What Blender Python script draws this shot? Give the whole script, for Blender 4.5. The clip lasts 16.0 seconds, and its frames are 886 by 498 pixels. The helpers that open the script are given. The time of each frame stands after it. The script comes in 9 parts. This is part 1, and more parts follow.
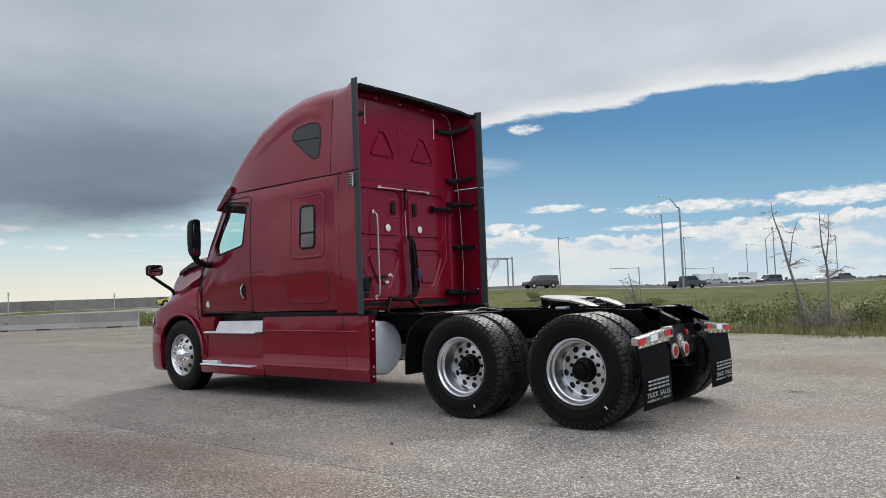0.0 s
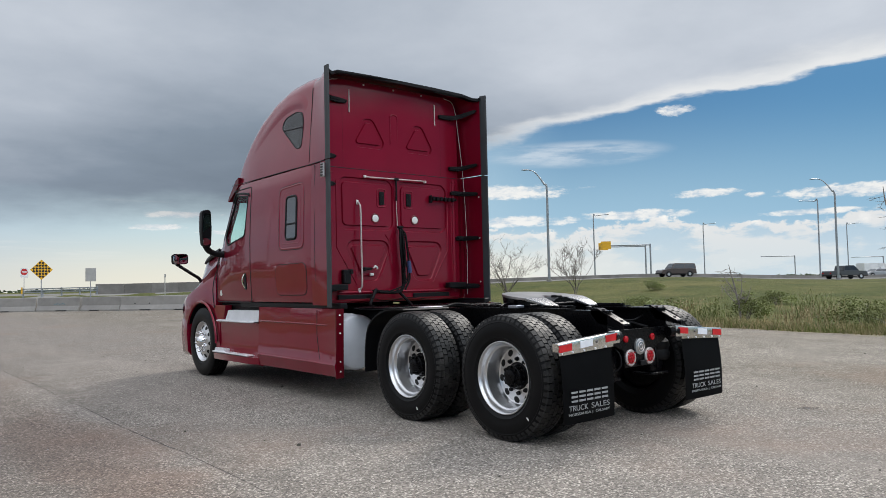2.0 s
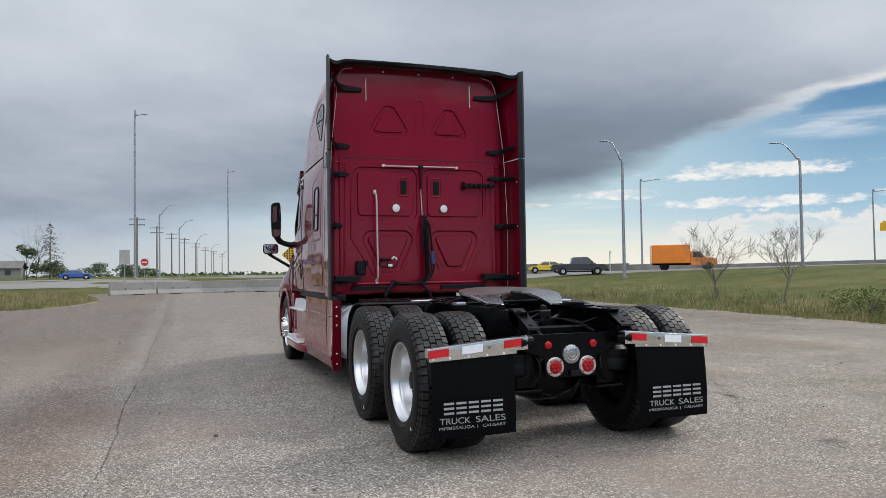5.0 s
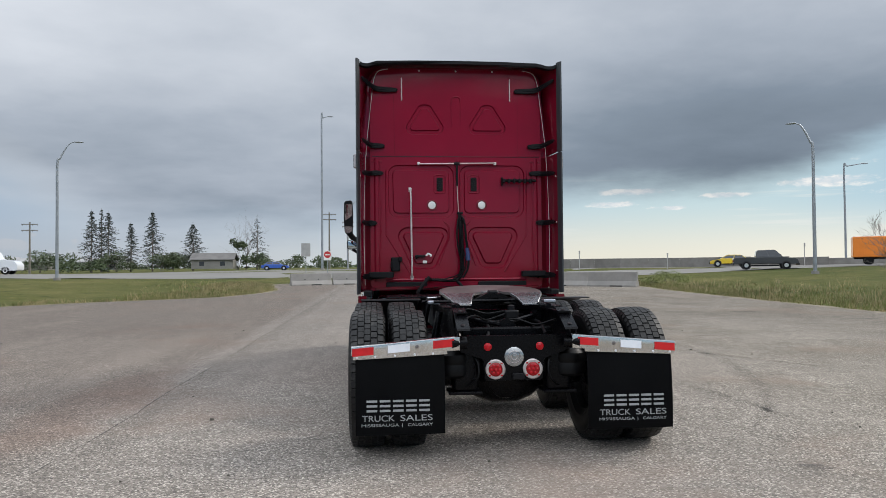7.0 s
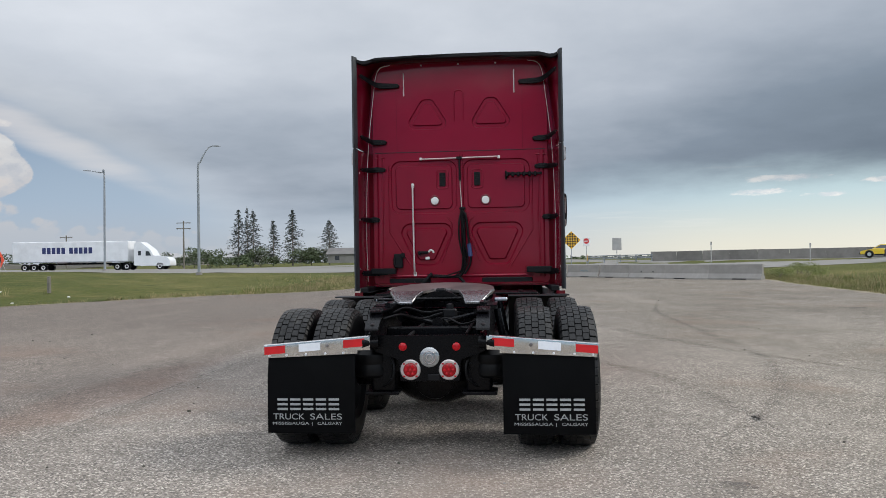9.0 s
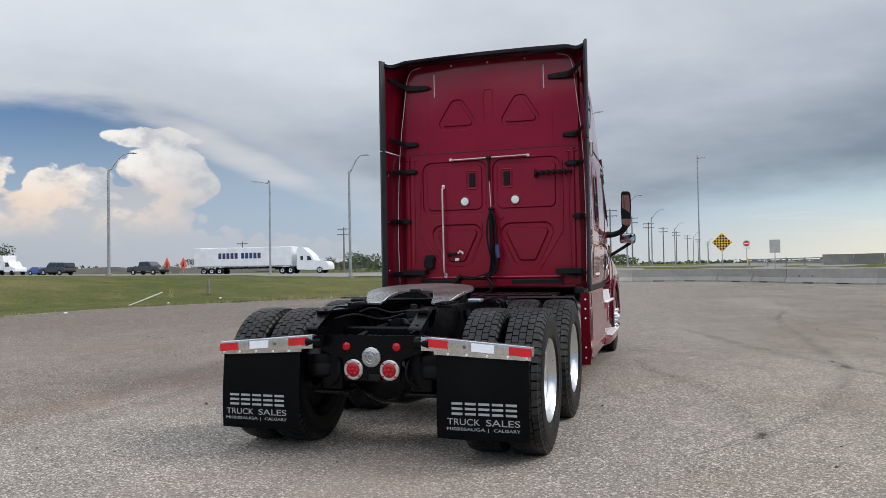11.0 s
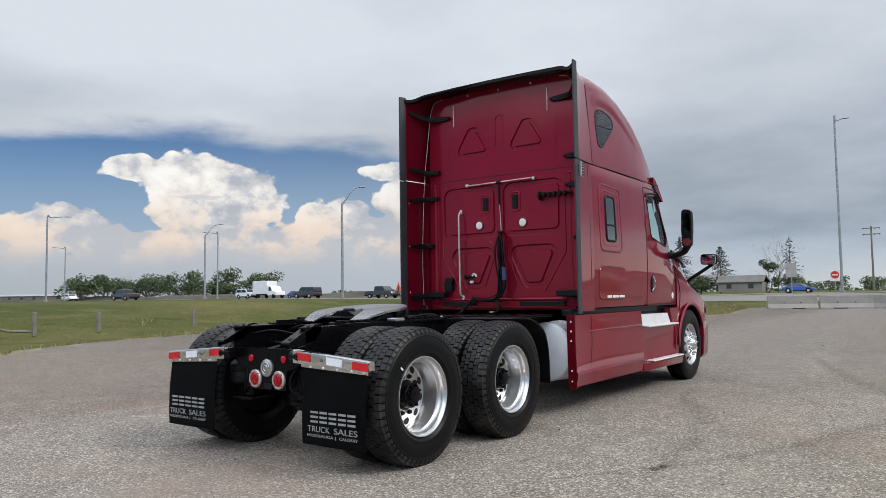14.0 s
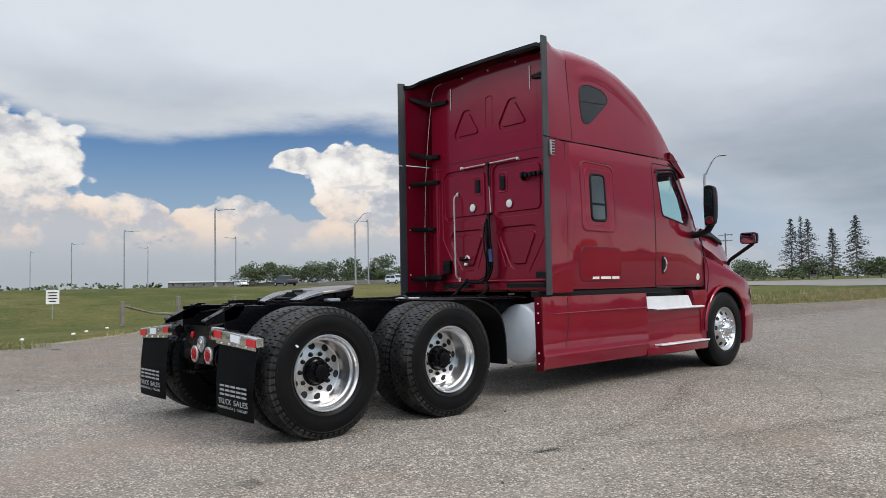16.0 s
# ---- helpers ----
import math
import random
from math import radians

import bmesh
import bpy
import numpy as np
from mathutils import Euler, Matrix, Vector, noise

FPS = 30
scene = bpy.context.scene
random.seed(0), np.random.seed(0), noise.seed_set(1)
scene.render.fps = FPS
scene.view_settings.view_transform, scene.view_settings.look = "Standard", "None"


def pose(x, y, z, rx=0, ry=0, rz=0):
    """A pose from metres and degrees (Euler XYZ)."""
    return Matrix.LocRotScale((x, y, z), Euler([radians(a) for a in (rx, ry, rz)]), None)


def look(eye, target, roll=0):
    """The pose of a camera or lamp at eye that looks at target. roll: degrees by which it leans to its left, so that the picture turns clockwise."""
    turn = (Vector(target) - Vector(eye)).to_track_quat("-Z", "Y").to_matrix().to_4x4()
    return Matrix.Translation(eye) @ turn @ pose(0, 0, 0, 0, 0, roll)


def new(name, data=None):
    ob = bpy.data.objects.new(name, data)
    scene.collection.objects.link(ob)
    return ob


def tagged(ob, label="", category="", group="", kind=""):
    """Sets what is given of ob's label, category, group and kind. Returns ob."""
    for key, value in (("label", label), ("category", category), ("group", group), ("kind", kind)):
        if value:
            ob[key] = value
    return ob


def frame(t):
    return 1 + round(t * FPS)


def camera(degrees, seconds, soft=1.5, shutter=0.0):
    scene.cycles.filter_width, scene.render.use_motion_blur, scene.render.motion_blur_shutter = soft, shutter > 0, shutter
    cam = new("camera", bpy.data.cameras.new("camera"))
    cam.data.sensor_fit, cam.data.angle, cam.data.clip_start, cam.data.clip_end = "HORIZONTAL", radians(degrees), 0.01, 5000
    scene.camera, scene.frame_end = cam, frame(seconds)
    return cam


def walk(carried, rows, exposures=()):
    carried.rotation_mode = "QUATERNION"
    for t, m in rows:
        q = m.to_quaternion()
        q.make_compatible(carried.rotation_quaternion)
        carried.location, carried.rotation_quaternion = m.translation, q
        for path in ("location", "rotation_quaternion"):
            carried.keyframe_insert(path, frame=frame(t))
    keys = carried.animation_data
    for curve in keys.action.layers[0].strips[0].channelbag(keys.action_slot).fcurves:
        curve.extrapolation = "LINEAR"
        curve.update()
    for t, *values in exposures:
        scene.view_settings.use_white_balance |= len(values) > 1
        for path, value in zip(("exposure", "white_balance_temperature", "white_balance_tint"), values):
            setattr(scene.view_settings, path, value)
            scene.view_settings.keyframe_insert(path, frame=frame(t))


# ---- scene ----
cam = camera(62.3, 16.0, 0.75)
PATH = [
    (0, (-7.075, -3.325, 1.258), (-5.529, -2.062, 1.381), -2.1),
    (0.5, (-6.71, -3.616, 1.281), (-5.216, -2.291, 1.395), -1.9),
    (1, (-6.27, -3.857, 1.301), (-4.849, -2.453, 1.405), -1.7),
    (1.5, (-5.858, -4.141, 1.293), (-4.511, -2.666, 1.397), -1.5),
    (2, (-5.434, -4.399, 1.301), (-4.16, -2.86, 1.396), -1.2),
    (2.5, (-4.997, -4.629, 1.316), (-3.8, -3.029, 1.404), -0.8),
    (3, (-4.579, -4.915, 1.336), (-3.471, -3.252, 1.413), -0.6),
    (3.5, (-4.12, -5.072, 1.344), (-3.116, -3.344, 1.42), -0.6),
    (6, (-1.887, -5.605, 1.351), (-1.455, -3.653, 1.412), -0.7),
    (6.5, (-1.43, -5.714, 1.346), (-1.132, -3.737, 1.409), -0.5),
    (7, (-1.011, -5.806, 1.382), (-0.824, -3.815, 1.429), -0.5),
    (7.5, (-0.608, -5.798, 1.391), (-0.518, -3.801, 1.428), -0.3),
    (8, (-0.176, -5.793, 1.404), (-0.173, -3.793, 1.435), -0.3),
    (8.5, (0.208, -5.739, 1.399), (0.121, -3.741, 1.43), -0.6),
    (9, (0.575, -5.706, 1.402), (0.396, -3.714, 1.434), -0.9),
    (11.5, (2.498, -5.255, 1.339), (1.796, -3.383, 1.396), -0.9),
    (12, (2.948, -5.199, 1.344), (2.154, -3.365, 1.411), -1.0),
    (12.5, (3.33, -5.063, 1.309), (2.449, -3.27, 1.396), -1.3),
    (13, (3.762, -4.907, 1.332), (2.778, -3.169, 1.437), -1.2),
    (13.5, (4.211, -4.723, 1.299), (3.13, -3.045, 1.425), -1.0),
    (14, (4.606, -4.451, 1.274), (3.435, -2.835, 1.401), -0.8),
    (14.5, (5.014, -4.16, 1.271), (3.768, -2.599, 1.386), -1.0),
    (15, (5.323, -3.83, 1.241), (4.007, -2.328, 1.349), -1.1),
    (15.5, (5.662, -3.526, 1.2), (4.271, -2.093, 1.306), -1.0),
    (16, (6.135, -3.211, 1.208), (4.651, -1.874, 1.301), -1.0),
]
walk(cam, [(t, look(eye, target, roll)) for t, eye, target, roll in PATH])

# ---------------------------------------------------------------- world and sun
def node(tree, kind, **values):
    n = tree.nodes.new(kind)
    for key, value in values.items():
        n.inputs[key].default_value = value
    return n


class Graph:
    """Short hands for building node trees."""

    def __init__(self, tree):
        self.t = tree

    def link(self, a, b):
        self.t.links.new(a, b)

    def math(self, op, a, b=0.0, c=0.0, clamp=False):
        n = self.t.nodes.new("ShaderNodeMath")
        n.operation, n.use_clamp = op, clamp
        for i, v in enumerate((a, b, c)):
            if isinstance(v, (int, float)):
                n.inputs[i].default_value = v
            else:
                self.link(v, n.inputs[i])
        return n.outputs[0]

    def smooth(self, v, lo, hi, a=0.0, b=1.0):
        n = self.t.nodes.new("ShaderNodeMapRange")
        n.interpolation_type = "SMOOTHSTEP"
        for i, x in enumerate((v, lo, hi, a, b)):
            if isinstance(x, (int, float)):
                n.inputs[i].default_value = x
            else:
                self.link(x, n.inputs[i])
        return n.outputs[0]

    def mix(self, fac, a, b, mode="MIX"):
        n = self.t.nodes.new("ShaderNodeMix")
        n.data_type, n.blend_type = "RGBA", mode
        for sock, v in ((n.inputs[0], fac), (n.inputs[6], a), (n.inputs[7], b)):
            if isinstance(v, (int, float)):
                sock.default_value = v
            elif isinstance(v, tuple):
                sock.default_value = (*v, 1)
            else:
                self.link(v, sock)
        return n.outputs[2]

    def noise(self, vec, scale, detail=3.0, rough=0.55, dims="3D"):
        n = self.t.nodes.new("ShaderNodeTexNoise")
        n.noise_dimensions = dims
        n.inputs["Scale"].default_value, n.inputs["Detail"].default_value, n.inputs["Roughness"].default_value = scale, detail, rough
        if vec is not None:
            self.link(vec, n.inputs["Vector"])
        return n.outputs[0]

    def ramp(self, v, stops, smooth=True):
        n = self.t.nodes.new("ShaderNodeValToRGB")
        r = n.color_ramp
        r.interpolation = "EASE" if smooth else "LINEAR"
        while len(r.elements) < len(stops):
            r.elements.new(0.5)
        for e, (p, c) in zip(r.elements, stops):
            e.position = p
            e.color = (*c, 1) if isinstance(c, tuple) else (c, c, c, 1)
        self.link(v, n.inputs[0])
        return n.outputs[0]

    def combine(self, x, y, z):
        n = self.t.nodes.new("ShaderNodeCombineXYZ")
        for i, v in enumerate((x, y, z)):
            if isinstance(v, (int, float)):
                n.inputs[i].default_value = v
            else:
                self.link(v, n.inputs[i])
        return n.outputs[0]


SUN_AZ, SUN_EL = 72.0, 40.0
DOME = 2.0  # how much brighter the thin cloud overhead is than the deck low down

world = bpy.data.worlds.new("world")
scene.world = world
world.use_nodes = True
world.node_tree.nodes.clear()
g = Graph(world.node_tree)
coord = world.node_tree.nodes.new("ShaderNodeTexCoord").outputs["Generated"]
sep = world.node_tree.nodes.new("ShaderNodeSeparateXYZ")
g.link(coord, sep.inputs[0])
dx, dy, dz = sep.outputs
el = g.math("MULTIPLY", g.math("ARCSINE", dz), 57.2958)
az = g.math("MULTIPLY", g.math("ARCTAN2", dx, dy), 57.2958)
azn = g.math("MULTIPLY_ADD", az, 1 / 360, 0.5)
# clear sky low down, between the edge of the cloud deck and the horizon
sky = world.node_tree.nodes.new("ShaderNodeTexSky")
sky.sky_type, sky.sun_disc, sky.sun_elevation, sky.sun_rotation = "NISHITA", False, radians(SUN_EL), radians(SUN_AZ)
sky.dust_density, sky.air_density = 1.2, 1.0
clear = g.mix(1.0, sky.outputs[0], (0.0120, 0.0285, 0.0455), "MULTIPLY")
clear = g.mix(1.0, clear, g.ramp(azn, [(0.36, (1.25, 1.45, 1.62)), (0.44, (1.0, 1.0, 1.0))]), "MULTIPLY")
veil = g.ramp(azn, [(0.28, (0.34, 0.45, 0.57)), (0.42, (0.40, 0.50, 0.62)), (0.49, (0.49, 0.60, 0.70)), (0.57, (0.58, 0.73, 0.77)), (0.64, (0.38, 0.58, 0.74)), (0.72, (0.32, 0.53, 0.72))])
haze_tint = g.ramp(azn, [(0.28, (0.385, 0.43, 0.475)), (0.42, (0.44, 0.49, 0.555)), (0.49, (0.57, 0.61, 0.64)), (0.55, (0.82, 0.80, 0.69)), (0.60, (0.90, 0.87, 0.75)), (0.72, (0.90, 0.91, 0.86))])
reach = g.ramp(azn, [(0.28, 0.46), (0.38, 0.50), (0.44, 0.9), (0.60, 0.9), (0.64, 0.46), (0.72, 0.40)])
clear = g.mix(g.smooth(el, 1.5, g.math("MULTIPLY", reach, 33.0), 1.0, 0.0), clear, veil)
clear = g.mix(g.math("MULTIPLY", g.smooth(el, 0.3, 5.0, 1.0, 0.0), g.smooth(azn, 0.61, 0.66, 1.0, 0.42)), clear, haze_tint)
# heaped clouds over the horizon, ragged at three sizes
flat = g.combine(g.math("MULTIPLY", az, 0.10), g.math("MULTIPLY", el, 0.13), 0.0)
lumps = g.noise(flat, 2.2, 8.0, 0.58)
puffs = world.node_tree.nodes.new("ShaderNodeTexVoronoi")
puffs.feature, puffs.inputs["Scale"].default_value = "SMOOTH_F1", 8.5
puffs.inputs["Smoothness"].default_value = 0.6
g.link(flat, puffs.inputs["Vector"])
east = g.smooth(azn, 0.50, 0.56)
billow = g.math("MULTIPLY", g.math("MULTIPLY_ADD", puffs.outputs["Distance"], -0.75, 0.30), g.math("MULTIPLY_ADD", east, -0.72, 1.0))
curl = g.noise(g.combine(g.math("MULTIPLY", az, 0.55), g.math("MULTIPLY", el, 0.85), 2.0), 1.4, 7.0, 0.62)
ragged = g.math("ADD", g.math("MULTIPLY_ADD", lumps, 1.05, -0.525), billow)
ragged = g.math("ADD", ragged, g.math("MULTIPLY", g.math("SUBTRACT", curl, 0.5), g.math("MULTIPLY_ADD", east, 0.75, 0.55)))
TOWERS = [(-54.6, 9.0, 4.0, 1.9), (-58.8, 9.5, 2.5, 1.0), (-51.0, 7.5, 2.9, 2.5), (-52.6, 5.4, 2.9, 2.6), (-55.5, 6.6, 2.6, 2.0),
          (-45.4, 5.8, 1.9, 1.7), (-43.6, 6.2, 2.4, 1.6), (-40.4, 5.4, 2.9, 1.2), (-39.0, 9.6, 3.4, 0.9), (-38.4, 7.4, 3.0, 2.6), (-41.5, 4.2, 6.5, 2.5), (-36.6, 6.4, 2.4, 2.0),
          (-63.2, 5.0, 3.2, 1.9), (-60.2, 4.0, 2.2, 1.5), (-67.0, 4.4, 2.0, 1.4), (-70.9, 5.0, 2.5, 2.0), (-74.4, 4.8, 2.2, 1.7), (-79.6, 8.9, 6.2, 3.4), (-78.0, 4.0, 7.0, 3.0), (-48.3, 3.7, 4.6, 2.0), (-57.4, 3.8, 3.4, 1.5), (-56.0, 0.6, 34.0, 3.4),
          (44.0, 1.2, 9.0, 2.8), (55.0, 1.9, 7.0, 2.6), (63.0, 1.6, 7.0, 2.4), (72.0, 2.0, 7.5, 2.6), (83.0, 2.1, 9.0, 2.8)]
heap = None
for c_az, c_el, wide, tall, *core in TOWERS:
    u, v = g.math("MULTIPLY", g.math("SUBTRACT", az, c_az), 1 / wide), g.math("MULTIPLY", g.math("SUBTRACT", el, c_el), 1 / tall)
    blob = g.math("SUBTRACT", core[0] if core else 1.0, g.math("ADD", g.math("MULTIPLY", u, u), g.math("MULTIPLY", v, v)))
    heap = blob if heap is None else g.math("SMOOTH_MAX", heap, blob, 0.25)
heap = g.math("ADD", heap, ragged)
gaps = g.smooth(g.noise(g.combine(g.math("MULTIPLY", az, 0.06), g.math("MULTIPLY", el, 0.17), 4.0), 2.6, 6.0, 0.6), 0.43, 0.55, 0.22, 1.0)
body = g.math("MULTIPLY", g.smooth(heap, -0.06, 0.13), g.smooth(el, 0.0, 4.5, 0.45, 1.0))
body = g.math("MULTIPLY", body, g.math("MAXIMUM", g.math("MAXIMUM", gaps, g.smooth(azn, 0.52, 0.46)), g.smooth(heap, 0.55, 0.25)))
shifted = g.combine(g.math("MULTIPLY_ADD", az, 0.10, 0.055), g.math("MULTIPLY_ADD", el, 0.13, 0.075), 0.0)
emboss = g.math("SUBTRACT", lumps, g.noise(shifted, 2.2, 8.0, 0.58))
relief = g.math("ADD", g.math("MULTIPLY_ADD", lumps, 1.7, g.math("MULTIPLY_ADD", emboss, 1.5, -0.72)), g.math("MULTIPLY_ADD", puffs.outputs["Distance"], -0.28, g.smooth(el, 1.5, 8.5, 0.10, 0.62)))
white = g.ramp(relief, [(0.22, (0.46, 0.49, 0.545)), (0.44, (0.61, 0.62, 0.655)), (0.60, (0.80, 0.785, 0.765)), (0.74, (0.91, 0.89, 0.85)), (0.92, (0.97, 0.96, 0.93))])
peach = g.math("MULTIPLY", g.smooth(lumps, 0.43, 0.58), g.smooth(azn, 0.56, 0.50))
white = g.mix(g.smooth(azn, 0.55, 0.62, 0.0, 0.58), white, (1.0, 1.0, 0.97))
white = g.mix(g.math("MULTIPLY", g.smooth(el, 2.8, 7.4, 0.80, 0.0), g.smooth(azn, 0.50, 0.45)), white, (0.565, 0.575, 0.605))
white = g.mix(g.math("MULTIPLY", g.math("MULTIPLY", g.smooth(el, 2.0, 4.2, 0.0, 0.75), g.smooth(el, 4.8, 9.0, 1.0, 0.0)), peach), white, (0.90, 0.73, 0.60))
white = g.mix(g.math("MULTIPLY", g.smooth(el, 0.3, 5.0, 0.60, 0.0), g.smooth(azn, 0.61, 0.66, 1.0, 0.5)), white, haze_tint)
white = g.mix(g.math("MULTIPLY", g.smooth(azn, 0.382, 0.402, 0.0, 0.62), g.smooth(azn, 0.50, 0.47)), white, (0.50, 0.53, 0.58))
low = g.mix(body, clear, white)
# thin grey cap cloud across the tallest heap
cu, cv = g.math("MULTIPLY", g.math("ADD", az, 54.4), 1 / 2.0), g.math("MULTIPLY", g.math("SUBTRACT", el, g.math("MULTIPLY_ADD", curl, 0.5, 7.3)), 1 / 0.20)
cap_cloud = g.math("SUBTRACT", 1.0, g.math("ADD", g.math("MULTIPLY", cu, cu), g.math("MULTIPLY", cv, cv)))
low = g.mix(g.smooth(cap_cloud, -0.2, 0.7, 0.0, 0.7), low, (0.60, 0.60, 0.63))
# flat strips of small cloud and thin streaks over the eastern horizon
STRIPS = [(42.6, 7.0, 7.4, 0.60), (59.5, 6.25, 2.4, 0.30), (62.8, 5.95, 0.8, 0.20), (70.0, 5.85, 5.8, 0.48), (80.0, 5.8, 6.5, 0.62), (54.4, 4.9, 4.4, 0.36), (66.5, 4.5, 3.4, 0.22), (74.5, 4.5, 5.0, 0.30), (57.6, 12.5, 1.5, 0.36), (33.2, 5.7, 3.8, 0.42), (20.3, 5.5, 3.2, 0.26), (18.4, 4.6, 2.4, 0.22), (22.6, 4.2, 1.6, 0.18), (26.5, 5.0, 2.0, 0.20), (43.0, 4.75, 8.5, 0.42)]
strip = None
for c_az, c_el, wide, tall in STRIPS:
    u, v = g.math("MULTIPLY", g.math("SUBTRACT", az, c_az), 1 / wide), g.math("MULTIPLY", g.math("SUBTRACT", el, c_el), 1 / tall)
    blob = g.math("SUBTRACT", 1.0, g.math("ADD", g.math("MULTIPLY", u, u), g.math("MULTIPLY", g.math("MULTIPLY", v, v), 0.7)))
    strip = blob if strip is None else g.math("MAXIMUM", strip, blob)
tuft = g.noise(g.combine(g.math("MULTIPLY", az, 0.42), g.math("MULTIPLY", el, 1.1), 9.0), 1.5, 8.0, 0.62)
strip = g.math("MULTIPLY_ADD", g.math("SUBTRACT", tuft, 0.52), 3.4, strip)
thin = g.math("MULTIPLY", g.smooth(strip, 0.0, 0.9), g.smooth(el, 1.0, 3.5, 0.0, 0.92))
low = g.mix(thin, low, g.mix(g.smooth(tuft, 0.42, 0.62), (0.72, 0.76, 0.80), (0.93, 0.92, 0.89)))
wisp = g.noise(g.combine(g.math("MULTIPLY", az, 0.05), g.math("MULTIPLY", el, 0.30), 3.0), 3.0, 6.0, 0.6)
su, sv = g.math("MULTIPLY", g.math("SUBTRACT", az, 50.0), 1 / 7.0), g.math("MULTIPLY", g.math("SUBTRACT", el, 9.7), 1 / 1.0)
veil_spot = g.math("SUBTRACT", 1.0, g.math("ADD", g.math("MULTIPLY", su, su), g.math("MULTIPLY", sv, sv)))
low = g.mix(g.math("MULTIPLY", g.smooth(veil_spot, -0.3, 0.9), g.smooth(wisp, 0.38, 0.62, 0.10, 0.60)), low, (0.74, 0.80, 0.86))
# a pale slanting streak under the deck to the north-west
sv = g.math("MULTIPLY_ADD", g.math("ADD", az, 32.0), 0.42, g.math("SUBTRACT", el, 8.1))
su = g.math("MULTIPLY", g.math("ADD", az, 33.5), 1 / 6.5)
slant = g.math("SUBTRACT", 1.0, g.math("ADD", g.math("MULTIPLY", su, su), g.math("MULTIPLY", g.math("MULTIPLY", sv, sv), 0.9)))
slant = g.math("MULTIPLY_ADD", g.math("SUBTRACT", wisp, 0.5), 1.6, slant)
streak = g.noise(g.combine(g.math("MULTIPLY", az, 0.016), g.math("MULTIPLY", el, 0.30), 3.0), 3.2, 5.0, 0.6)
faint = g.math("MULTIPLY", g.smooth(streak, 0.58, 0.70), g.smooth(el, 1.0, 3.5, 0.0, 0.45))
faint = g.math("MULTIPLY", faint, g.ramp(azn, [(0.42, 0.0), (0.50, 0.6), (0.58, 1.0), (0.62, 0.3), (0.65, 0.0)]))
low = g.mix(faint, low, (0.86, 0.86, 0.82))
# the grey deck
den = g.math("ADD", g.math("MAXIMUM", dz, 0.0), 0.16)
deck_uv = g.combine(g.math("DIVIDE", dx, den), g.math("DIVIDE", dy, den), 0.0)
big = g.noise(deck_uv, 0.55, 6.0, 0.52)
fine = g.noise(deck_uv, 1.7, 8.0, 0.6)
rag = g.noise(g.combine(g.math("MULTIPLY", az, 0.045), g.math("MULTIPLY", el, 0.16), 7.0), 1.5, 6.0, 0.58)
mood = g.ramp(azn, [(0.27, 0.52), (0.36, 0.55), (0.42, 0.60), (0.47, 0.575), (0.53, 0.44), (0.57, 0.27), (0.60, 0.38), (0.64, 0.47), (0.72, 0.52)])
deck_v = g.math("MULTIPLY_ADD", g.math("SUBTRACT", big, 0.5), 0.80, mood)
deck_v = g.math("MULTIPLY_ADD", g.math("SUBTRACT", fine, 0.5), 0.22, deck_v)
deck_v = g.math("ADD", deck_v, g.smooth(el, 7.0, 20.0, -0.05, 0.24))
deck = g.ramp(deck_v, [(0.08, (0.150, 0.190, 0.240)), (0.34, (0.240, 0.293, 0.362)), (0.55, (0.415, 0.468, 0.545)), (0.85, (0.705, 0.748, 0.815))], False)
deck = g.mix(1.0, deck, g.combine(*[g.smooth(dz, 0.36, 0.95, 1.0, DOME)] * 3), "MULTIPLY")
# the thinner, brighter cloud at the walker's back
bright = g.math("MULTIPLY_ADD", g.smooth(dy, -0.15, -0.85, 0.0, 1.0), g.smooth(el, 4.0, 15.0, 0.35, 1.25), 1.0)
deck = g.mix(1.0, deck, g.combine(bright, bright, bright), "MULTIPLY")
edge = g.ramp(azn, [(0.27, 0.385), (0.30, 0.345), (0.34, 0.36), (0.38, 0.345), (0.395, 0.33), (0.42, 0.22), (0.45, 0.05), (0.485, 0.07), (0.52, 0.15), (0.56, 0.165), (0.585, 0.195), (0.605, 0.285), (0.635, 0.345), (0.66, 0.385), (0.69, 0.43), (0.72, 0.43)], False)
over = g.math("SUBTRACT", g.math("ADD", el, g.math("MULTIPLY_ADD", rag, 4.4, -2.2)), g.math("MULTIPLY", edge, 33.0))
rim_high = g.ramp(azn, [(0.28, 0.55), (0.36, 0.45), (0.42, 0.9), (0.47, 0.1), (0.60, 0.05), (0.64, 0.18), (0.68, 0.36), (0.72, 0.38)])
rim_much = g.ramp(azn, [(0.28, 0.45), (0.38, 0.32), (0.43, 0.25), (0.47, 0.0), (0.60, 0.0), (0.635, 0.85), (0.72, 0.95)])
deck = g.mix(g.math("MULTIPLY", g.smooth(over, 0.0, g.math("MULTIPLY_ADD", rim_high, 6.0, 0.2), 1.0, 0.0), rim_much), deck, (0.84, 0.85, 0.85))
soft = g.ramp(azn, [(0.28, 0.22), (0.38, 0.30), (0.44, 1.0), (0.50, 0.6), (0.58, 0.5), (0.62, 0.15), (0.65, 0.08), (0.72, 0.06)])
final = g.mix(g.smooth(over, g.math("MULTIPLY", soft, -2.5), g.math("MULTIPLY", soft, 4.0)), low, deck)
final = g.mix(g.smooth(slant, -0.9, 1.3, 0.0, 0.55), final, (0.80, 0.76, 0.74))
final = g.mix(g.smooth(el, -1.0, -0.2, 1.0, 0.0), final, (0.16, 0.17, 0.12))
back = node(world.node_tree, "ShaderNodeBackground", Strength=1.0)
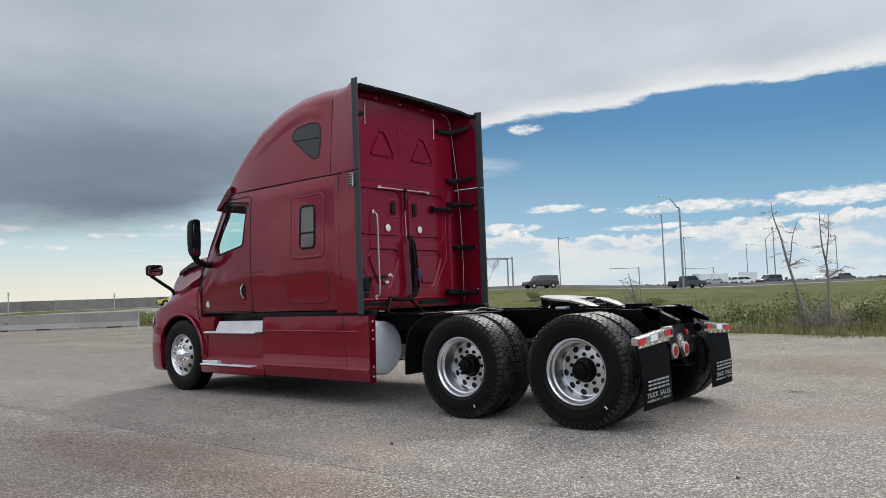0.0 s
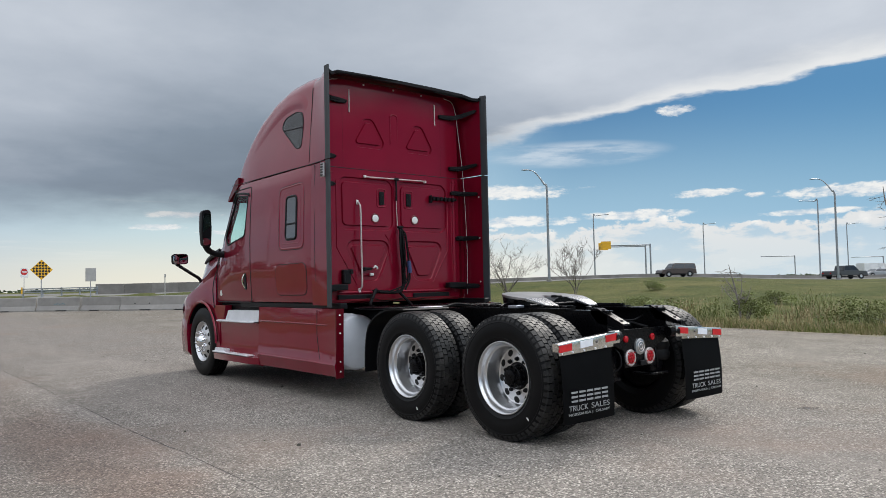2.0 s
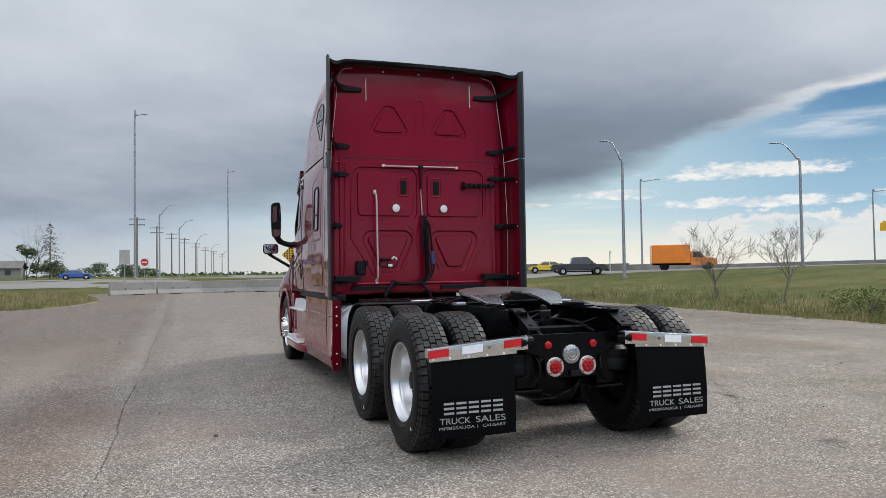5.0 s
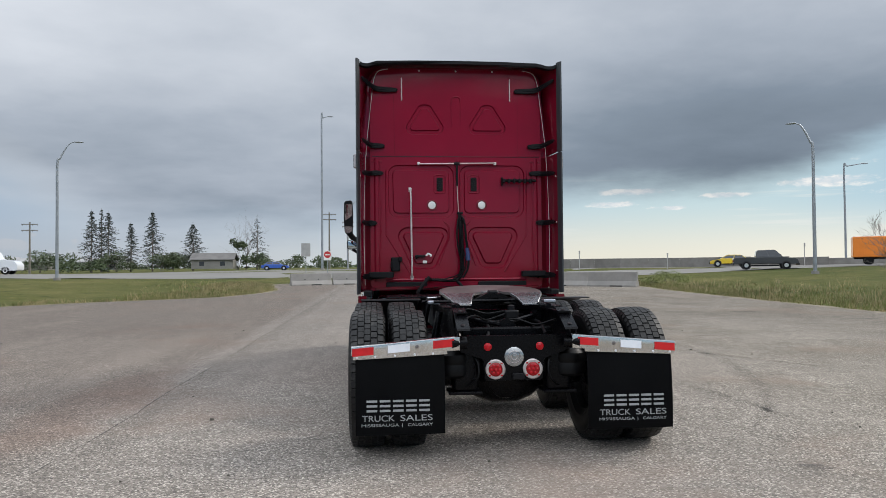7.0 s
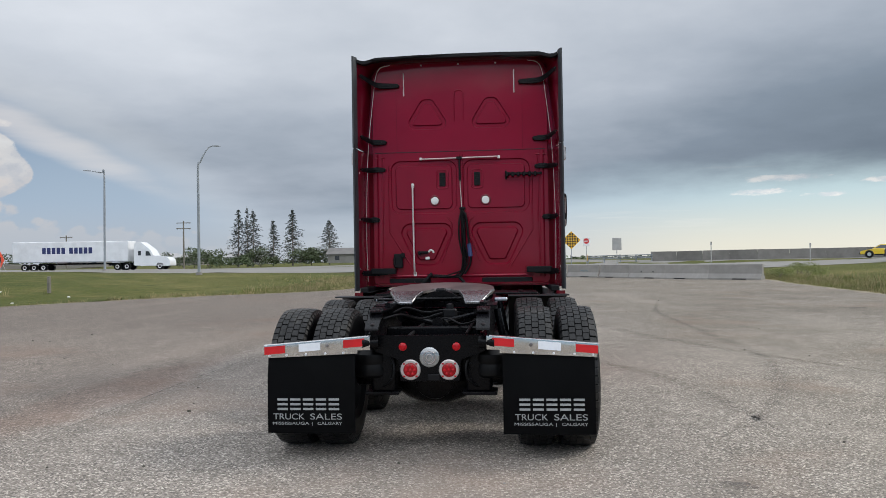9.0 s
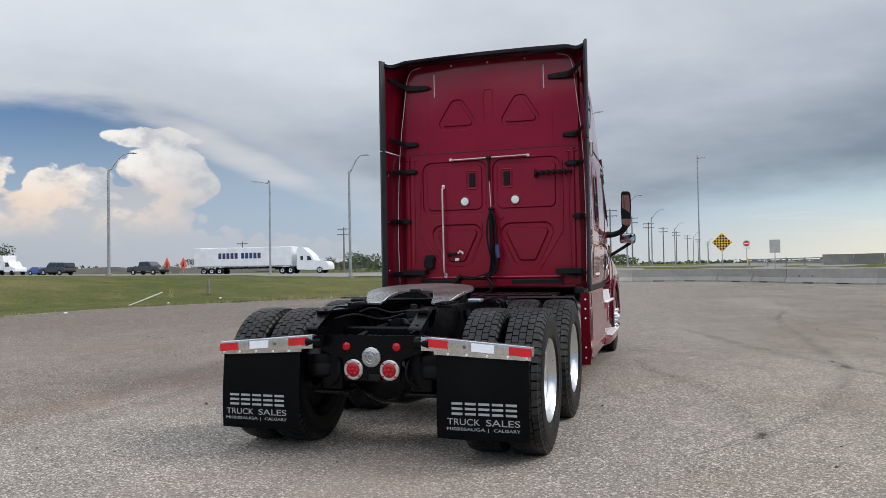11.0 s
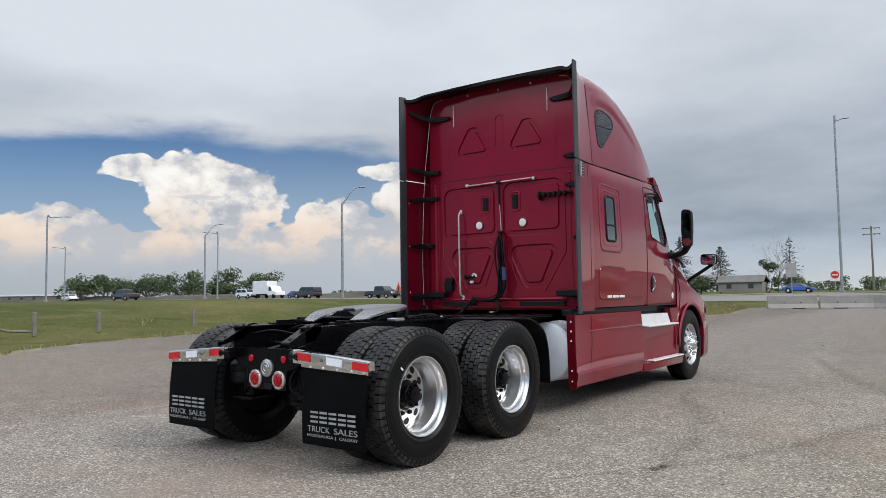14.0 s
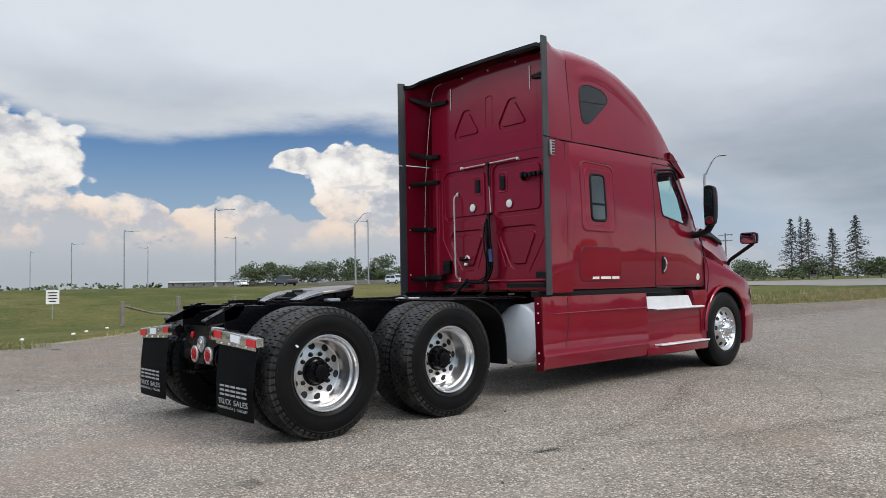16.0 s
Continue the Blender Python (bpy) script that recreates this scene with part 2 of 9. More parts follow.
g.link(final, back.inputs["Color"])
g.link(back.outputs[0], world.node_tree.nodes.new("ShaderNodeOutputWorld").inputs[0])

sun_data = bpy.data.lights.new("sun", "SUN")
sun_data.energy, sun_data.angle, sun_data.color = 2.2, radians(20), (1.0, 0.95, 0.88)
sun = new("sun", sun_data)
sun.matrix_world = look((0, 0, 0), (-math.sin(radians(SUN_AZ)), -math.cos(radians(SUN_AZ)), -math.tan(radians(SUN_EL))))


# ---------------------------------------------------------------- materials
def material(name, color, rough=0.5, metal=0.0, vary=0.12, scale=6.0, grain=60.0, bump=0.0, coat=0.0, spec=0.5, dirt=None, dirt_amount=0.0, random_tint=0.0, waves=0.0, thin=0.0):
    m = bpy.data.materials.new(name)
    m.use_nodes = True
    t = m.node_tree
    k = Graph(t)
    b = t.nodes["Principled BSDF"]
    pos = t.nodes.new("ShaderNodeTexCoord").outputs["Object"]
    broad, small = k.noise(pos, scale, 4.0), k.noise(pos, grain, 3.0)
    dark, light = tuple(c * (1 - vary) for c in color), tuple(min(1, c * (1 + vary)) for c in color)
    col = k.mix(k.smooth(broad, 0.3, 0.7), dark, light)
    col = k.mix(k.math("MULTIPLY", k.smooth(small, 0.35, 0.7), vary), col, light)
    if dirt:
        col = k.mix(k.math("MULTIPLY", k.smooth(k.noise(pos, scale * 0.6, 6.0, 0.65), 0.45, 0.72), dirt_amount), col, dirt)
    if random_tint:
        r = t.nodes.new("ShaderNodeObjectInfo").outputs["Random"]
        col = k.mix(1.0, col, k.combine(*[k.math("MULTIPLY_ADD", r, 2 * random_tint, 1 - random_tint)] * 3), "MULTIPLY")
    k.link(col, b.inputs["Base Color"])
    k.link(k.math("MULTIPLY_ADD", small, 0.12, rough - 0.06, clamp=True), b.inputs["Roughness"])
    b.inputs["Metallic"].default_value = metal
    b.inputs["Specular IOR Level"].default_value = spec
    if coat:
        b.inputs["Coat Weight"].default_value, b.inputs["Coat Roughness"].default_value = coat, 0.04
    if bump:
        n = node(t, "ShaderNodeBump", Strength=0.6, Distance=bump)
        k.link(small, n.inputs["Height"])
        k.link(n.outputs[0], b.inputs["Normal"])
    if waves:
        n = node(t, "ShaderNodeBump", Strength=1.0, Distance=waves)
        k.link(k.math("MULTIPLY_ADD", k.noise(pos, 7.0, 0.0), 0.05, k.noise(pos, 1.7, 0.5)), n.inputs["Height"])
        k.link(n.outputs[0], b.inputs["Normal"])
        k.link(n.outputs[0], b.inputs["Coat Normal"])
    if thin:
        worn = (0.24, 0.60) if thin < 0.3 else (0.38, 0.66)
        k.link(k.math("MULTIPLY", k.smooth(k.noise(pos, 2.5, 7.0, 0.7), *worn), thin), b.inputs["Alpha"])
    return m


PAINT = material("red_paint", (0.225, 0.0030, 0.021), 0.40, 0.45, 0.05, 1.3, 300, coat=1.0, spec=0.05, waves=0.006)
PAINT.node_tree.nodes["Principled BSDF"].inputs["Coat IOR"].default_value = 1.47
REAR_PAINT = material("red_rear_wall_paint", (0.210, 0.0042, 0.020), 0.42, 0.30, 0.06, 2.0, 300, coat=0.6, spec=0.05, waves=0.008)
REAR_PAINT.node_tree.nodes["Principled BSDF"].inputs["Coat Roughness"].default_value = 0.10
# a darker red than the body: visor, mirror caps, edges, inner corners, crease line
PAINT_DARK = material("darker_red", (0.115, 0.003, 0.010), 0.4, 0.2, 0.06, 1.3, 300, coat=0.7, spec=0.08)
BLACK_PAINT = material("black_chassis_paint", (0.0022, 0.0022, 0.003), 0.28, 0.0, 0.3, 5, 80, 0.0006, spec=0.14, dirt=(0.006, 0.005, 0.005), dirt_amount=0.2)
BLACK_PLASTIC = material("black_plastic", (0.004, 0.004, 0.005), 0.48, 0.0, 0.2, 5, 200, 0.0004, spec=0.22)
SEAM = material("shadow_gap_rubber", (0.012, 0.006, 0.008), 0.7)
EDGE_RUBBER = material("grey_edge_rubber", (0.030, 0.034, 0.038), 0.55, 0.0, 0.15, 4, 120, 0.0004)
RUBBER = material("tyre_rubber", (0.0028, 0.0028, 0.0033), 0.44, 0.0, 0.3, 4, 90, 0.0008, spec=0.17, dirt=(0.009, 0.0085, 0.008), dirt_amount=0.2)
TREAD = material("tread_rubber", (0.0095, 0.0095, 0.0097), 0.50, 0.0, 0.35, 9, 160, 0.0014, spec=0.30, dirt=(0.075, 0.070, 0.064), dirt_amount=0.45)
ALU = material("polished_aluminium", (0.68, 0.68, 0.69), 0.30, 1.0, 0.05, 5, 40, dirt=(0.50, 0.48, 0.45), dirt_amount=0.25)
CHROME = material("chrome", (0.86, 0.86, 0.87), 0.08, 1.0, 0.03)
HANGER = material("polished_stainless_steel", (0.72, 0.71, 0.69), 0.20, 1.0, 0.08, 9, 90, dirt=(0.42, 0.38, 0.33), dirt_amount=0.3)
STEP_ALU = material("brushed_step_aluminium", (0.78, 0.78, 0.80), 0.38, 0.35, 0.06, 5, 150, 0.0004)
TANK = material("tank_aluminium", (0.62, 0.65, 0.69), 0.45, 0.15, 0.07, 3, 120, dirt=(0.4, 0.4, 0.4), dirt_amount=0.2)
STEEL = material("worn_greased_steel", (0.20, 0.185, 0.18), 0.36, 0.75, 0.35, 5, 60, 0.0006, dirt=(0.05, 0.022, 0.018), dirt_amount=0.6)
STEEL_PLATE = material("bare_steel_plate", (0.36, 0.38, 0.42), 0.34, 0.8, 0.15, 4, 60)
RAMP = material("greased_ramp_steel", (0.26, 0.26, 0.27), 0.27, 0.9, 0.25, 6, 60, dirt=(0.05, 0.035, 0.03), dirt_amount=0.5)
FLAP = material("black_mud_flap_rubber", (0.0032, 0.0034, 0.0042), 0.55, 0.0, 0.2, 4, 150, 0.0006, spec=0.14, dirt=(0.010, 0.0095, 0.009), dirt_amount=0.2)
PRINT = material("grey_flap_print", (0.31, 0.32, 0.32), 0.6, 0.0, 0.1, 20)
RED_TAPE = material("red_reflective_tape", (0.55, 0.010, 0.014), 0.35, 0.0, 0.12, 12, 220)
WHITE_TAPE = material("white_reflective_tape", (0.80, 0.82, 0.86), 0.3, 0.0, 0.06, 12, 220)
LENS_RED = material("red_lens", (0.40, 0.004, 0.010), 0.25, 0.0, 0.15, 30, 200, coat=0.3, spec=0.2)
LENS_DEEP = material("deep_red_lens", (0.27, 0.003, 0.006), 0.2, 0.0, 0.2, 30, 200, coat=0.4, spec=0.2)
LENS_CLEAR = material("clear_lens", (0.30, 0.31, 0.31), 0.12, 0.5, 0.2, 30, 90, coat=1.0)
BEZEL = material("pale_lamp_bezel", (0.55, 0.50, 0.49), 0.3, 0.6, 0.1, 20)
PALE = material("pale_plastic", (0.70, 0.70, 0.68), 0.45, 0.0, 0.08, 8)
WIRE_PALE = material("pale_pipe", (0.58, 0.52, 0.50), 0.35, 0.35, 0.1, 8)
ROD = material("brushed_rod", (0.50, 0.40, 0.39), 0.35, 0.6, 0.1, 8)
HOSE = material("black_hose", (0.0035, 0.0035, 0.004), 0.45, 0.0, 0.3, 20, 60, 0.001, spec=0.15)
HOSE_BLUE = material("blue_coupling", (0.03, 0.05, 0.14), 0.45)
DARK_GLASS = material("dark_tinted_glass", (0.034, 0.040, 0.044), 0.05, 0.0, 0.05, 3, coat=0.9, spec=0.6)
SEAT = material("grey_cab_trim", (0.16, 0.16, 0.165), 0.7, 0.0, 0.15, 6)
CONCRETE = material("weathered_concrete", (0.27, 0.255, 0.235), 0.85, 0.0, 0.14, 0.9, 25, 0.004, dirt=(0.16, 0.145, 0.125), dirt_amount=0.55, random_tint=0.12)
CONCRETE_DARK = material("grimy_concrete", (0.165, 0.155, 0.140), 0.9, 0.0, 0.18, 0.7, 18, 0.004, dirt=(0.09, 0.082, 0.072), dirt_amount=0.5, random_tint=0.1)
GALV = material("galvanised_steel", (0.30, 0.32, 0.34), 0.5, 0.55, 0.12, 2, 40)
EARTH = material("dark_bare_earth", (0.062, 0.055, 0.045), 0.95, 0.0, 0.35, 0.2, 2.0, dirt=(0.06, 0.07, 0.03), dirt_amount=0.5)
SHED_ROOF = material("dull_metal_roof", (0.34, 0.34, 0.34), 0.6, 0.2, 0.12, 0.5, 5, dirt=(0.22, 0.2, 0.18), dirt_amount=0.4)
ROAD = material("highway_asphalt", (0.200, 0.194, 0.182), 0.95, 0.0, 0.10, 0.05, 1.5, spec=0.08)
BARK = material("grey_bark", (0.145, 0.125, 0.11), 0.9, 0.0, 0.3, 4, 30, 0.004)
BARK_PALE = material("pale_dead_bark", (0.20, 0.178, 0.160), 0.9, 0.0, 0.25, 4, 30, 0.004)
NEEDLE = material("spruce_needles", (0.030, 0.042, 0.034), 0.8, 0.0, 0.4, 0.5, 2)
LEAF = material("summer_leaves", (0.062, 0.085, 0.036), 0.7, 0.0, 0.4, 0.4, 2)
LEAF_BUSH = material("shrub_leaves", (0.145, 0.168, 0.046), 0.7, 0.0, 0.45, 0.8, 6)
GRASS_BLADE = material("grass_blades", (0.108, 0.118, 0.030), 0.75, 0.0, 0.45, 0.25, 3, dirt=(0.26, 0.20, 0.085), dirt_amount=0.5)
WEED = material("dry_weed_stalks", (0.30, 0.240, 0.125), 0.85, 0.0, 0.35, 0.6, 4)
WOOD = material("weathered_wood", (0.170, 0.155, 0.130), 0.9, 0.0, 0.25, 3, 40, 0.002)
SIDING = material("grey_beige_siding", (0.21, 0.20, 0.18), 0.85, 0.0, 0.1, 0.6, 6)
ROOF = material("grey_roof", (0.13, 0.125, 0.12), 0.85, 0.0, 0.15, 0.6, 6)
METAL_WHITE = material("white_painted_metal", (0.74, 0.75, 0.76), 0.45, 0.1, 0.06, 0.8, 6, dirt=(0.5, 0.5, 0.48), dirt_amount=0.3)
SIGN_YELLOW = material("yellow_sign_sheeting", (0.78, 0.42, 0.02), 0.5, 0.0, 0.06, 3)
SIGN_BLACK = material("black_sign_ink", (0.015, 0.015, 0.015), 0.6)
SIGN_WHITE = material("white_sign_sheeting", (0.74, 0.74, 0.72), 0.5, 0.0, 0.06, 3)
SIGN_BACK = material("bare_sign_back", (0.42, 0.41, 0.39), 0.5, 0.5, 0.1, 3)
SIGN_RED = material("red_sign_sheeting", (0.55, 0.03, 0.03), 0.5, 0.0, 0.08, 3)
SIGN_ORANGE = material("orange_sign_sheeting", (0.85, 0.10, 0.04), 0.5, 0.0, 0.08, 3)
INK_BLUE = material("dark_blue_ink", (0.02, 0.03, 0.12), 0.5)
WINDOW_DARK = material("dark_window", (0.03, 0.035, 0.04), 0.1, 0.0, 0.1, 2, coat=0.6)
CHARCOAL = material("charcoal_car_paint", (0.04, 0.042, 0.045), 0.35, 0.2, 0.05, 1, 60, coat=0.8)
SILVER = material("silver_car_paint", (0.38, 0.39, 0.40), 0.32, 0.5, 0.05, 1, 60, coat=0.8)
WHITE_CAR = material("white_car_paint", (0.72, 0.73, 0.74), 0.35, 0.0, 0.04, 1, 60, coat=0.8)
YELLOW_CAR = material("yellow_car_paint", (0.72, 0.50, 0.03), 0.35, 0.0, 0.05, 1, 60, coat=0.8)
BLUE_CAR = material("blue_car_paint", (0.03, 0.10, 0.42), 0.35, 0.2, 0.05, 1, 60, coat=0.8)
BROWN_CAR = material("dark_brown_car_paint", (0.06, 0.042, 0.035), 0.35, 0.2, 0.05, 1, 60, coat=0.8)


def glass_material():
    m = bpy.data.materials.new("green_tinted_glass")
    m.use_nodes = True
    b = m.node_tree.nodes["Principled BSDF"]
    b.inputs["Base Color"].default_value = (0.62, 0.86, 0.80, 1)
    b.inputs["Roughness"].default_value, b.inputs["Transmission Weight"].default_value, b.inputs["IOR"].default_value = 0.0, 1.0, 1.1
    return m


GLASS = glass_material()


def mirror_material():
    m = material("mirror_glass", (0.50, 0.56, 0.60), 0.03, 1.0, 0.01)
    return m


MIRROR = mirror_material()


def pavement_material():
    """Old pale asphalt: exposed aggregate, worn lanes, oil and rubber stains, fine cracks."""
    m = bpy.data.materials.new("worn_pale_asphalt")
    m.use_nodes = True
    t = m.node_tree
    k = Graph(t)
    b = t.nodes["Principled BSDF"]
    pos = t.nodes.new("ShaderNodeTexCoord").outputs["Object"]
    stone = t.nodes.new("ShaderNodeTexVoronoi")
    stone.inputs["Scale"].default_value = 78.0
    k.link(pos, stone.inputs["Vector"])
    chip = t.nodes.new("ShaderNodeSeparateColor")
    k.link(stone.outputs["Color"], chip.inputs[0])
    col = k.ramp(chip.outputs[0], [(0.0, (0.092, 0.082, 0.073)), (0.32, (0.200, 0.179, 0.158)), (0.75, (0.308, 0.277, 0.246)), (1.0, (0.62, 0.565, 0.505))], False)
    gap = k.smooth(stone.outputs["Distance"], 0.30, 0.75)
    col = k.mix(k.math("MULTIPLY", gap, 0.45), col, (0.15, 0.14, 0.13))
    mid = k.noise(pos, 2.2, 6.0, 0.65)
    col = k.mix(1.0, col, k.combine(*[k.smooth(mid, 0.30, 0.72, 0.88, 1.08)] * 3), "MULTIPLY")
    broad = k.noise(pos, 0.22, 5.0, 0.6)
    col = k.mix(k.smooth(broad, 0.48, 0.70, 0.0, 0.30), col, (0.20, 0.185, 0.17))
    stretched = t.nodes.new("ShaderNodeMapping")
    stretched.inputs["Scale"].default_value = (1.0, 0.12, 1.0)
    stretched.inputs["Rotation"].default_value = (0, 0, 0.12)
    k.link(pos, stretched.inputs["Vector"])
    lane = k.noise(stretched.outputs[0], 0.9, 5.0, 0.6)
    col = k.mix(k.smooth(lane, 0.50, 0.70, 0.0, 0.35), col, (0.19, 0.168, 0.150))
    col = k.mix(k.smooth(k.noise(stretched.outputs[0], 0.5, 4.0, 0.55), 0.52, 0.72, 0.0, 0.4), col, (0.34, 0.305, 0.27))
    rusty = k.smooth(k.noise(pos, 0.30, 4.0, 0.6), 0.52, 0.70, 0.0, 0.45)
    col = k.mix(rusty, col, (0.25, 0.185, 0.150))
    spots = k.smooth(k.noise(pos, 5.0, 2.0, 0.5), 0.74, 0.80, 0.0, 0.4)
    col = k.mix(spots, col, (0.12, 0.11, 0.10))
    split = t.nodes.new("ShaderNodeSeparateXYZ")
    k.link(pos, split.inputs[0])
    wob = k.math("MULTIPLY_ADD", k.noise(pos, 0.7, 5.0, 0.6), 0.9, -3.85)
    older = k.smooth(k.math("SUBTRACT", wob, split.outputs[0]), -0.1, 0.5, 0.0, 0.62)
    ex, ey = k.math("MULTIPLY", k.math("ADD", split.outputs[0], 3.85), 1 / 0.55), k.math("MULTIPLY", k.math("SUBTRACT", split.outputs[1], 2.4), 1 / 2.6)
    inside = k.math("ADD", k.math("ADD", k.math("MULTIPLY", ex, ex), k.math("MULTIPLY", ey, ey)), k.math("MULTIPLY_ADD", k.noise(pos, 1.6, 6.0, 0.65), 2.4, -1.2))
    col = k.mix(k.smooth(inside, 0.2, 1.3, 0.28, 0.0), col, k.mix(1.0, col, (0.98, 0.72, 0.64), "MULTIPLY"))
    col = k.mix(older, col, k.mix(1.0, col, (0.66, 0.61, 0.585), "MULTIPLY"))
    # a darker seam band along the joint
    band = k.math("MULTIPLY", k.smooth(split.outputs[0], -3.36, -3.22), k.smooth(k.math("MULTIPLY_ADD", k.noise(pos, 1.1, 5.0, 0.6), 0.5, split.outputs[0]), -2.92, -2.55, 0.55, 0.0))
    col = k.mix(band, col, k.mix(1.0, col, (0.74, 0.73, 0.725), "MULTIPLY"))
    # irregular darker drifts and a warmer tone, both stronger towards +x
    drift = k.smooth(k.noise(pos, 0.33, 7.0, 0.66), 0.40, 0.62)
    drift = k.math("MULTIPLY", drift, k.smooth(split.outputs[0], 0.5, 5.0, 0.06, 0.58))
    col = k.mix(drift, col, k.mix(1.0, col, (0.66, 0.645, 0.62), "MULTIPLY"))
    col = k.mix(1.0, col, k.combine(1.01, 1.0, k.smooth(split.outputs[0], 0.0, 5.0, 0.985, 0.945)), "MULTIPLY")
    # the asphalt turns darker and greyer towards the back of the lot
    back_tone = k.smooth(k.math("MULTIPLY_ADD", k.noise(pos, 0.16, 4.0, 0.6), 9.0, split.outputs[1]), 7.0, 17.0, 0.0, 0.85)
    col = k.mix(back_tone, col, k.mix(1.0, col, (0.76, 0.755, 0.76), "MULTIPLY"))
    k.link(col, b.inputs["Base Color"])
    b.inputs["Roughness"].default_value = 0.95
    b.inputs["Specular IOR Level"].default_value = 0.12
    n = node(t, "ShaderNodeBump", Strength=0.75, Distance=0.006)
    k.link(k.math("MULTIPLY_ADD", k.noise(pos, 90.0, 2.0), 0.5, k.math("MULTIPLY", stone.outputs["Distance"], -0.8)), n.inputs["Height"])
    k.link(n.outputs[0], b.inputs["Normal"])
    return m


def field_material():
    """Rough roadside grass: green, with dry straw-coloured drifts and bare patches."""
    m = bpy.data.materials.new("rough_grass_ground")
    m.use_nodes = True
    t = m.node_tree
    k = Graph(t)
    b = t.nodes["Principled BSDF"]
    pos = t.nodes.new("ShaderNodeTexCoord").outputs["Object"]
    a, c, d = k.noise(pos, 0.06, 6.0, 0.65), k.noise(pos, 0.5, 5.0, 0.65), k.noise(pos, 7.0, 3.0, 0.7)
    col = k.ramp(a, [(0.30, (0.048, 0.062, 0.016)), (0.50, (0.074, 0.082, 0.023)), (0.68, (0.125, 0.114, 0.042))], False)
    col = k.mix(k.smooth(c, 0.48, 0.72, 0.0, 0.6), col, (0.155, 0.125, 0.055))
    col = k.mix(k.smooth(c, 0.44, 0.28, 0.0, 0.75), col, (0.030, 0.043, 0.012))
    col = k.mix(1.0, col, k.combine(*[k.smooth(d, 0.25, 0.75, 0.65, 1.3)] * 3), "MULTIPLY")
    k.link(col, b.inputs["Base Color"])
    b.inputs["Roughness"].default_value = 0.95
    b.inputs["Specular IOR Level"].default_value = 0.1
    n = node(t, "ShaderNodeBump", Strength=0.9, Distance=0.08)
    k.link(d, n.inputs["Height"])
    k.link(n.outputs[0], b.inputs["Normal"])
    return m


PAVEMENT, FIELD = pavement_material(), field_material()


# ---------------------------------------------------------------- mesh helpers
def finish(bm, name, mat, angle=32):
    bmesh.ops.recalc_face_normals(bm, faces=bm.faces)
    me = bpy.data.meshes.new(name)
    bm.to_mesh(me)
    bm.free()
    for m in (mat if isinstance(mat, (list, tuple)) else [mat]):
        me.materials.append(m)
    if angle:
        me.shade_smooth()
        me.set_sharp_from_angle(angle=radians(angle))
    return me


def thing(name, label, category, at=(0, 0, 0), group="", kind=""):
    ob = new(name)
    ob.location = at
    ob.empty_display_size = 0.2
    return tagged(ob, label, category, group, kind)


def part(name, bm, mat, parent, label="", angle=32, m=None):
    ob = new(name, finish(bm, name, mat, angle) if isinstance(bm, bmesh.types.BMesh) else bm)
    ob.parent = parent
    if m is not None:
        ob.matrix_basis = m
    if label:
        tagged(ob, label)
    return ob


def solid(name, bm, mat, label, category, angle=32, group="", kind="", at=(0, 0, 0)):
    ob = new(name, finish(bm, name, mat, angle) if isinstance(bm, bmesh.types.BMesh) else bm)
    ob.location = at
    return tagged(ob, label, category, group, kind)


def B():
    return bmesh.new()


def box(bm, c, s, m=None, bevel=0.0, seg=1):
    """A box of size s about c, its edges eased by bevel."""
    mat = (m or Matrix()) @ Matrix.Translation(c) @ Matrix.Diagonal((*s, 1))
    made = bmesh.ops.create_cube(bm, size=1.0, matrix=mat)["verts"]
    if bevel:
        edges = list({e for v in made for e in v.link_edges})
        bmesh.ops.bevel(bm, geom=edges, offset=bevel, segments=seg, affect="EDGES", profile=0.5)
    return bm


def loft(bm, rings, cap=True, closed=True):
    """Skin between rings of points, all with the same count."""
    vs = [[bm.verts.new(p) for p in r] for r in rings]
    n = len(vs[0])
    for a, b in zip(vs, vs[1:]):
        for i in range(n if closed else n - 1):
            j = (i + 1) % n
            bm.faces.new((a[i], a[j], b[j], b[i]))
    if cap:
        bm.faces.new(vs[0][::-1]), bm.faces.new(vs[-1])
    return bm


AXES = {"x": (Vector((1, 0, 0)), Vector((0, 1, 0)), Vector((0, 0, 1))), "y": (Vector((0, 1, 0)), Vector((0, 0, 1)), Vector((1, 0, 0))), "z": (Vector((0, 0, 1)), Vector((1, 0, 0)), Vector((0, 1, 0)))}


def lathe(bm, prof, n=40, axis="x", c=(0, 0, 0), cap=True):
    """Turn a profile of (along, radius) about an axis."""
    w, u, v = AXES[axis]
    c = Vector(c)
    rings = [[c + w * a + (u * math.cos(2 * math.pi * i / n) + v * math.sin(2 * math.pi * i / n)) * max(r, 1e-4) for i in range(n)] for a, r in prof]
    return loft(bm, rings, cap)


def tube(bm, pts, r, n=8, cap=True, closed=False):
    """A round bar along points; r one radius or one a point."""
    pts = [Vector(p) for p in pts]
    rs = r if isinstance(r, (list, tuple)) else [r] * len(pts)
    rings, side = [], None
    for i, p in enumerate(pts):
        a, b = pts[max(i - 1, 0)], pts[min(i + 1, len(pts) - 1)]
        t = (b - a).normalized()
        if side is None:
            side = t.orthogonal().normalized()
        else:
            side = (side - t * side.dot(t)).normalized()
        up = t.cross(side)
        rings.append([p + (side * math.cos(2 * math.pi * k / n) + up * math.sin(2 * math.pi * k / n)) * rs[i] for k in range(n)])
    return loft(bm, rings, cap)


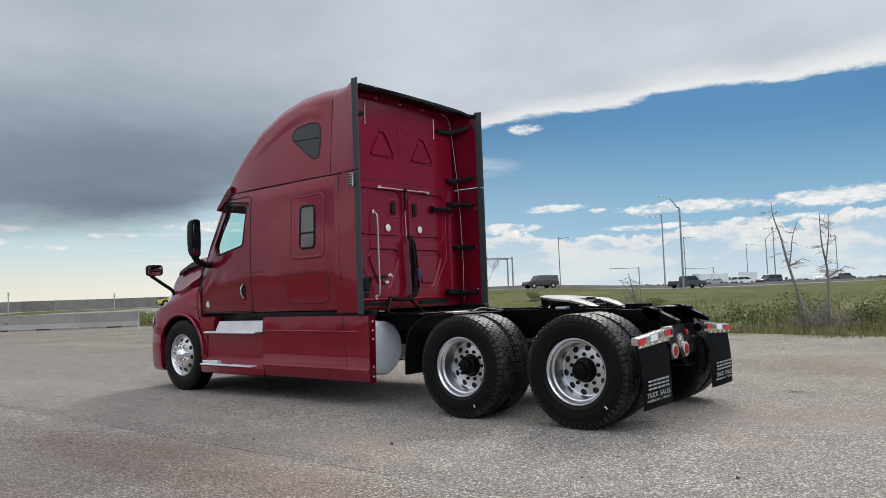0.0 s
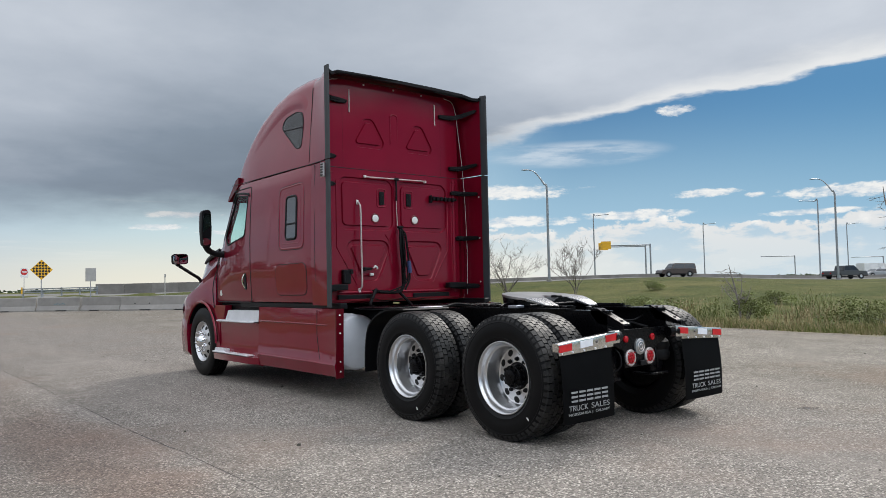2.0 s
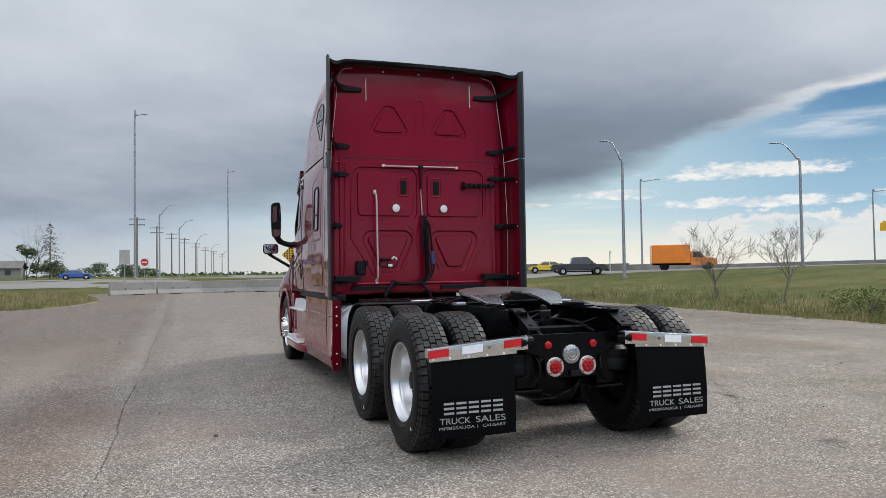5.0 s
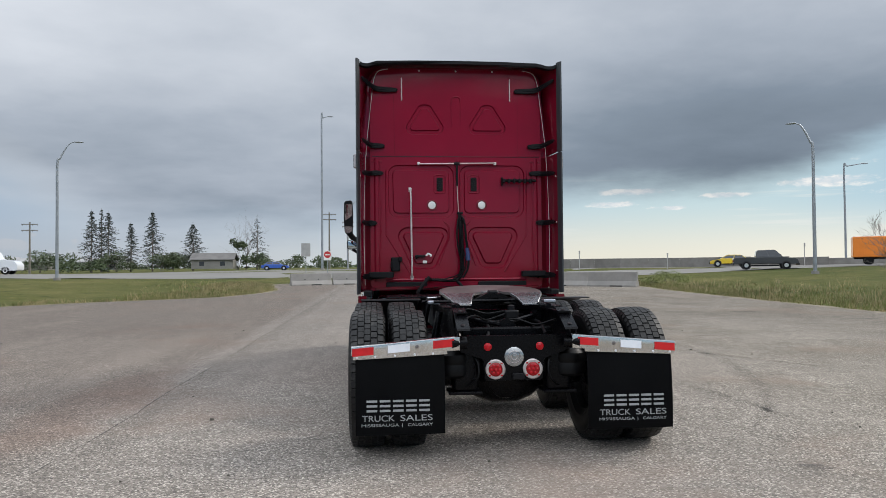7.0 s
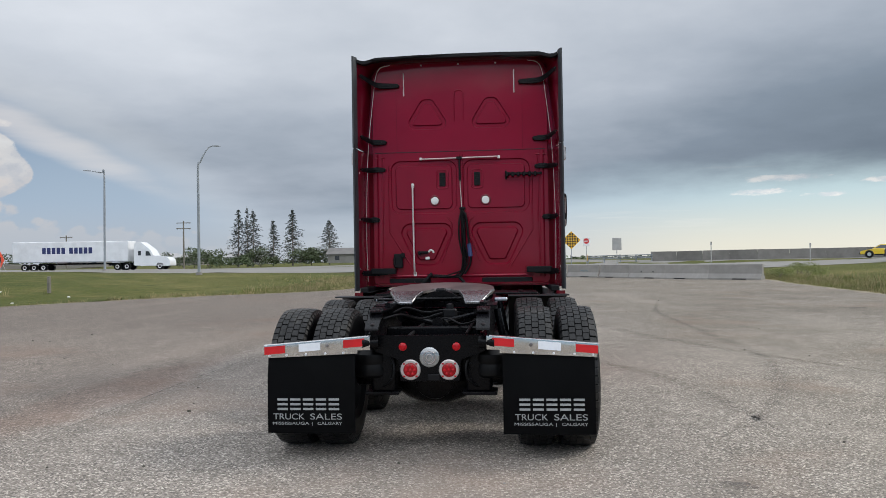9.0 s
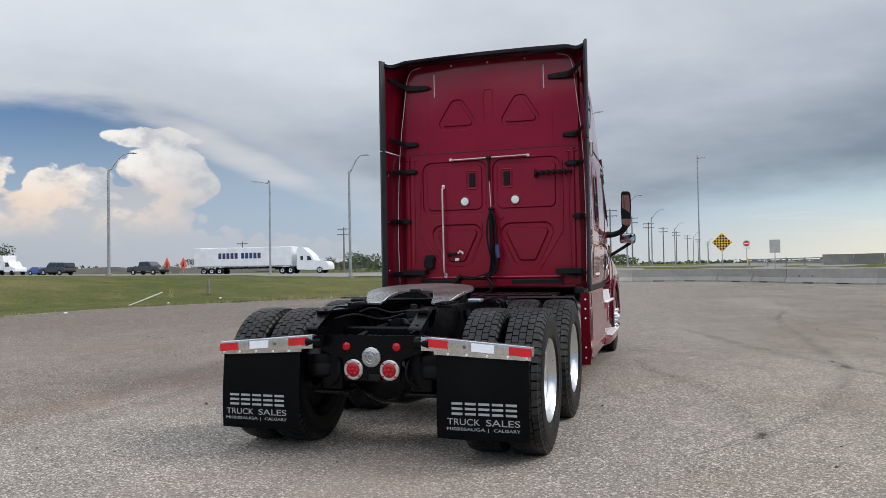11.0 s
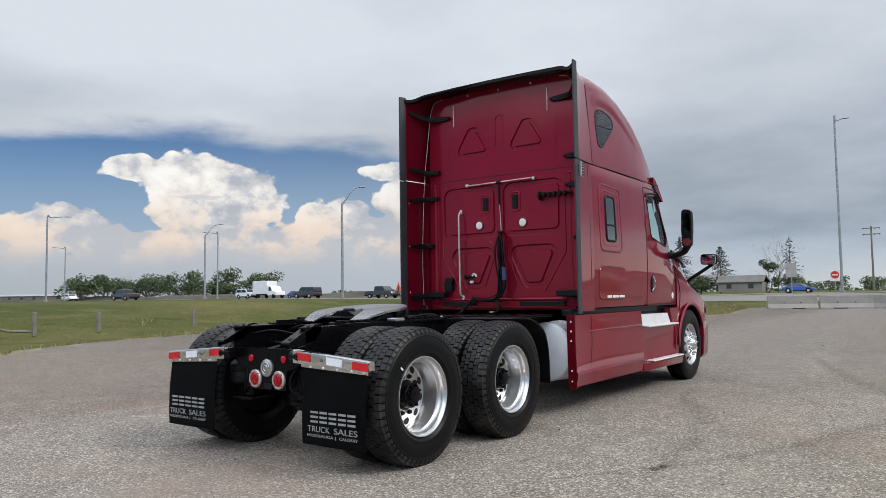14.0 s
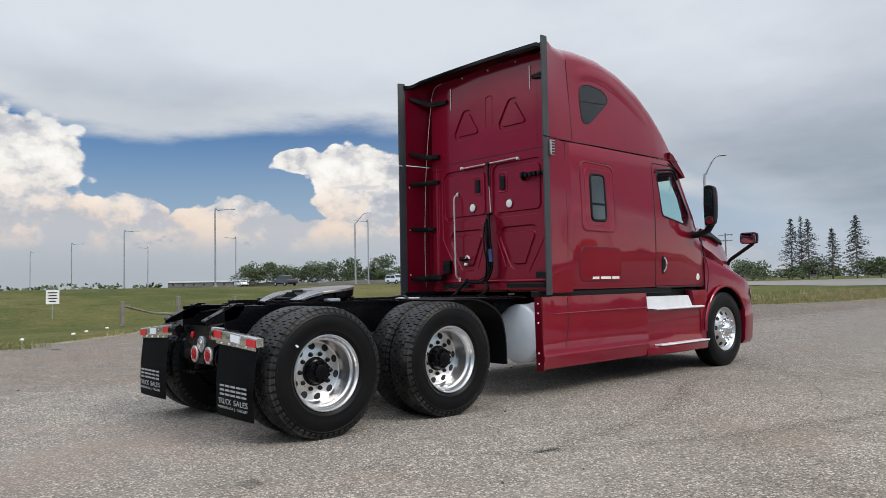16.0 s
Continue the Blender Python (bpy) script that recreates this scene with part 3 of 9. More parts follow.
def curve_pts(pts, n=6):
    """Points on a smooth line through pts."""
    p = [Vector(q) for q in pts]
    p = [2 * p[0] - p[1]] + p + [2 * p[-1] - p[-2]]
    out = []
    for i in range(1, len(p) - 2):
        for s in range(n):
            t = s / n
            a, b, c, d = p[i - 1:i + 3]
            out.append(0.5 * ((2 * b) + (c - a) * t + (2 * a - 5 * b + 4 * c - d) * t * t + (3 * b - a - 3 * c + d) * t ** 3))
    return out + [p[-2]]


def rounded(pts, r, n=5):
    """A 2D polygon with its corners rounded by r."""
    out = []
    m = len(pts)
    for i in range(m):
        a, b, c = Vector(pts[i - 1]), Vector(pts[i]), Vector(pts[(i + 1) % m])
        u, v = (a - b), (c - b)
        k = min(r, 0.48 * u.length, 0.48 * v.length)
        p, q = b + u.normalized() * k, b + v.normalized() * k
        for s in range(n + 1):
            t = s / n
            out.append(tuple((1 - t) ** 2 * p + 2 * t * (1 - t) * b + t * t * q))
    return out


def fillet(pts, r, n=7):
    """A 2D polygon whose corners are true arcs of radius r."""
    out = []
    m = len(pts)
    for i in range(m):
        b = Vector(pts[i])
        u, v = (Vector(pts[i - 1]) - b).normalized(), (Vector(pts[(i + 1) % m]) - b).normalized()
        half_angle = math.acos(max(-1, min(1, u.dot(v)))) / 2
        mid = b + (u + v).normalized() * (r / math.sin(half_angle))
        p, q = b + u * (r / math.tan(half_angle)) - mid, b + v * (r / math.tan(half_angle)) - mid
        for s in range(n + 1):
            out.append(tuple(mid + p.lerp(q, s / n).normalized() * r))
    return out


def slab(bm, pts, push, bevel=0.0):
    """Points of a flat outline in space, thickened along push; the far rim drawn in by bevel."""
    pts, push = [Vector(p) for p in pts], Vector(push)
    mid = sum(pts, Vector()) / len(pts)
    rings = [pts, [p + push * (0.55 if bevel else 1.0) for p in pts]]
    if bevel:
        rings.append([p + (mid - p).normalized() * bevel + push for p in pts])
    return loft(bm, rings)


def on_y(pts, y):
    return [(a, y, b) for a, b in pts]


def on_x(pts, x):
    return [(x, a, b) for a, b in pts]


def bead(bm, pts, normal, w, h, closed=True):
    """A raised half-round line along points on a flat face."""
    pts, nrm = [Vector(p) for p in pts], Vector(normal)
    m = len(pts)
    rings = []
    for i, p in enumerate(pts):
        a, b = (pts[i - 1], pts[(i + 1) % m]) if closed else (pts[max(i - 1, 0)], pts[min(i + 1, m - 1)])
        s = (b - a).normalized().cross(nrm)
        rings.append([p + s * w * c + nrm * h * q for c, q in ((-1, -0.3), (-0.75, 0.55), (-0.3, 1), (0.3, 1), (0.75, 0.55), (1, -0.3))])
    if closed:
        rings.append(rings[0])
    return loft(bm, rings, cap=False, closed=False)


def cut(ob, cutters, angle=32, crossing=False):
    """Carve solids out of a mesh for good; crossing allows for a cutter that meets itself."""
    for c in cutters:
        mod = ob.modifiers.new("cut", "BOOLEAN")
        mod.operation, mod.object, mod.solver = "DIFFERENCE", c, "EXACT"
        mod.use_self = crossing
    dg = bpy.context.evaluated_depsgraph_get()
    dg.update()
    me = bpy.data.meshes.new_from_object(ob.evaluated_get(dg))
    ob.modifiers.clear()
    ob.data = me
    for c in cutters:
        bpy.data.objects.remove(c)
    me.shade_smooth()
    me.set_sharp_from_angle(angle=radians(angle))


def temp(bm):
    return new("cutter", finish(bm, "cutter", SEAM, 0))


def lettering(name, words, size, mat, m, parent, width=None, label=""):
    """A line of words in the built-in font, flat, as a mesh; width stretches it."""
    c = bpy.data.curves.new(name, "FONT")
    c.body, c.size, c.extrude, c.align_x = words, size, 0.001, "CENTER"
    ob = new("letters", c)
    dg = bpy.context.evaluated_depsgraph_get()
    me = bpy.data.meshes.new_from_object(ob.evaluated_get(dg))
    bpy.data.objects.remove(ob)
    me.name = name
    xs = [v.co.x for v in me.vertices]
    k = width / (max(xs) - min(xs)) if width else 1.0
    me.transform(Matrix.Diagonal((k, 1, 1, 1)))
    me.materials.clear()
    me.materials.append(mat)
    ob = new(name, me)
    ob.parent, ob.matrix_basis = parent, m
    if label:
        tagged(ob, label)
    return ob


# ---------------------------------------------------------------- ground, lot and roads
LOT = [(10.9, -70), (10.8, -6), (11.2, 0), (11.8, 3), (12.3, 6), (12.6, 10), (13.4, 20), (14.4, 31), (15.6, 40), (15.2, 46), (12.0, 52), (7.0, 57.5), (1.0, 60), (-5.0, 59.5), (-9.0, 56), (-8.0, 46), (-6.9, 38), (-8.4, 30), (-13.4, 25), (-17.6, 18.5), (-18.4, 12.5), (-16.4, 6.2), (-13.2, 2.9), (-11.8, 0), (-10.8, -6), (-10.9, -70)]
rim = []
for p in curve_pts([(a, b, 0) for a, b in LOT], 10):
    k = 0.22 * noise.noise(Vector((p.x * 0.9, p.y * 0.9, 3.0))) + 0.10 * noise.noise(Vector((p.x * 3.1, p.y * 3.1, 7.0)))
    rim.append((p.x + k, p.y + k * 0.6))
RIM = np.array(rim)


def lot_distance(x, y):
    """Metres outside the edge of the lot, negative within it."""
    p = np.array([x, y])
    a, b = RIM, np.roll(RIM, -1, axis=0)
    e = b - a
    t = np.clip(((p - a) * e).sum(1) / np.maximum((e * e).sum(1), 1e-9), 0, 1)
    d = np.sqrt(((a + e * t[:, None] - p) ** 2).sum(1)).min()
    cross = ((a[:, 1] > y) != (b[:, 1] > y)) & (x < e[:, 0] * (y - a[:, 1]) / np.where(e[:, 1] == 0, 1e-9, e[:, 1]) + a[:, 0])
    return -d if cross.sum() % 2 else d


def sstep(v, lo, hi):
    k = min(max((v - lo) / (hi - lo), 0.0), 1.0)
    return k * k * (3 - 2 * k)


def height(x, y):
    """The lie of the land: flat lot, shallow grassy rise, highway embankment beyond."""
    d = lot_distance(x, y)
    if d <= 0:
        return -0.06
    azm = math.degrees(math.atan2(x, y + 5))
    rise = 1.0 + 0.55 * sstep(azm, 20, 60) - 0.35 * math.exp(-((azm + 22) / 9) ** 2) + 0.25 * sstep(-azm, 35, 50) - 0.85 * sstep(azm, 52, 68)
    z = -0.05 + rise * sstep(d, 0.5, 40 if azm > 0 else 36) + 0.007 * max(0, min(d, 140) - 40) * sstep(azm, 15, 40) * (1 - 0.6 * sstep(azm, 52, 68))
    dip = -0.30 * math.exp(-((d - 9) / 5) ** 2) * sstep(-azm, 10, 30)
    rough = (0.07 * noise.noise(Vector((x * 0.35, y * 0.35, 0))) + 0.18 * noise.noise(Vector((x * 0.06, y * 0.06, 5)))) * sstep(d, 0.5, 6) * (1 - sstep(d, 26, 45))
    return z + dip + rough


bm = B()
rings = [4 * (1.052 ** i) for i in range(134)]
N_AZ = 200
grid = []
for r in rings:
    grid.append([bm.verts.new((r * math.sin(2 * math.pi * i / N_AZ), 10 + r * math.cos(2 * math.pi * i / N_AZ), height(r * math.sin(2 * math.pi * i / N_AZ), 10 + r * math.cos(2 * math.pi * i / N_AZ)) if r < 420 else 1.3)) for i in range(N_AZ)])
centre = bm.verts.new((0, 10, -0.06))
for i in range(N_AZ):
    j = (i + 1) % N_AZ
    bm.faces.new((centre, grid[0][i], grid[0][j]))
    for a, b in zip(grid, grid[1:]):
        bm.faces.new((a[i], b[i], b[j], a[j]))
solid("ground", bm, FIELD, "rough green and straw-coloured roadside grass reaching the horizon", "ground", 0, kind="structure")

bm = B()
bm.faces.new([bm.verts.new((a, b, 0.0)) for a, b in rim])
bmesh.ops.triangulate(bm, faces=bm.faces[:])
solid("pavement", bm, PAVEMENT, "worn pale asphalt truck lot with exposed stone", "pavement", 0, kind="structure")

# crumbling gravel verge
VERGE = material("gravel_verge", (0.185, 0.155, 0.110), 0.95, 0.0, 0.30, 1.5, 18, 0.01, dirt=(0.12, 0.115, 0.055), dirt_amount=0.75)
bm = B()
rows = []
for i, (a, b) in enumerate(rim):
    if b < -20:
        continue
    p, q = rim[i - 1], rim[(i + 1) % len(rim)]
    nx, ny = (q[1] - p[1]), -(q[0] - p[0])
    m = math.hypot(nx, ny) or 1
    nx, ny = nx / m, ny / m
    w = 0.5 + 0.35 * noise.noise(Vector((a, b, 1)))
    u = 0.16 + 0.3 * noise.noise(Vector((a, b, 4)))
    rows.append([(a - nx * u, b - ny * u, 0.006), (a, b, 0.012), (a + nx * w, b + ny * w, height(a + nx * w, b + ny * w) + 0.03)])
loft(bm, rows, cap=False, closed=False)
solid("verge", bm, VERGE, "dusty gravel verge between asphalt and grass", "verge", 0, kind="structure")


def ribbon(name, mat, near, far, label, lift=0.03, steps=8):
    """A road strip between two smooth edge lines that follows the land."""
    b = B()
    a, c = curve_pts([(p[0], p[1], 0) for p in near], steps), curve_pts([(p[0], p[1], 0) for p in far], steps)
    rows = []
    for p, q in zip(a, c):
        row = []
        for k in range(5):
            v = p.lerp(q, k / 4)
            row.append((v.x, v.y, height(v.x, v.y) + lift))
        rows.append(row)
    loft(b, rows, cap=False, closed=False)
    return solid(name, b, mat, label, "road", 0, kind="structure")


ribbon("highway", ROAD, [(-420, 62), (-300, 60), (-160, 58), (-97, 53), (-51, 60), (-30, 69), (-5, 73), (16, 68), (40, 60), (62, 51), (92, 37), (135, 18), (250, -25)], [(-420, 130), (-300, 128), (-160, 124), (-97, 118), (-51, 122), (-30, 126), (-5, 128), (25, 118), (62, 100), (92, 84), (125, 64), (165, 45), (275, 0)], "pale grey highway beyond the grass")
ribbon("side_road", ROAD, [(6, 112), (9, 180), (16, 300), (34, 600)], [(24, 112), (24, 180), (30, 300), (48, 600)], "pale grey road running off to the horizon", 0.05, 4)


def barrier_mesh(length, name="concrete_barrier"):
    """Jersey-shaped block with a forklift slot below."""
    b = B()
    prof = [(-0.30, 0.0), (-0.30, 0.08), (-0.12, 0.36), (-0.085, 0.90), (-0.07, 0.92), (0.07, 0.92), (0.085, 0.90), (0.12, 0.36), (0.30, 0.08), (0.30, 0.0)]
    rings = []
    for x in (-length / 2, -length * 0.32, -length * 0.10, length * 0.10, length * 0.32, length / 2):
        rings.append([(x, a, z) for a, z in prof])
    loft(b, rings)
    bmesh.ops.bevel(b, geom=[e for e in b.edges if e.calc_length() < 0.4], offset=0.012, segments=1, affect="EDGES")
    return finish(b, name, CONCRETE, 25)


BARRIER = barrier_mesh(3.3)
slot_bm = B()
box(slot_bm, (0, -0.301, 0.035), (0.85, 0.02, 0.07))
SLOT = finish(slot_bm, "forklift_slot", SIGN_BLACK, 0)
eye_bm = B()
lathe(eye_bm, [(0, 0.05), (-0.015, 0.04), (-0.016, 0.0)], 12, "y", (0, -0.125, 0.45), cap=False)
EYES = finish(eye_bm, "lifting_hole", SIGN_BLACK)
CHAIN = [(-7.5, 51.0), (-4.3, 52.6), (-1.1, 53.6), (2.2, 53.5), (5.1, 51.8), (7.3, 49.0), (9.0, 46.0), (10.8, 43.3), (12.9, 40.8), (15.3, 38.6)]
for i, (p, q) in enumerate(zip(CHAIN, CHAIN[1:])):
    ob = solid("concrete_barrier", BARRIER, None, "weathered concrete road barrier block" if i != 4 else "weathered concrete road barrier block with faded blue scrawl", "barrier", group="barrier row across the lot")
    turn = math.degrees(math.atan2(q[1] - p[1], q[0] - p[0]))
    ob.matrix_basis = pose((p[0] + q[0]) / 2, (p[1] + q[1]) / 2, 0.0, 0, 0, turn)
    part("forklift_slot", SLOT, None, ob, m=pose(-0.4 if i % 2 else 0.35, 0, 0))
    if i in (0, 1, 6):
        part("lifting_hole", EYES, None, ob, m=pose(-0.55, 0, 0))
        part("lifting_hole", EYES, None, ob, m=pose(0.55, 0, 0))
    if i == 4:
        for k in range(7):
            bm = B()
            box(bm, (-0.3 + 0.13 * k, -0.112, 0.45 + 0.03 * (k % 3)), (0.09, 0.01, 0.05 + 0.03 * (k % 2)))
            part("scrawl", bm, material("faded_blue_paint", (0.12, 0.20, 0.22), 0.8) if k == 0 else bpy.data.materials["faded_blue_paint"], ob, angle=0)

# concrete median wall on the highway
pts = curve_pts([(19, 92, 0), (35, 88, 0), (55, 80, 0), (75, 69, 0), (100, 54, 0), (130, 38, 0), (200, 12, 0)], 5)
for p, q in zip(pts, pts[1:]):
    bm = B()
    n = Vector((-(q - p).y, (q - p).x, 0)).normalized() * 0.2
    z0, z1 = height(p.x, p.y), height(q.x, q.y)
    e = (q - p).normalized() * 0.012
    tall = 1.25 - 0.75 * sstep(p.x, 42, 66)
    loft(bm, [[(v.x - n.x * 1.4, v.y - n.y * 1.4, z - 0.1), (v.x - n.x * 0.5, v.y - n.y * 0.5, z + tall), (v.x + n.x * 0.5, v.y + n.y * 0.5, z + tall), (v.x + n.x * 1.4, v.y + n.y * 1.4, z - 0.1)] for v, z in ((p + e, z0), (q - e, z1))])
    solid("median_wall", bm, CONCRETE_DARK, "long grey concrete median wall section on the highway", "wall", 0, group="median wall", kind="structure")
bm = B()
for z in (0.55, 0.75, 0.95):
    loft(bm, [[(v[0], v[1] - 0.05, height(*v) + z - 0.10), (v[0], v[1] - 0.08, height(*v) + z), (v[0], v[1] - 0.02, height(*v) + z + 0.02)] for v in ((10.5, 88.0), (19, 90.8))])
for k in range(5):
    x, y = 10.5 + 2.1 * k, 88.0 + 0.7 * k
    box(bm, (x, y + 0.1, height(x, y) + 0.5), (0.15, 0.15, 1.0))
solid("guard_rail", bm, GALV, "ribbed steel guard rail ending before the median wall", "guard rail")
bm = B()
box(bm, (10.35, 87.9, height(10.4, 87.9) + 0.75), (0.12, 0.25, 0.75))
solid("hazard_marker", bm, SIGN_YELLOW, "yellow hazard marker at the guard rail end", "road sign")


# ---- lamps, poles, signs
def street_lamp(x, y, top, arm, curved=True):
    """Tapered steel pole; arm metres reach along +x of the picture plane seen from the lot."""
    z0 = height(x, y)
    ob = thing("street_lamp", "tall tapered galvanised steel highway lamp with curved arm", "street lamp", (x, y, z0), "highway lamps")
    h = top - z0
    side = Vector((y, -x, 0)).normalized()
    b = B()
    lathe(b, [(0, 0.30), (0.25, 0.30), (0.26, 0.0)], 14, "z", cap=False)
    part("footing", b, CONCRETE, ob)
    b = B()
    if curved:
        sgn = 1 if arm > 0 else -1
        a = abs(arm)
        line = [(0, 0, 0.2), (0, 0, h * 0.5), (0, 0, h - 2.2)] + [tuple(side * sgn * a * k + Vector((0, 0, h - 2.2 + 2.1 * math.sin(math.pi / 2 * min(1, k * 1.15))))) for k in (0.12, 0.3, 0.6, 0.9)]
    else:
        line = [(0, 0, 0.2), (0, 0, h * 0.5), (0, 0, h - 0.25)] + [tuple(side * arm * k + Vector((0, 0, h - 0.25 + 0.25 * k))) for k in (0.15, 0.5, 0.9)]
    pts = curve_pts(line, 5)
    tube(b, pts, [0.15 - 0.10 * min(1, i / len(pts) * 1.1) for i in range(len(pts))], 8)
    part("pole", b, GALV, ob, "grey tapered pole")
    b = B()
    end = Vector(line[-1])
    d = side * (1 if arm > 0 else -1)
    rings = []
    for k, w, t in ((-0.1, 0.06, 0.05), (0.1, 0.14, 0.08), (0.5, 0.16, 0.07), (0.72, 0.06, 0.03)):
        c = end + d * k
        n = Vector((-d.y, d.x, 0))
        rings.append([c + n * w, c + Vector((0, 0, t)), c - n * w, c - Vector((0, 0, t))])
    loft(b, rings)
    part("lamp_head", b, GALV, ob)
    return ob


for x, y, top, arm, bent in ((34.6, 50.6, 13.0, -1.4, True), (53.7, 49.2, 13.6, -2.2, True), (60.2, 84.4, 14.2, 2.2, False), (111.5, 89.3, 14.5, 2.6, False), (89.1, 34.0, 13.5, -2.2, True), (120.4, 49.5, 14.0, -2.4, False), (161.5, 95.0, 15.0, 2.7, False), (186.1, 70.9, 14.1, 2.7, False), (179.6, 46.5, 14.3, -2.4, False), (199.6, 53.8, 14.8, 2.4, True), (265.0, 78.6, 15.0, 2.9, False), (236.6, 44.2, 14.5, -2.4, False), (7.2, 157.0, 23.5, 0.9, False), (-29.6, 63.5, 13.2, 1.6, True), (-7.7, 90.0, 21.0, 0.9, False), (-49.3, 81.0, 13.2, -1.8, False), (-51.0, 53.6, 13.4, 2.1, True), (-97.0, 69.5, 13.6, 2.4, True), (-109.0, 81.0, 13.6, -2.2, False), (-98.5, 45.0, 13.0, 2.5, False), (-155.7, 50.9, 13.6, 2.6, False), (-209.0, 54.9, 13.7, 2.7, False), (-222.0, 80.1, 13.7, -2.4, False), (-164.3, 80.7, 13.5, -2.2, False), (-274.0, 59.4, 14.4, 2.4, False), (-5.8, 128.0, 13.6, 2.4, True), (-2.6, 166.0, 13.6, 2.4, True), (2.4, 225.0, 13.6, 2.4, True), (9.5, 300.0, 13.6, 2.4, True), (18.5, 390.0, 13.6, 2.4, True)):
    street_lamp(x, y, top, arm, bent)


def utility_pole(x, y, h):
    z0 = height(x, y) if math.hypot(x, y) < 400 else 1.3
    ob = thing("utility_pole", "weathered wooden power pole with two cross arms", "utility pole", (x, y, z0), "power poles")
    b = B()
    tube(b, [(0, 0, 0), (0, 0, h * 0.5), (0, 0, h)], [0.20, 0.17, 0.13], 8)
    part("pole", b, WOOD, ob)
    for z in (h - 0.4, h - 1.5):
        b = B()
        box(b, (0, 0, z), (2.9, 0.14, 0.15))
        part("cross_arm", b, WOOD, ob)
        for k in (-1.3, -0.5, 0.5, 1.3):
            b = B()
            lathe(b, [(0, 0.04), (0.1, 0.07), (0.2, 0.03)], 6, "z", (k, 0, z - 0.25))
            part("insulator", b, GALV, ob)
    return ob


for i, (x, y) in enumerate(((-10.4, 150), (-7.5, 178), (-4.5, 205), (-1.0, 235), (3.0, 270), (7.5, 310), (13.0, 360), (20.0, 420))):
    utility_pole(x, y, 12.0)
utility_pole(-63.8, 134.8, 9.5)
utility_pole(-98.0, 150.0, 7.5)


def sign(name, x, y, mid, label, w, h, mat, diamond=False, face=None, ground=None):
    z0 = height(x, y) if ground is None else ground
    ob = thing(name, label, "road sign", (x, y, z0))
    b = B()
    box(b, (0, 0, (mid - z0 + h / 2) / 2), (0.055, 0.055, mid - z0 + h / 2), bevel=0.008)
    part("post", b, GALV, ob)
    m = Matrix.Translation((0, -0.05, mid - z0)) @ pose(0, 0, 0, 0, 45 if diamond else 0, 0)
    b = B()
    box(b, (0, 0, 0), (w, 0.012, h), bevel=0.004)
    panel = part("panel", b, mat, ob, m=m)
    if face == "checker":
        n = 7
        for i in range(n):
            for j in range(n):
                if (i + j) % 2:
                    b = B()
                    s = w * 0.94 / n
                    box(b, (-w * 0.47 + s * (i + 0.5), -0.009, -h * 0.47 + s * (j + 0.5)), (s, 0.004, s))
                    part("check", b, SIGN_BLACK, panel, angle=0)
    if face == "no_entry":
        b = B()
        lathe(b, [(0, w * 0.44), (-0.004, w * 0.44), (-0.004, 0)], 24, "y", (0, -0.007, h * 0.10), cap=False)
        part("disc", b, SIGN_RED, panel)
        b = B()
        box(b, (0, -0.013, h * 0.10), (w * 0.62, 0.004, h * 0.12))
        part("bar", b, SIGN_WHITE, panel)
    if face == "bars":
        for k in range(4):
            b = B()
            box(b, (0, -0.009, h * (0.30 - 0.2 * k)), (w * (0.7, 0.6, 0.7, 0.5)[k], 0.004, h * 0.08))
            part("text_bar", b, SIGN_BLACK, panel, angle=0)
    return ob


sign("checker_sign", 5.45, 52.3, 2.85, "yellow and black chequered diamond end-of-road sign", 1.0, 1.0, SIGN_YELLOW, True, "checker")
sign("no_entry_sign", 9.9, 84.0, 3.40, "white no-entry sign with red disc", 0.75, 1.0, SIGN_WHITE, False, "no_entry")
sign("roadside_sign", 9.4, 55.5, 2.55, "bare grey back of a roadside sign", 0.75, 1.0, SIGN_BACK)
sign("no_entry_sign", -5.9, 72.0, 2.6, "white no-entry sign with red disc", 0.8, 1.0, SIGN_WHITE, False, "no_entry")
sign("roadside_sign", -6.7, 56.3, 2.85, "bare grey back of a roadside sign", 0.75, 1.1, SIGN_BACK)
notice = sign("notice_sign", -28.9, 5.5, 0.90, "small white notice sign on a thin post", 0.52, 0.62, SIGN_WHITE, False, "bars")
notice.rotation_euler = (0, 0, radians(76))
for x, y, h in ((-24.3, 6.9, 1.0), (-27.3, 10.4, 1.0), (-27.5, 13.3, 0.9), (-27.3, 18.1, 0.9), (-23.9, 31.4, 0.9)):
    bm = B()
    box(bm, (0, 0, h / 2), (0.16, 0.16, h), bevel=0.02)
    solid("fence_post", bm, WOOD, "short weathered wooden fence post in the grass", "fence post", at=(x, y, height(x, y)), group="old fence posts")
bm = B()
tube(bm, [(-24.3, 6.85, height(-24.3, 6.9) + 0.85), (-25.9, 8.7, height(-25.9, 8.7) + 0.40), (-27.0, 10.1, height(-27.0, 10.1) + 0.22)], 0.05, 6)
solid("fallen_fence_rail", bm, WOOD, "fallen grey rail sloping down from a fence post", "fence rail")
bm = B()
tube(bm, [(-22.0, 22.6, height(-22, 22.6) + 0.0), (-20.6, 23.2, height(-20.6, 23.2) + 0.55)], 0.026, 8)
solid("leaning_post", bm, PALE, "pale post leaning over in the grass", "post")
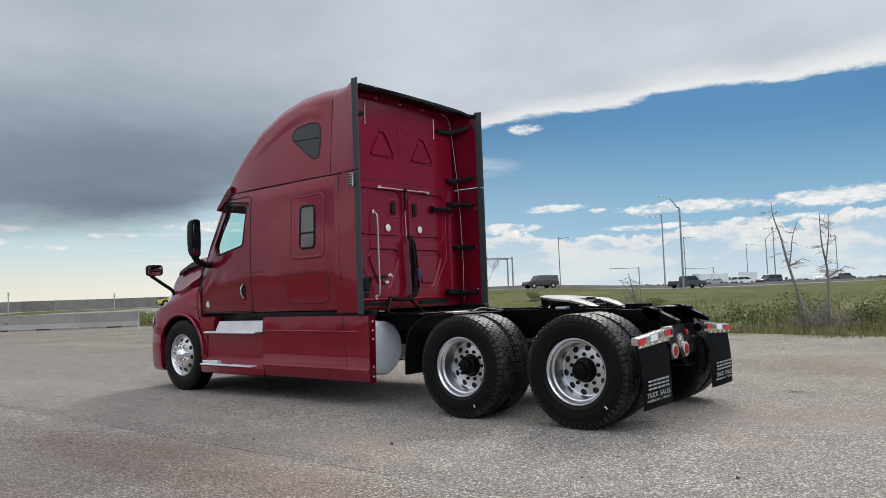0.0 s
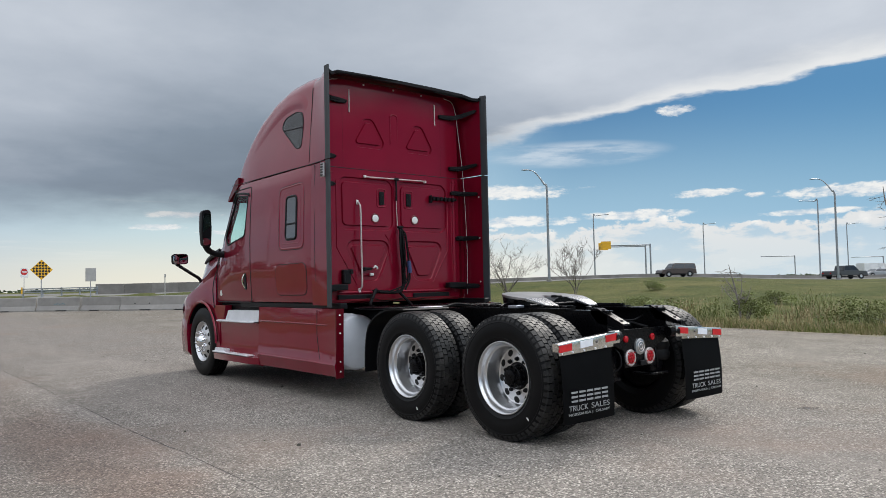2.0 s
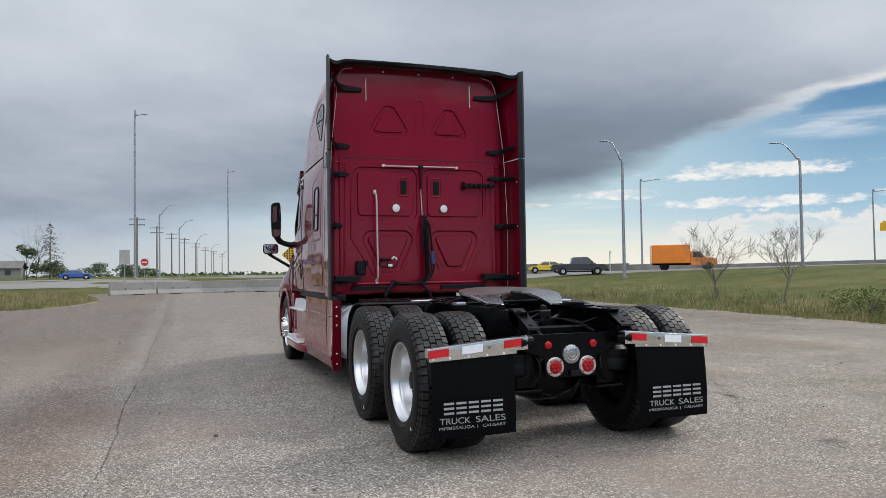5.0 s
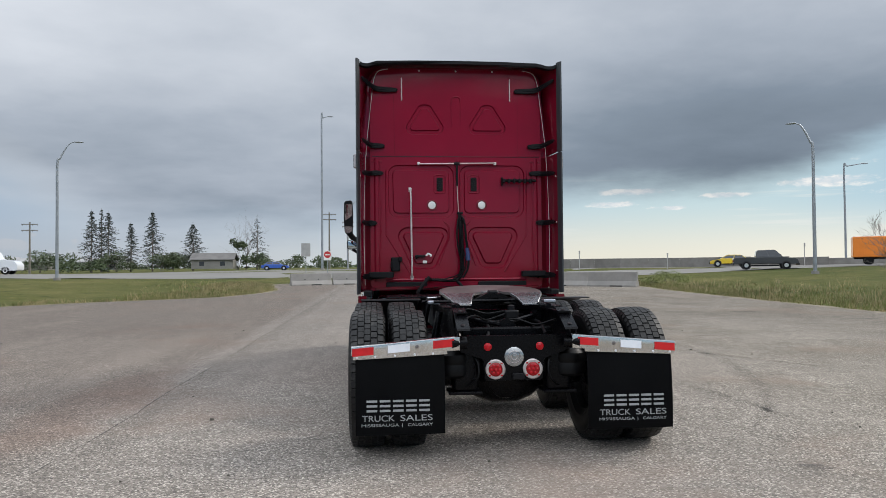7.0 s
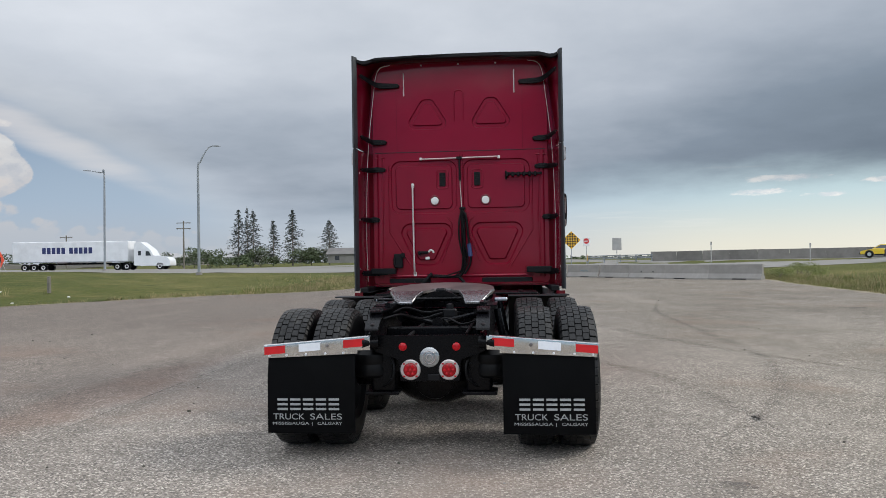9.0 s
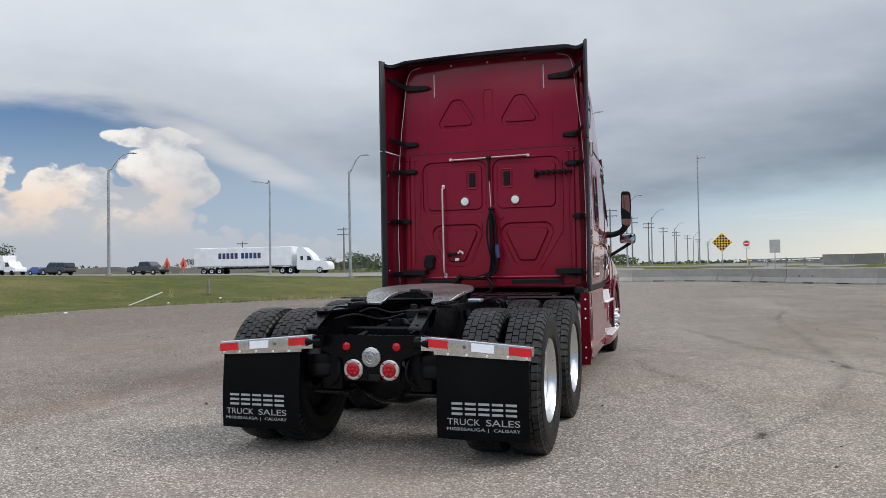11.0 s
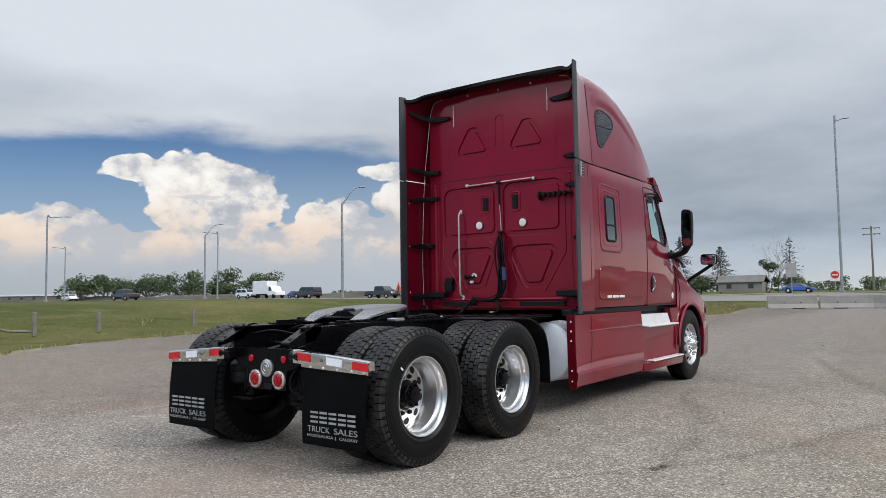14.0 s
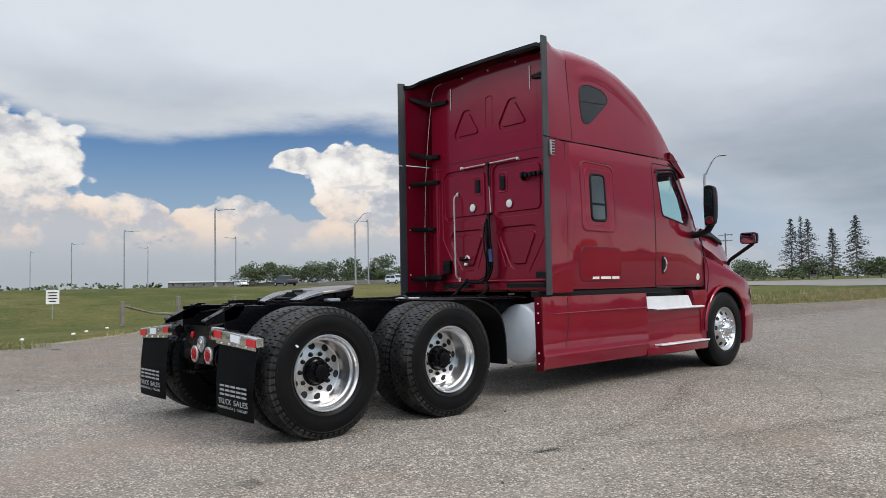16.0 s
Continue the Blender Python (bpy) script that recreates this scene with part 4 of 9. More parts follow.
for x, y, h in ((33.5, 78.0, 1.9), (44.0, 74.5, 1.7), (47.5, 73.0, 2.6), (24.0, 82.0, 2.4)):
    bm = B()
    box(bm, (0, 0, h / 2), (0.10, 0.06, h), bevel=0.01)
    box(bm, (0, -0.05, h - 0.2), (0.18, 0.02, 0.4))
    solid("marker_post", bm, SIGN_BACK, "slim roadside marker post", "marker post", at=(x, y, height(x, y)), group="marker posts")
for x, y, sg in ((122.0, 84.6, True), (209.0, 94.5, False), (117.0, 80.0, True), (254.0, 87.0, False)):
    z0 = height(x, y)
    ob = thing("sign_gantry", "steel cantilever road gantry", "gantry", (x, y, z0), "gantries")
    bm = B()
    tube(bm, [(0, 0, 0), (0, 0, 6.4)], 0.16, 8)
    part("post", bm, GALV, ob)
    bm = B()
    side = Vector((y, -x, 0)).normalized()
    tube(bm, [(0, 0, 6.2), tuple(-side * 9 + Vector((0, 0, 6.3)))], 0.12, 8)
    part("arm", bm, GALV, ob)
    if sg:
        bm = B()
        box(bm, (0, 0, 0), (1.9, 0.08, 1.5), pose(*(-side * 8.6 + Vector((0, -0.2, 6.4))), 0, 0, -math.degrees(math.atan2(x, y))))
        part("sign_panel", bm, SIGN_YELLOW, ob, "orange-yellow warning panel")


# ---- trees and shrubs
def limb(b, rng, p, d, length, r, depth, spread=0.75, droop=0.0):
    """A branching twig line."""
    pts, rs = [p], [r]
    q, dd = p.copy(), d.copy()
    for i in range(4):
        dd = (dd + Vector((rng.uniform(-1, 1), rng.uniform(-1, 1), rng.uniform(-0.6, 0.9) - droop)) * 0.16).normalized()
        q = q + dd * length / 4
        pts.append(q.copy())
        rs.append(r * (1 - 0.17 * (i + 1)))
    tube(b, pts, rs, 5 if r > 0.012 else 3, cap=False)
    if depth:
        for i in range(rng.randint(4, 6) if depth < 3 else rng.randint(3, 5)):
            k = rng.randint(1, 4)
            side = Vector((rng.uniform(-1, 1), rng.uniform(-1, 1), rng.uniform(-0.1, 0.7))).normalized()
            limb(b, rng, pts[k], (dd * (1 - spread) + side * spread).normalized(), length * rng.uniform(0.45, 0.68), max(rs[k] * 0.60, 0.0055), depth - 1, spread, droop)


def bare_tree(x, y, h, seed, stems=3, label="leafless grey sapling in the grass", mat=None, lean=0.25):
    """A short crooked trunk, rising limbs and a crown of fine twigs."""
    rng = random.Random(seed)
    ob = thing("bare_tree", label, "tree", (x, y, height(x, y) - 0.03))
    tilt = Vector((rng.uniform(-0.12, 0.12), rng.uniform(-0.12, 0.12), 1)).normalized()
    r0 = 0.012 + h * 0.010
    line = [tilt * (h * 0.46 * i / 4) + Vector((rng.uniform(-0.03, 0.03), rng.uniform(-0.03, 0.03), 0)) * i * 0.5 for i in range(5)]
    b = B()
    tube(b, line, [r0, r0 * 0.9, r0 * 0.78, r0 * 0.66, r0 * 0.5], 7)
    trunk = part("trunk", b, mat or BARK, ob)
    for i in range(stems + 4):
        b = B()
        a = 2 * math.pi * (i + rng.uniform(-0.3, 0.3)) / (stems + 4)
        out = lean + rng.uniform(0.25, 0.75)
        start = line[0].lerp(line[-1], rng.uniform(0.45, 1.0))
        limb(b, rng, start, Vector((out * math.cos(a), out * math.sin(a), 1)).normalized(), h * rng.uniform(0.40, 0.58), r0 * 0.50, 3, 0.55)
        part("limb", b, mat or BARK, trunk)
    for i in range(stems + 2):
        b = B()
        limb(b, rng, Vector((rng.uniform(-0.12, 0.12), rng.uniform(-0.12, 0.12), 0)), Vector((rng.uniform(-0.6, 0.6), rng.uniform(-0.6, 0.6), 1)).normalized(), h * rng.uniform(0.14, 0.26), 0.009, 1)
        part("sucker", b, mat or BARK, ob)
    return ob


def dead_sapling(x, y, stems, seed):
    """Crooked dead stems, each a line of (sideways, height), with thin drooping twigs."""
    rng = random.Random(seed)
    ob = thing("dead_sapling", "dead pale crooked sapling with thin broken twigs beside the lot", "tree", (x, y, height(x, y) - 0.03))
    trunk = None
    for k, stem in enumerate(stems):
        line = curve_pts([Vector((-0.23 * a, 0.97 * a, b)) + Vector((rng.uniform(-0.02, 0.02), 0, 0)) for a, b in stem], 5)
        r0 = 0.046 if k == 0 else 0.020
        b = B()
        tube(b, line, [max(r0 * (1 - 0.86 * i / len(line)), 0.007) for i in range(len(line))], 7)
        stem_ob = part("trunk" if k == 0 else "limb", b, BARK_PALE, ob if k == 0 else trunk)
        if k == 0:
            trunk = stem_ob
        for i in range(13 if k == 0 else 6):
            b = B()
            p = line[int(len(line) * rng.uniform(0.25, 0.92))]
            a = rng.uniform(0, 6.28)
            limb(b, rng, p, Vector((math.cos(a), math.sin(a), rng.uniform(-0.5, 0.35))).normalized(), rng.uniform(0.14, 0.36), 0.008, 1, droop=0.8)
            part("twig", b, BARK_PALE, trunk)
    return ob


def leaf_mass(rng, blobs, count, size, flat=0.5):
    """Many small leaves on clumps; returns vertices and faces."""
    vs, fs = [], []
    for c, r in blobs:
        for _ in range(count):
            d = Vector((rng.gauss(0, 1), rng.gauss(0, 1), rng.gauss(0, 1))).normalized()
            p = Vector(c) + Vector((d.x * r[0], d.y * r[1], d.z * r[2])) * rng.uniform(0.55, 1.08)
            u = Vector((rng.gauss(0, 1), rng.gauss(0, 1), rng.gauss(0, flat))).normalized() * size * rng.uniform(0.6, 1.4)
            v = u.cross(Vector((rng.gauss(0, 1), rng.gauss(0, 1), rng.gauss(0, 1)))).normalized() * size * rng.uniform(0.4, 0.9)
            n = len(vs)
            vs += [p - u, p + v, p + u, p - v]
            fs.append((n, n + 1, n + 2, n + 3))
    return vs, fs


def mass_mesh(name, vs, fs, mat):
    me = bpy.data.meshes.new(name)
    me.from_pydata([tuple(v) for v in vs], [], fs)
    me.materials.append(mat)
    return me


def leafy(name, x, y, h, w, seed, label, mat, leaf=0.05, count=260, blobs=7, z0=None, trunk=True):
    rng = random.Random(seed)
    ob = thing(name, label, "tree" if trunk and h > 3 else "shrub", (x, y, (height(x, y) if z0 is None else z0) - 0.03))
    b = B()
    for i in range(3):
        limb(b, rng, Vector((rng.uniform(-0.1, 0.1) * w, 0, 0)), Vector((rng.uniform(-0.5, 0.5), rng.uniform(-0.5, 0.5), 1)).normalized(), h * 0.7, 0.012 * h + 0.008, 1)
    part("trunk" if h > 3 else "stems", b, BARK, ob)
    bl = []
    for i in range(blobs):
        k = rng.uniform(0.25, 0.85)
        r = w * rng.uniform(0.20, 0.34) * (1.15 - 0.6 * abs(k - 0.5))
        bl.append(((rng.uniform(-0.5, 0.5) * w * (1.1 - 0.5 * k), rng.uniform(-0.4, 0.4) * w, k * h), (r, r, min(r * 0.9, h * 0.22))))
    vs, fs = leaf_mass(rng, bl, count, leaf)
    part("crown", mass_mesh("crown", vs, fs, mat), None, ob)
    return ob


def spruce(x, y, h, w, seed, bare=0.0):
    """Thin spruce with drooping whorls, thinned by bare."""
    rng = random.Random(seed)
    ob = thing("spruce_tree", "sparse dark spruce beside the highway" if bare < 0.5 else "half-dead spruce with thin needles beside the highway", "tree", (x, y, height(x, y)), "row of spruces")
    b = B()
    tube(b, [(0, 0, 0), (0.05, 0, h * 0.5), (0, 0, h)], [0.20, 0.13, 0.02], 7)
    n = int(h * 3.0)
    vs, fs = [], []
    for i in range(n):
        k = i / n
        z = h * (0.10 + 0.88 * k)
        reach = w * (1 - k) ** 0.75 * rng.uniform(0.65, 1.1) + 0.15
        for j in range(7):
            if rng.random() < bare * 0.6:
                continue
            a = rng.uniform(0, 2 * math.pi)
            L = reach * rng.uniform(0.5, 1.1)
            d = Vector((math.cos(a), math.sin(a), 0))
            p0, p1 = Vector((0, 0, z)), d * L + Vector((0, 0, z - 0.22 * L))
            tube(b, [p0, p1], [0.03, 0.01], 3, cap=False)
            for m in range(int(11 * (1 - 0.72 * bare))):
                c = p0.lerp(p1, rng.uniform(0.2, 1.05))
                u = Vector((rng.gauss(0, 1), rng.gauss(0, 1), rng.gauss(0, 0.6))).normalized() * rng.uniform(0.12, 0.30)
                v = Vector((rng.gauss(0, 0.4), rng.gauss(0, 0.4), -1)).normalized() * rng.uniform(0.08, 0.26)
                q = len(vs)
                vs += [c - u, c + v, c + u]
                fs.append((q, q + 1, q + 2))
    part("trunk", b, BARK, ob)
    part("crown", mass_mesh("crown", vs, fs, NEEDLE), None, ob)
    return ob


for i, (x, y, top, w, bare) in enumerate(((-66.8, 172.4, 14.8, 3.6, 0.35), (-65.0, 173.6, 15.2, 2.0, 0.9), (-63.4, 173.4, 14.5, 4.2, 0.2), (-58.8, 175.2, 12.2, 3.2, 0.3), (-54.2, 176.6, 14.7, 4.2, 0.1), (-45.3, 179.0, 12.1, 5.0, 0.0), (-30.3, 181.9, 13.3, 4.0, 0.93))):
    spruce(x, y, (top - 1.3) * 1.10, w * 1.15, 40 + i, bare * 0.8)
leafy("roadside_tree", -34.6, 179.5, 8.5, 3.6, 61, "ragged dark roadside tree", LEAF, 0.22, 200, 8)
bare_tree(-32.9, 181, 11.0, 62, 2, "dead bare tree beside the highway", BARK, 0.12)
for i, (x, y, h, w) in enumerate(((-75.5, 165, 5.2, 8), (-60.5, 171, 4.8, 6), (-50.5, 172, 5.0, 7), (-49, 176, 4.6, 5), (-57.7, 132.5, 4.4, 5.5), (-29, 178, 4.2, 6), (-22, 182, 3.6, 7), (-14, 190, 3.4, 7), (-79, 160, 3.6, 5), (-62, 160, 3.0, 5))):
    leafy("roadside_tree", x, y, h, w, 70 + i, "low dark bushy tree beyond the highway", LEAF, 0.20, 150, 9)
for i in range(16):
    a = i / 15
    x, y = -292 + 62 * a, 150 + 45 * a + 8 * math.sin(i * 2.1)
    leafy("distant_tree", x, y, 9.0 + 2.4 * math.sin(i * 1.7) + 1.5 * (i % 3 == 0), 12, 100 + i, "dark green tree in a distant clump", LEAF, 0.42, 150, 8, z0=1.3)
for i in range(9):
    leafy("distant_tree", -190 + 22 * i, 225 + 6 * math.sin(i * 3.0), 3.0 + (i * 7 % 4) * 0.6, 9, 130 + i, "small dark tree on the far edge of the fields", LEAF, 0.35, 90, 6, z0=1.3)
# low far hedge line along the horizon
rng = random.Random(5)
bl = []
for i in range(210):
    a = radians(-88 + 178 * i / 209 + rng.uniform(-0.4, 0.4))
    r = rng.uniform(420, 620)
    s = rng.uniform(0.6, 2.0) * (1.4 if a < -0.2 else 0.7)
    bl.append(((r * math.sin(a), r * math.cos(a), 1.3 + s * 0.5), (rng.uniform(6, 16), rng.uniform(4, 8), s)))
vs, fs = leaf_mass(rng, bl, 26, 1.4)
tagged(new("far_hedges", mass_mesh("far_hedges", vs, fs, LEAF)), "dark far-off hedges and woods along the horizon", "hedge", kind="stuff")

dead_sapling(13.2, 1.45, [[(0.0, 0.0), (0.06, 0.75), (0.30, 1.75), (0.44, 2.5), (0.58, 3.0), (0.62, 3.40)], [(0.28, 1.72), (0.22, 2.1), (0.16, 2.5), (0.04, 2.85)], [(0.30, 1.72), (0.14, 1.80), (-0.06, 1.92)]], 10)
dead_sapling(13.45, 0.95, [[(0.0, 0.0), (-0.04, 1.2), (-0.02, 1.75), (0.05, 2.3), (0.06, 3.05)], [(-0.02, 1.78), (-0.10, 2.3), (-0.14, 2.7), (-0.15, 3.0)], [(-0.03, 1.4), (-0.35, 1.6), (-0.45, 1.68)]], 11)
for i in range(3):
    rng = random.Random(200 + i)
    ob = thing("dead_brush", "tangle of dry grey brush at the verge", "shrub", (13.15 + 0.22 * i, 1.45 - 0.32 * i, height(13.4, 1) - 0.02))
    b = B()
    for k in range(26):
        limb(b, rng, Vector((rng.uniform(-0.15, 0.15), rng.uniform(-0.15, 0.15), 0)), Vector((rng.uniform(-1, 1), rng.uniform(-1, 1), rng.uniform(0.4, 1.3))).normalized(), rng.uniform(0.4, 1.0), 0.010, 1, droop=0.7)
    part("tangle", b, BARK_PALE, ob)
bare_tree(19.4, 20.8, 3.2, 21, 3, lean=0.30)
bare_tree(18.4, 16.0, 2.5, 22, 2, lean=0.25)
dead_sapling(15.6, 7.0, [[(0.0, 0.0), (0.03, 0.5), (0.12, 1.0), (0.22, 1.5), (0.28, 1.8)], [(0.05, 0.6), (-0.05, 1.0), (-0.08, 1.5)], [(0.10, 0.9), (0.35, 1.3), (0.55, 1.6)], [(0.04, 0.55), (0.30, 0.85), (0.55, 1.2)], [(0.02, 0.45), (-0.2, 0.75), (-0.35, 1.15)]], 12)
for i, (x, y, h, w) in enumerate(((15.7, 6.9, 0.95, 1.1), (14.3, 8.9, 0.95, 1.5), (17.2, 2.4, 1.0, 1.7), (16.2, 3.8, 0.85, 1.5), (16.9, -0.2, 1.25, 2.0), (15.0, 0.3, 0.75, 1.3), (15.8, 2.0, 0.7, 1.4), (18.6, 12.8, 0.8, 1.0), (15.4, -0.8, 1.5, 1.6), (22.5, 52.0, 1.0, 2.2), (20.8, 46.0, 0.8, 2.0), (17.2, 41.5, 0.8, 1.6), (24, 10, 0.6, 1.4), (33, 22, 0.6, 1.5))):
    leafy("roadside_shrub", x, y, h, w, 150 + i, "green weedy shrub in the roadside grass", LEAF_BUSH, 0.030, 240, 9, trunk=False)


def weed_clump(x, y, h, w, seed, mat, label):
    """Tall bent stalks with narrow leaves and a loose seed head."""
    rng = random.Random(seed)
    ob = thing("weed_clump", label, "weeds", (x, y, height(x, y) - 0.02), "weeds at the verge")
    stalks, heads = B(), B()
    for k in range(46):
        a, r = rng.uniform(0, 6.28), w * rng.random() ** 0.7
        base = Vector((r * math.cos(a), r * math.sin(a), 0))
        lean = Vector((rng.uniform(-0.3, 0.3), rng.uniform(-0.3, 0.3), 1)).normalized()
        ht = h * rng.uniform(0.5, 1.0)
        tip = base + lean * ht + Vector((rng.uniform(-0.1, 0.1), rng.uniform(-0.1, 0.1), 0)) * ht
        mid = (base + tip) / 2 + Vector((lean.x, lean.y, 0)) * -0.08
        tube(stalks, [base, mid, tip], [0.006, 0.005, 0.003], 3)
        for j in range(7):
            p = base.lerp(tip, rng.uniform(0.1, 0.95))
            d = Vector((rng.uniform(-1, 1), rng.uniform(-1, 1), rng.uniform(0.0, 0.9))).normalized() * rng.uniform(0.05, 0.14)
            side = d.cross(Vector((0, 0, 1))).normalized() * 0.011
            stalks.faces.new([stalks.verts.new(q) for q in (p, p + d * 0.5 + side, p + d, p + d * 0.5 - side)])
        if k % 2:
            for j in range(6):
                p = tip + Vector((rng.uniform(-0.03, 0.03), rng.uniform(-0.03, 0.03), rng.uniform(-0.08, 0.03)))
                heads.faces.new([heads.verts.new(p + Vector((rng.uniform(-1, 1), rng.uniform(-1, 1), rng.uniform(-1, 1))) * 0.016) for _ in range(3)])
    part("foliage", stalks, mat, ob, angle=0)
    tagged(part("seed_plume", heads, WEED, ob, angle=0), "loose pale seed heads", kind="stuff")
    return ob


rng_w = random.Random(31)
for i in range(46):
    u = rng_w.random()
    x, y = 13.4 + rng_w.uniform(0, 6.5), -5.5 + 17 * u + rng_w.uniform(-0.5, 0.5)
    dry = rng_w.random() < 0.4
    weed_clump(x, y, rng_w.uniform(0.45, 0.95), rng_w.uniform(0.3, 0.65), 300 + i, WEED if dry else LEAF_BUSH, "clump of tall dry straw-coloured weeds" if dry else "clump of tall green weeds with seed heads")

# grass blades and weeds near the edge of the lot
rng = np.random.default_rng(11)
vs, fs, dry_vs, dry_fs = [], [], [], []
count = 0
for i, (a, b) in enumerate(rim):
    if b < -12 or b > 54 and abs(a) < 9:
        continue
    p, q = rim[i - 1], rim[(i + 1) % len(rim)]
    nx, ny = (q[1] - p[1]), -(q[0] - p[0])
    m = math.hypot(nx, ny) or 1
    nx, ny = nx / m, ny / m
    seg = math.hypot(q[0] - p[0], q[1] - p[1]) / 2
    for _ in range(int(seg * 42)):
        off = 0.35 + abs(rng.normal(0, 1)) * 4.0
        t = rng.uniform(-0.5, 0.5)
        x, y = a + nx * off + (q[0] - p[0]) * t, b + ny * off + (q[1] - p[1]) * t
        z = height(x, y)
        if z < -0.055:
            continue
        clump = noise.noise(Vector((x * 0.5, y * 0.5, 2)))
        tall = (0.16 + 0.16 * max(0, clump) + 0.10 * rng.random()) * (0.7 + 0.5 * min(1, off / 2.0))
        dry = rng.random() < 0.22 + 0.5 * clump
        if rng.random() < 0.07:
            tall *= 1.9
            dry = True
        tv, tf = (dry_vs, dry_fs) if dry else (vs, fs)
        for k in range(7):
            ang, w = rng.uniform(0, 6.283), rng.uniform(0.006, 0.016)
            lx, ly = rng.uniform(-0.18, 0.18, 2)
            bx, by = x + lx, y + ly
            n = len(tv)
            tipx, tipy = rng.normal(0, 0.35, 2) * tall
            tv += [(bx - w * math.cos(ang), by - w * math.sin(ang), z - 0.02), (bx + w * math.cos(ang), by + w * math.sin(ang), z - 0.02), (bx + tipx, by + tipy, z + tall * rng.uniform(0.6, 1.1))]
            tf.append((n, n + 1, n + 2))
for i, (a, b) in enumerate(rim):
    if b < -14 or b > 54 and abs(a) < 9:
        continue
    p, q = rim[i - 1], rim[(i + 1) % len(rim)]
    nx, ny = (q[1] - p[1]), -(q[0] - p[0])
    m = math.hypot(nx, ny) or 1
    nx, ny = nx / m, ny / m
    seg = math.hypot(q[0] - p[0], q[1] - p[1]) / 2
    for _ in range(int(seg * (130 if a < -6 else 85))):
        off = 0.10 + abs(rng.normal(0, 1)) * (2.6 if a < -6 else 1.6)
        t = rng.uniform(-0.5, 0.5)
        x, y = a + nx * off + (q[0] - p[0]) * t, b + ny * off + (q[1] - p[1]) * t
        z = height(x, y)
        drift = noise.noise(Vector((x * 0.22, y * 0.22, 8)))
        if z < -0.058 and off > 0.5 or rng.random() > 0.62 + drift:
            continue
        tall = (0.12 + 0.26 * max(0, drift + 0.15) + 0.10 * rng.random()) * (1.15 if a < -6 else 0.85) * (0.55 + 0.45 * min(1, off / 1.2))
        dry = rng.random() < 0.34 + 0.55 * noise.noise(Vector((x * 0.13, y * 0.13, 3)))
        tv, tf = (dry_vs, dry_fs) if dry else (vs, fs)
        for k in range(8):
            ang, w = rng.uniform(0, 6.283), rng.uniform(0.008, 0.022)
            lx, ly = rng.uniform(-0.22, 0.22, 2)
            n = len(tv)
            tipx, tipy = rng.normal(0, 0.4, 2) * tall
            tv += [(x + lx - w * math.cos(ang), y + ly - w * math.sin(ang), z - 0.02), (x + lx + w * math.cos(ang), y + ly + w * math.sin(ang), z - 0.02), (x + lx + tipx, y + ly + tipy, z + tall * rng.uniform(0.5, 1.15))]
            tf.append((n, n + 1, n + 2))
tagged(new("grass", mass_mesh("grass", vs, fs, GRASS_BLADE)), "green grass blades along the verge", "grass", kind="stuff")
tagged(new("weeds", mass_mesh("weeds", dry_vs, dry_fs, WEED)), "dry straw-coloured weeds along the verge", "weeds", kind="stuff")

# loose stones on the asphalt
rng = np.random.default_rng(3)
vs, fs = [], []
for _ in range(900):
    x, y = rng.uniform(-9, 10), rng.uniform(-5, 30)
    s = 0.004 + 0.010 * rng.random() ** 3
    n = len(vs)
    for k in range(5):
        a = 2 * math.pi * k / 5 + rng.uniform(-0.4, 0.4)
        vs.append((x + s * math.cos(a), y + s * math.sin(a) * 0.8, 0.0))
    vs.append((x, y, s * 0.9))
    fs += [(n + k, n + (k + 1) % 5, n + 5) for k in range(5)]
tagged(new("loose_stones", mass_mesh("loose_stones", vs, fs, CONCRETE)), "loose grit scattered on the asphalt", "gravel", kind="stuff")

# joint between two asphalt lays, and oil-dark patches
TAR = material("dark_tar", (0.105, 0.095, 0.085), 0.8, 0.0, 0.3, 3, 60, 0.002, thin=0.75)
STAIN = material("damp_dark_stain", (0.11, 0.10, 0.09), 0.85, 0.0, 0.2, 6, 60, 0.003, thin=0.6)
bm = B()
rows = []
for i in range(150):
    y = -6 + 0.30 * i
    c = -3.30 + 0.006 * (y - 2) + 0.045 * noise.noise(Vector((y * 0.5, 0, 0))) + 0.02 * noise.noise(Vector((y * 3, 5, 0)))
    w = 0.005 + 0.012 * abs(noise.noise(Vector((y * 1.3, 9, 0))))
    rows.append([(c - w, y, 0.003), (c + w, y, 0.003)])
loft(bm, rows, cap=False, closed=False)
solid("asphalt_joint", bm, TAR, "dark ragged joint line in the asphalt", "joint", 0, kind="structure")
for x, y, r, k in ((1.90, -1.08, 0.16, 0.6), (5.45, 7.85, 0.28, 0.25), (10.95, 11.15, 0.45, 0.3), (9.07, 10.15, 0.25, 0.3), (11.67, 9.3, 0.4, 0.35), (10.12, 8.42, 0.3, 0.25), (8.42, 11.05, 0.35, 0.25), (9.4, 14.3, 0.5, 0.3), (-10.4, 0.9, 0.55, 0.2)):
    bm = B()
    vsx = []
    for i in range(22):
        a = 2 * math.pi * i / 22
        q = r * (1 + 0.45 * noise.noise(Vector((math.cos(a) * 2 + x, math.sin(a) * 2 + y, 1))))
        vsx.append(bm.verts.new((x + q * math.cos(a), y + q * k * math.sin(a), 0.004)))
    bm.faces.new(vsx)
    solid("oil_stain", bm, STAIN, "small dark stain on the asphalt", "stain", 0, kind="structure")
rng = np.random.default_rng(17)
vs, fs = [], []
